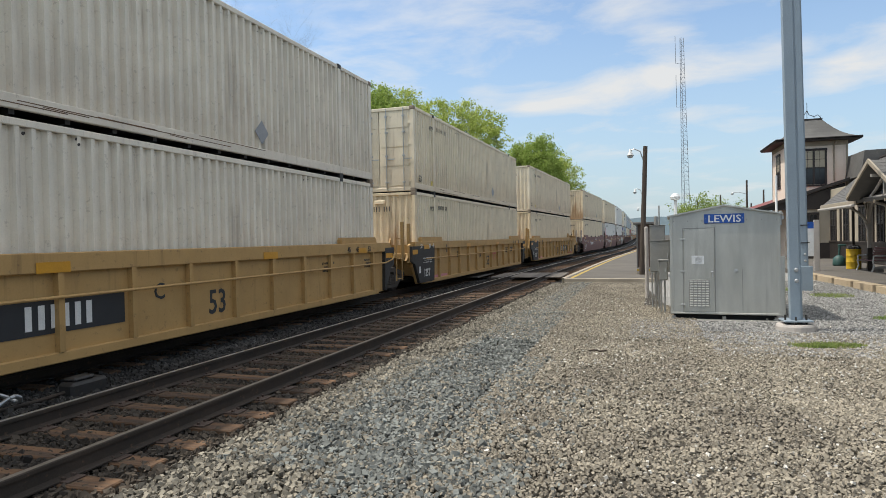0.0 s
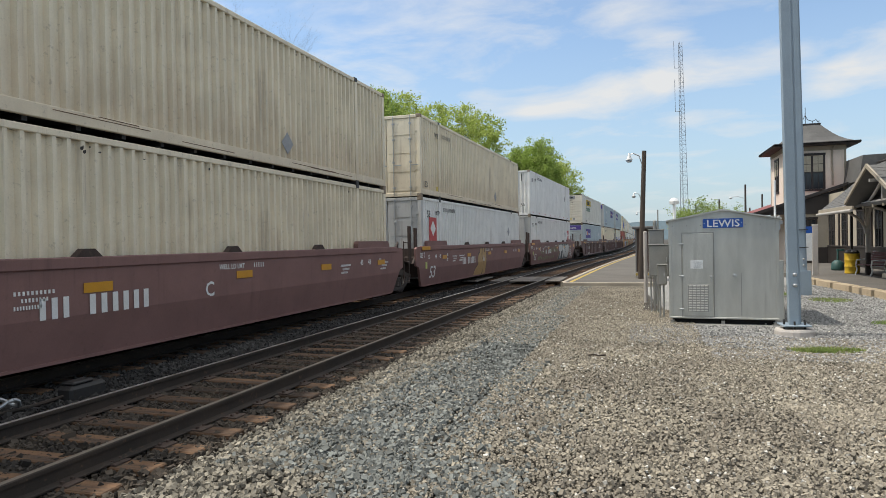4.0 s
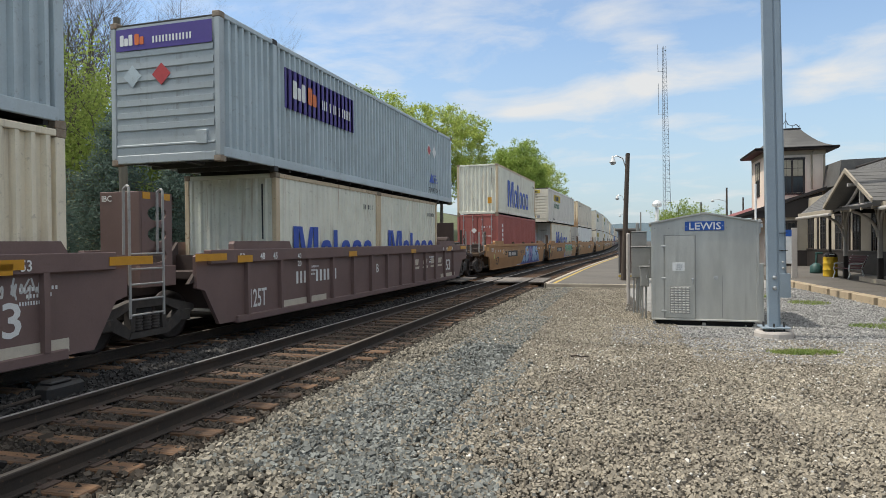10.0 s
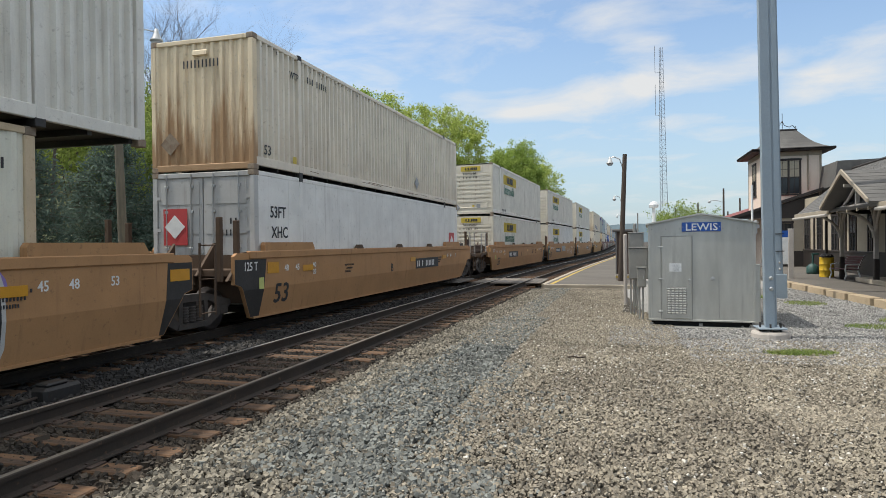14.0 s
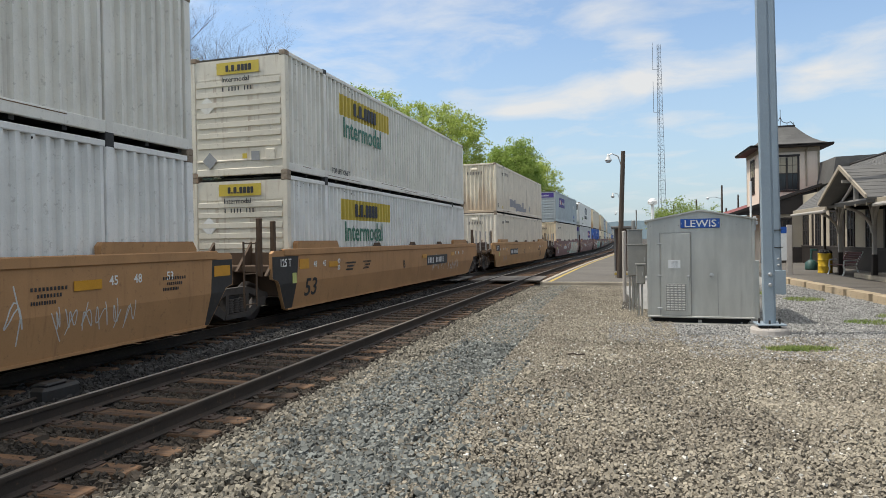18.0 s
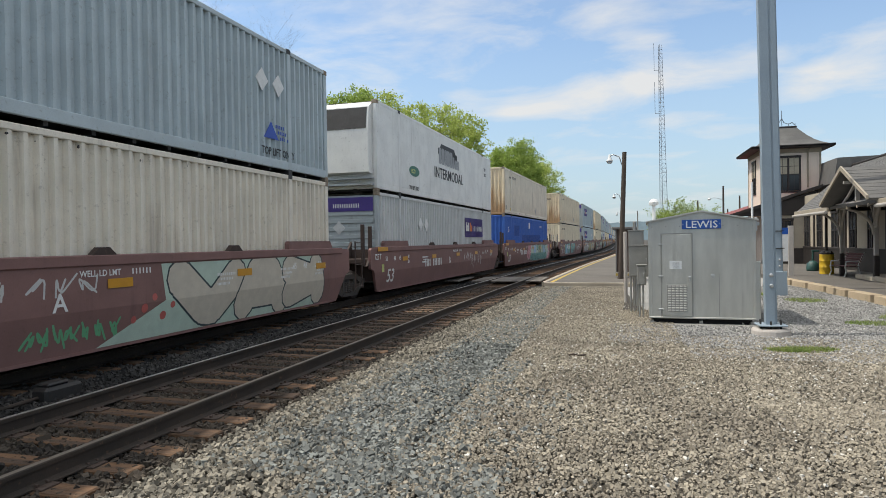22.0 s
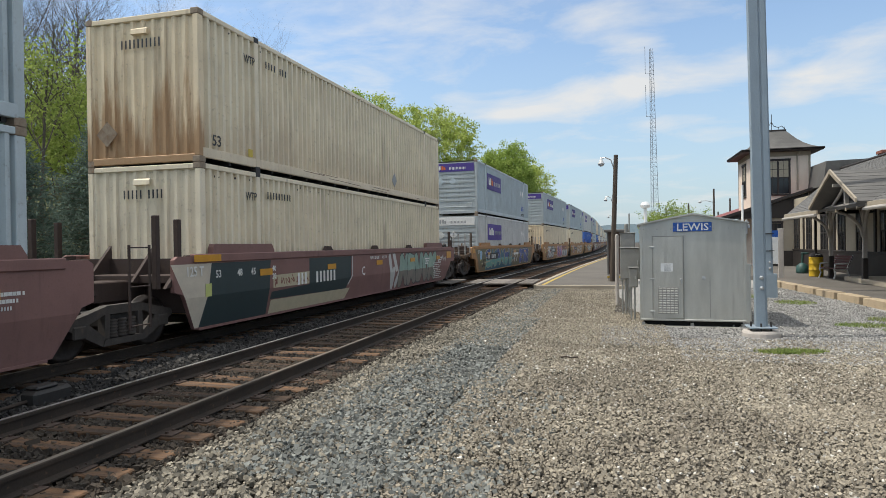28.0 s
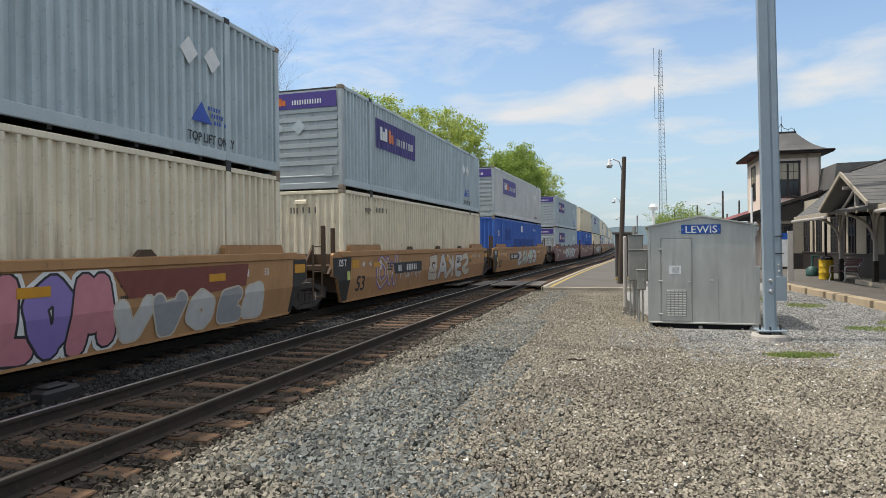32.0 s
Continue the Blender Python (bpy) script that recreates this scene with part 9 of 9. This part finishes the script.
        tag(pt, 13.2, 14.4, 1.0, 1.22, SPRAY_G, 20, 0.016, 6)
    if i == 18:
        tag(pt, 5.9, 6.8, 1.16, 1.34, SPRAY_G, 21, 0.02, 4)
        cloud(pt, 6.5, 8.2, 0.40, 1.36, SPRAY_E, 181, 7)
        cloud(pt, 14.3, 16.4, 0.24, 1.38, SPRAY_E, 182, 7)
        lettered(pt, "s", 6.75, 7.3, 0.35, 1.05, (SPRAY_E,), INK_WHITE, 184, 0.3)
        tag(pt, 6.85, 7.2, 0.45, 0.95, INK, 185, 0.03, 2)
        cloud(pt, 8.4, 15.0, 0.24, 1.36, SPRAY_A, 183, 12)
        lettered(pt, "wahbvne", 7.7, 15.2, 0.22, 1.42, (SPRAY_D, SPRAY_B, SPRAY_D, SPRAY_O), SPRAY_K, 186, 0.34, fade=SPRAY_A, shine=SPRAY_G, gap=1.1)
        tag(pt, 15.4, 16.3, 0.45, 1.0, INK_WHITE, 187, 0.03, 3)
    if i == 19:
        lettered(pt, "o", 1.5, 2.5, 0.40, 1.2, (P_MAROON,), SPRAY_G, 190, 0.16)
        lettered(pt, "besw", 2.5, 6.2, 0.30, 1.36, (SPRAY_A, SPRAY_B, SPRAY_A), SPRAY_G, 191, 0.28, halo=SPRAY_K)
        lettered(pt, "net", 7.2, 10.2, 0.28, 1.40, (SPRAY_A,), SPRAY_K, 192, 0.36)
        tag(pt, 10.8, 14.6, 0.35, 1.34, SPRAY_G, 193, 0.035, 9)
    if i == 20:
        tag(pt, 0.6, 2.4, 0.3, 1.2, SPRAY_G, 200, 0.03, 4)
        lettered(pt, "ksae", 1.6, 6.2, 0.24, 1.40, (SPRAY_G, SPRAY_H), SPRAY_C, 201, 0.22, halo=SPRAY_K)
        lettered(pt, "nrew", 6.6, 10.4, 0.24, 1.40, (SPRAY_I, SPRAY_O), SPRAY_K, 202, 0.30, shine=SPRAY_H)
        lettered(pt, "baso", 10.8, 15.2, 0.24, 1.40, (SPRAY_H, SPRAY_I), SPRAY_C, 203, 0.30, halo=SPRAY_A)
    if i == 21:
        pt.coat([[(-1.04, 1.40), (0.10, 1.40), (0.0, 0.9), (-0.2, 0.22), (-0.32, 0.22)]], SPRAY_H)
        pt.coat([[(0.1, 1.40), (2.2, 1.40), (2.1, 0.22), (-0.2, 0.22), (0.0, 0.9)]], SPRAY_K)
        pt.coat([[(4.0, 1.40), (6.55, 1.40), (6.5, 0.75), (6.2, 0.5), (2.2, 0.54), (2.25, 0.7), (4.0, 0.76)]], SPRAY_K)
        pt.coat([[(2.25, 0.52), (6.5, 0.50), (6.2, 0.22), (2.2, 0.22)], [(2.3, 1.06), (4.0, 1.08), (3.98, 0.78), (2.3, 0.78)]], SPRAY_N)
        pt.coat(ribbon([(6.62, 1.40), (6.6, 0.85), (6.35, 0.62)], 0.05), SPRAY_G)
        tag(pt, 2.35, 3.95, 0.80, 1.04, SPRAY_J, 213, 0.025, 7)
        pt.coat([p for st in ([(9.65, 1.30), (9.95, 0.30)], [(9.95, 0.30), (10.05, 0.85)], [(10.05, 1.38), (10.3, 0.9)], [(10.3, 0.35), (10.95, 1.30)]) for p in ribbon(st, 0.24)], SPRAY_G)
        lettered(pt, "nrvok", 10.5, 14.9, 0.24, 1.42, (SPRAY_T,), SPRAY_K, 217, 0.40, fade=SPRAY_U, gap=1.08)
        tag(pt, 15.2, 16.6, 0.9, 1.3, SPRAY_G, 214, 0.03, 3)
    if i == 22:
        pt.coat([[(-1.2, 1.40), (16.8, 1.40), (16.6, 0.9), (16.3, 0.215), (-0.1, 0.215), (-0.6, 0.8)]], SPRAY_Q)
        cloud(pt, 1.2, 8.2, 0.215, 0.62, SPRAY_A, 220, 12)
        pt.coat([[(1.2, 0.215), (8.6, 0.215), (9.5, 0.78), (5.0, 0.60), (1.8, 0.5)]], SPRAY_S)
        lettered(pt, "skawav", 1.3, 8.6, 0.34, 1.40, (SPRAY_C, SPRAY_S), SPRAY_N, 221, 0.34, fade=SPRAY_A, gap=1.08)
        pt.coat(ribbon([(8.3, 1.3), (8.6, 0.5), (9.6, 0.72)], 0.07) + ribbon([(0.3, 0.62), (2.2, 0.72)], 0.08), SPRAY_N)
        pt.coat(ribbon([(9.3, 1.02), (10.1, 1.02)], 0.16) + ribbon([(9.72, 1.0), (9.66, 0.55)], 0.16) + ribbon([(10.1, 1.02), (10.9, 1.02)], 0.16) + ribbon([(10.5, 1.0), (10.42, 0.55)], 0.16), INK_WHITE)
        tag(pt, 9.0, 11.4, 1.14, 1.36, SPRAY_N, 222, 0.03, 6)
        lettered(pt, "stes", 11.3, 15.0, 0.26, 1.38, (SPRAY_L, SPRAY_C), SPRAY_N, 223, 0.32, halo=SPRAY_K, gap=1.05)
        pt.coat([[(-0.15, 0.86), (0.25, 0.86), (0.25, 1.32), (-0.15, 1.32)]], SPRAY_B)
    if i == 23:
        lettered(pt, "obsvn", 1.4, 5.2, 0.24, 1.42, (SPRAY_G,), INK, 231, 0.30, dots=(SPRAY_R, 16), halo=SPRAY_K)
        tag(pt, 5.5, 6.7, 1.1, 1.36, SPRAY_H, 23, 0.03, 5)
        tag(pt, 5.6, 7.6, 0.42, 0.68, SPRAY_H, 24, 0.03, 6)
        lettered(pt, "aotow", 7.4, 10.9, 0.22, 1.42, (SPRAY_E, SPRAY_F, SPRAY_E, SPRAY_P), INK, 232, 0.34, halo=INK_WHITE, gap=1.08)
        pt.coat([[(11.0, 1.36), (14.6, 1.38), (14.5, 0.94), (12.8, 0.86), (11.3, 0.95)]], SPRAY_J)
        lettered(pt, "vaoeb", 11.0, 15.2, 0.22, 0.98, (SPRAY_G, INK_GREY), SPRAY_H, 242, 0.28)
    if i == 24:
        lettered(pt, "ow", 2.0, 3.8, 0.4, 1.36, (P_BROWN,), SPRAY_G, 241, 0.14, halo=SPRAY_F)
        tag(pt, 4.0, 6.2, 0.4, 1.3, SPRAY_G, 243, 0.03, 6)
        lettered(pt, "bakes", 7.0, 13.4, 0.3, 1.36, (SPRAY_H, SPRAY_G), SPRAY_J, 244, 0.26)
    if i in (25, 26, 28, 31):
        lettered(pt, "sanbe", 6.0, 13.0, 0.3, 1.38, (SPRAY_G, SPRAY_D), SPRAY_C, 251 + i, 0.26)
    pt.done()


load_train()

# ---- what moves: every car and box of the train, and its wheels ----
def motions():
    for ob, u, span, z in MOVERS:
        walk(ob, [(t, on_line(u - s_at(t), span, z)) for t in [k * 1.0 for k in range(33)]])
    # wheels roll without slipping; all wheelsets turn alike
    for side, sets in WHEELSETS.items():
        lead = sets[0]
        rows = [(k / 30.0, Matrix.Translation((0, side * 0.9, 0.42)) @ Matrix.Rotation(s_at(k / 30.0) / 0.42, 4, "X")) for k in range(961)]
        walk(lead, rows)
        for w in sets[1:]:
            w.rotation_mode = "QUATERNION"
            keys = w.animation_data_create()
            keys.action = lead.animation_data.action
            keys.action_slot = lead.animation_data.action_slot


motions()
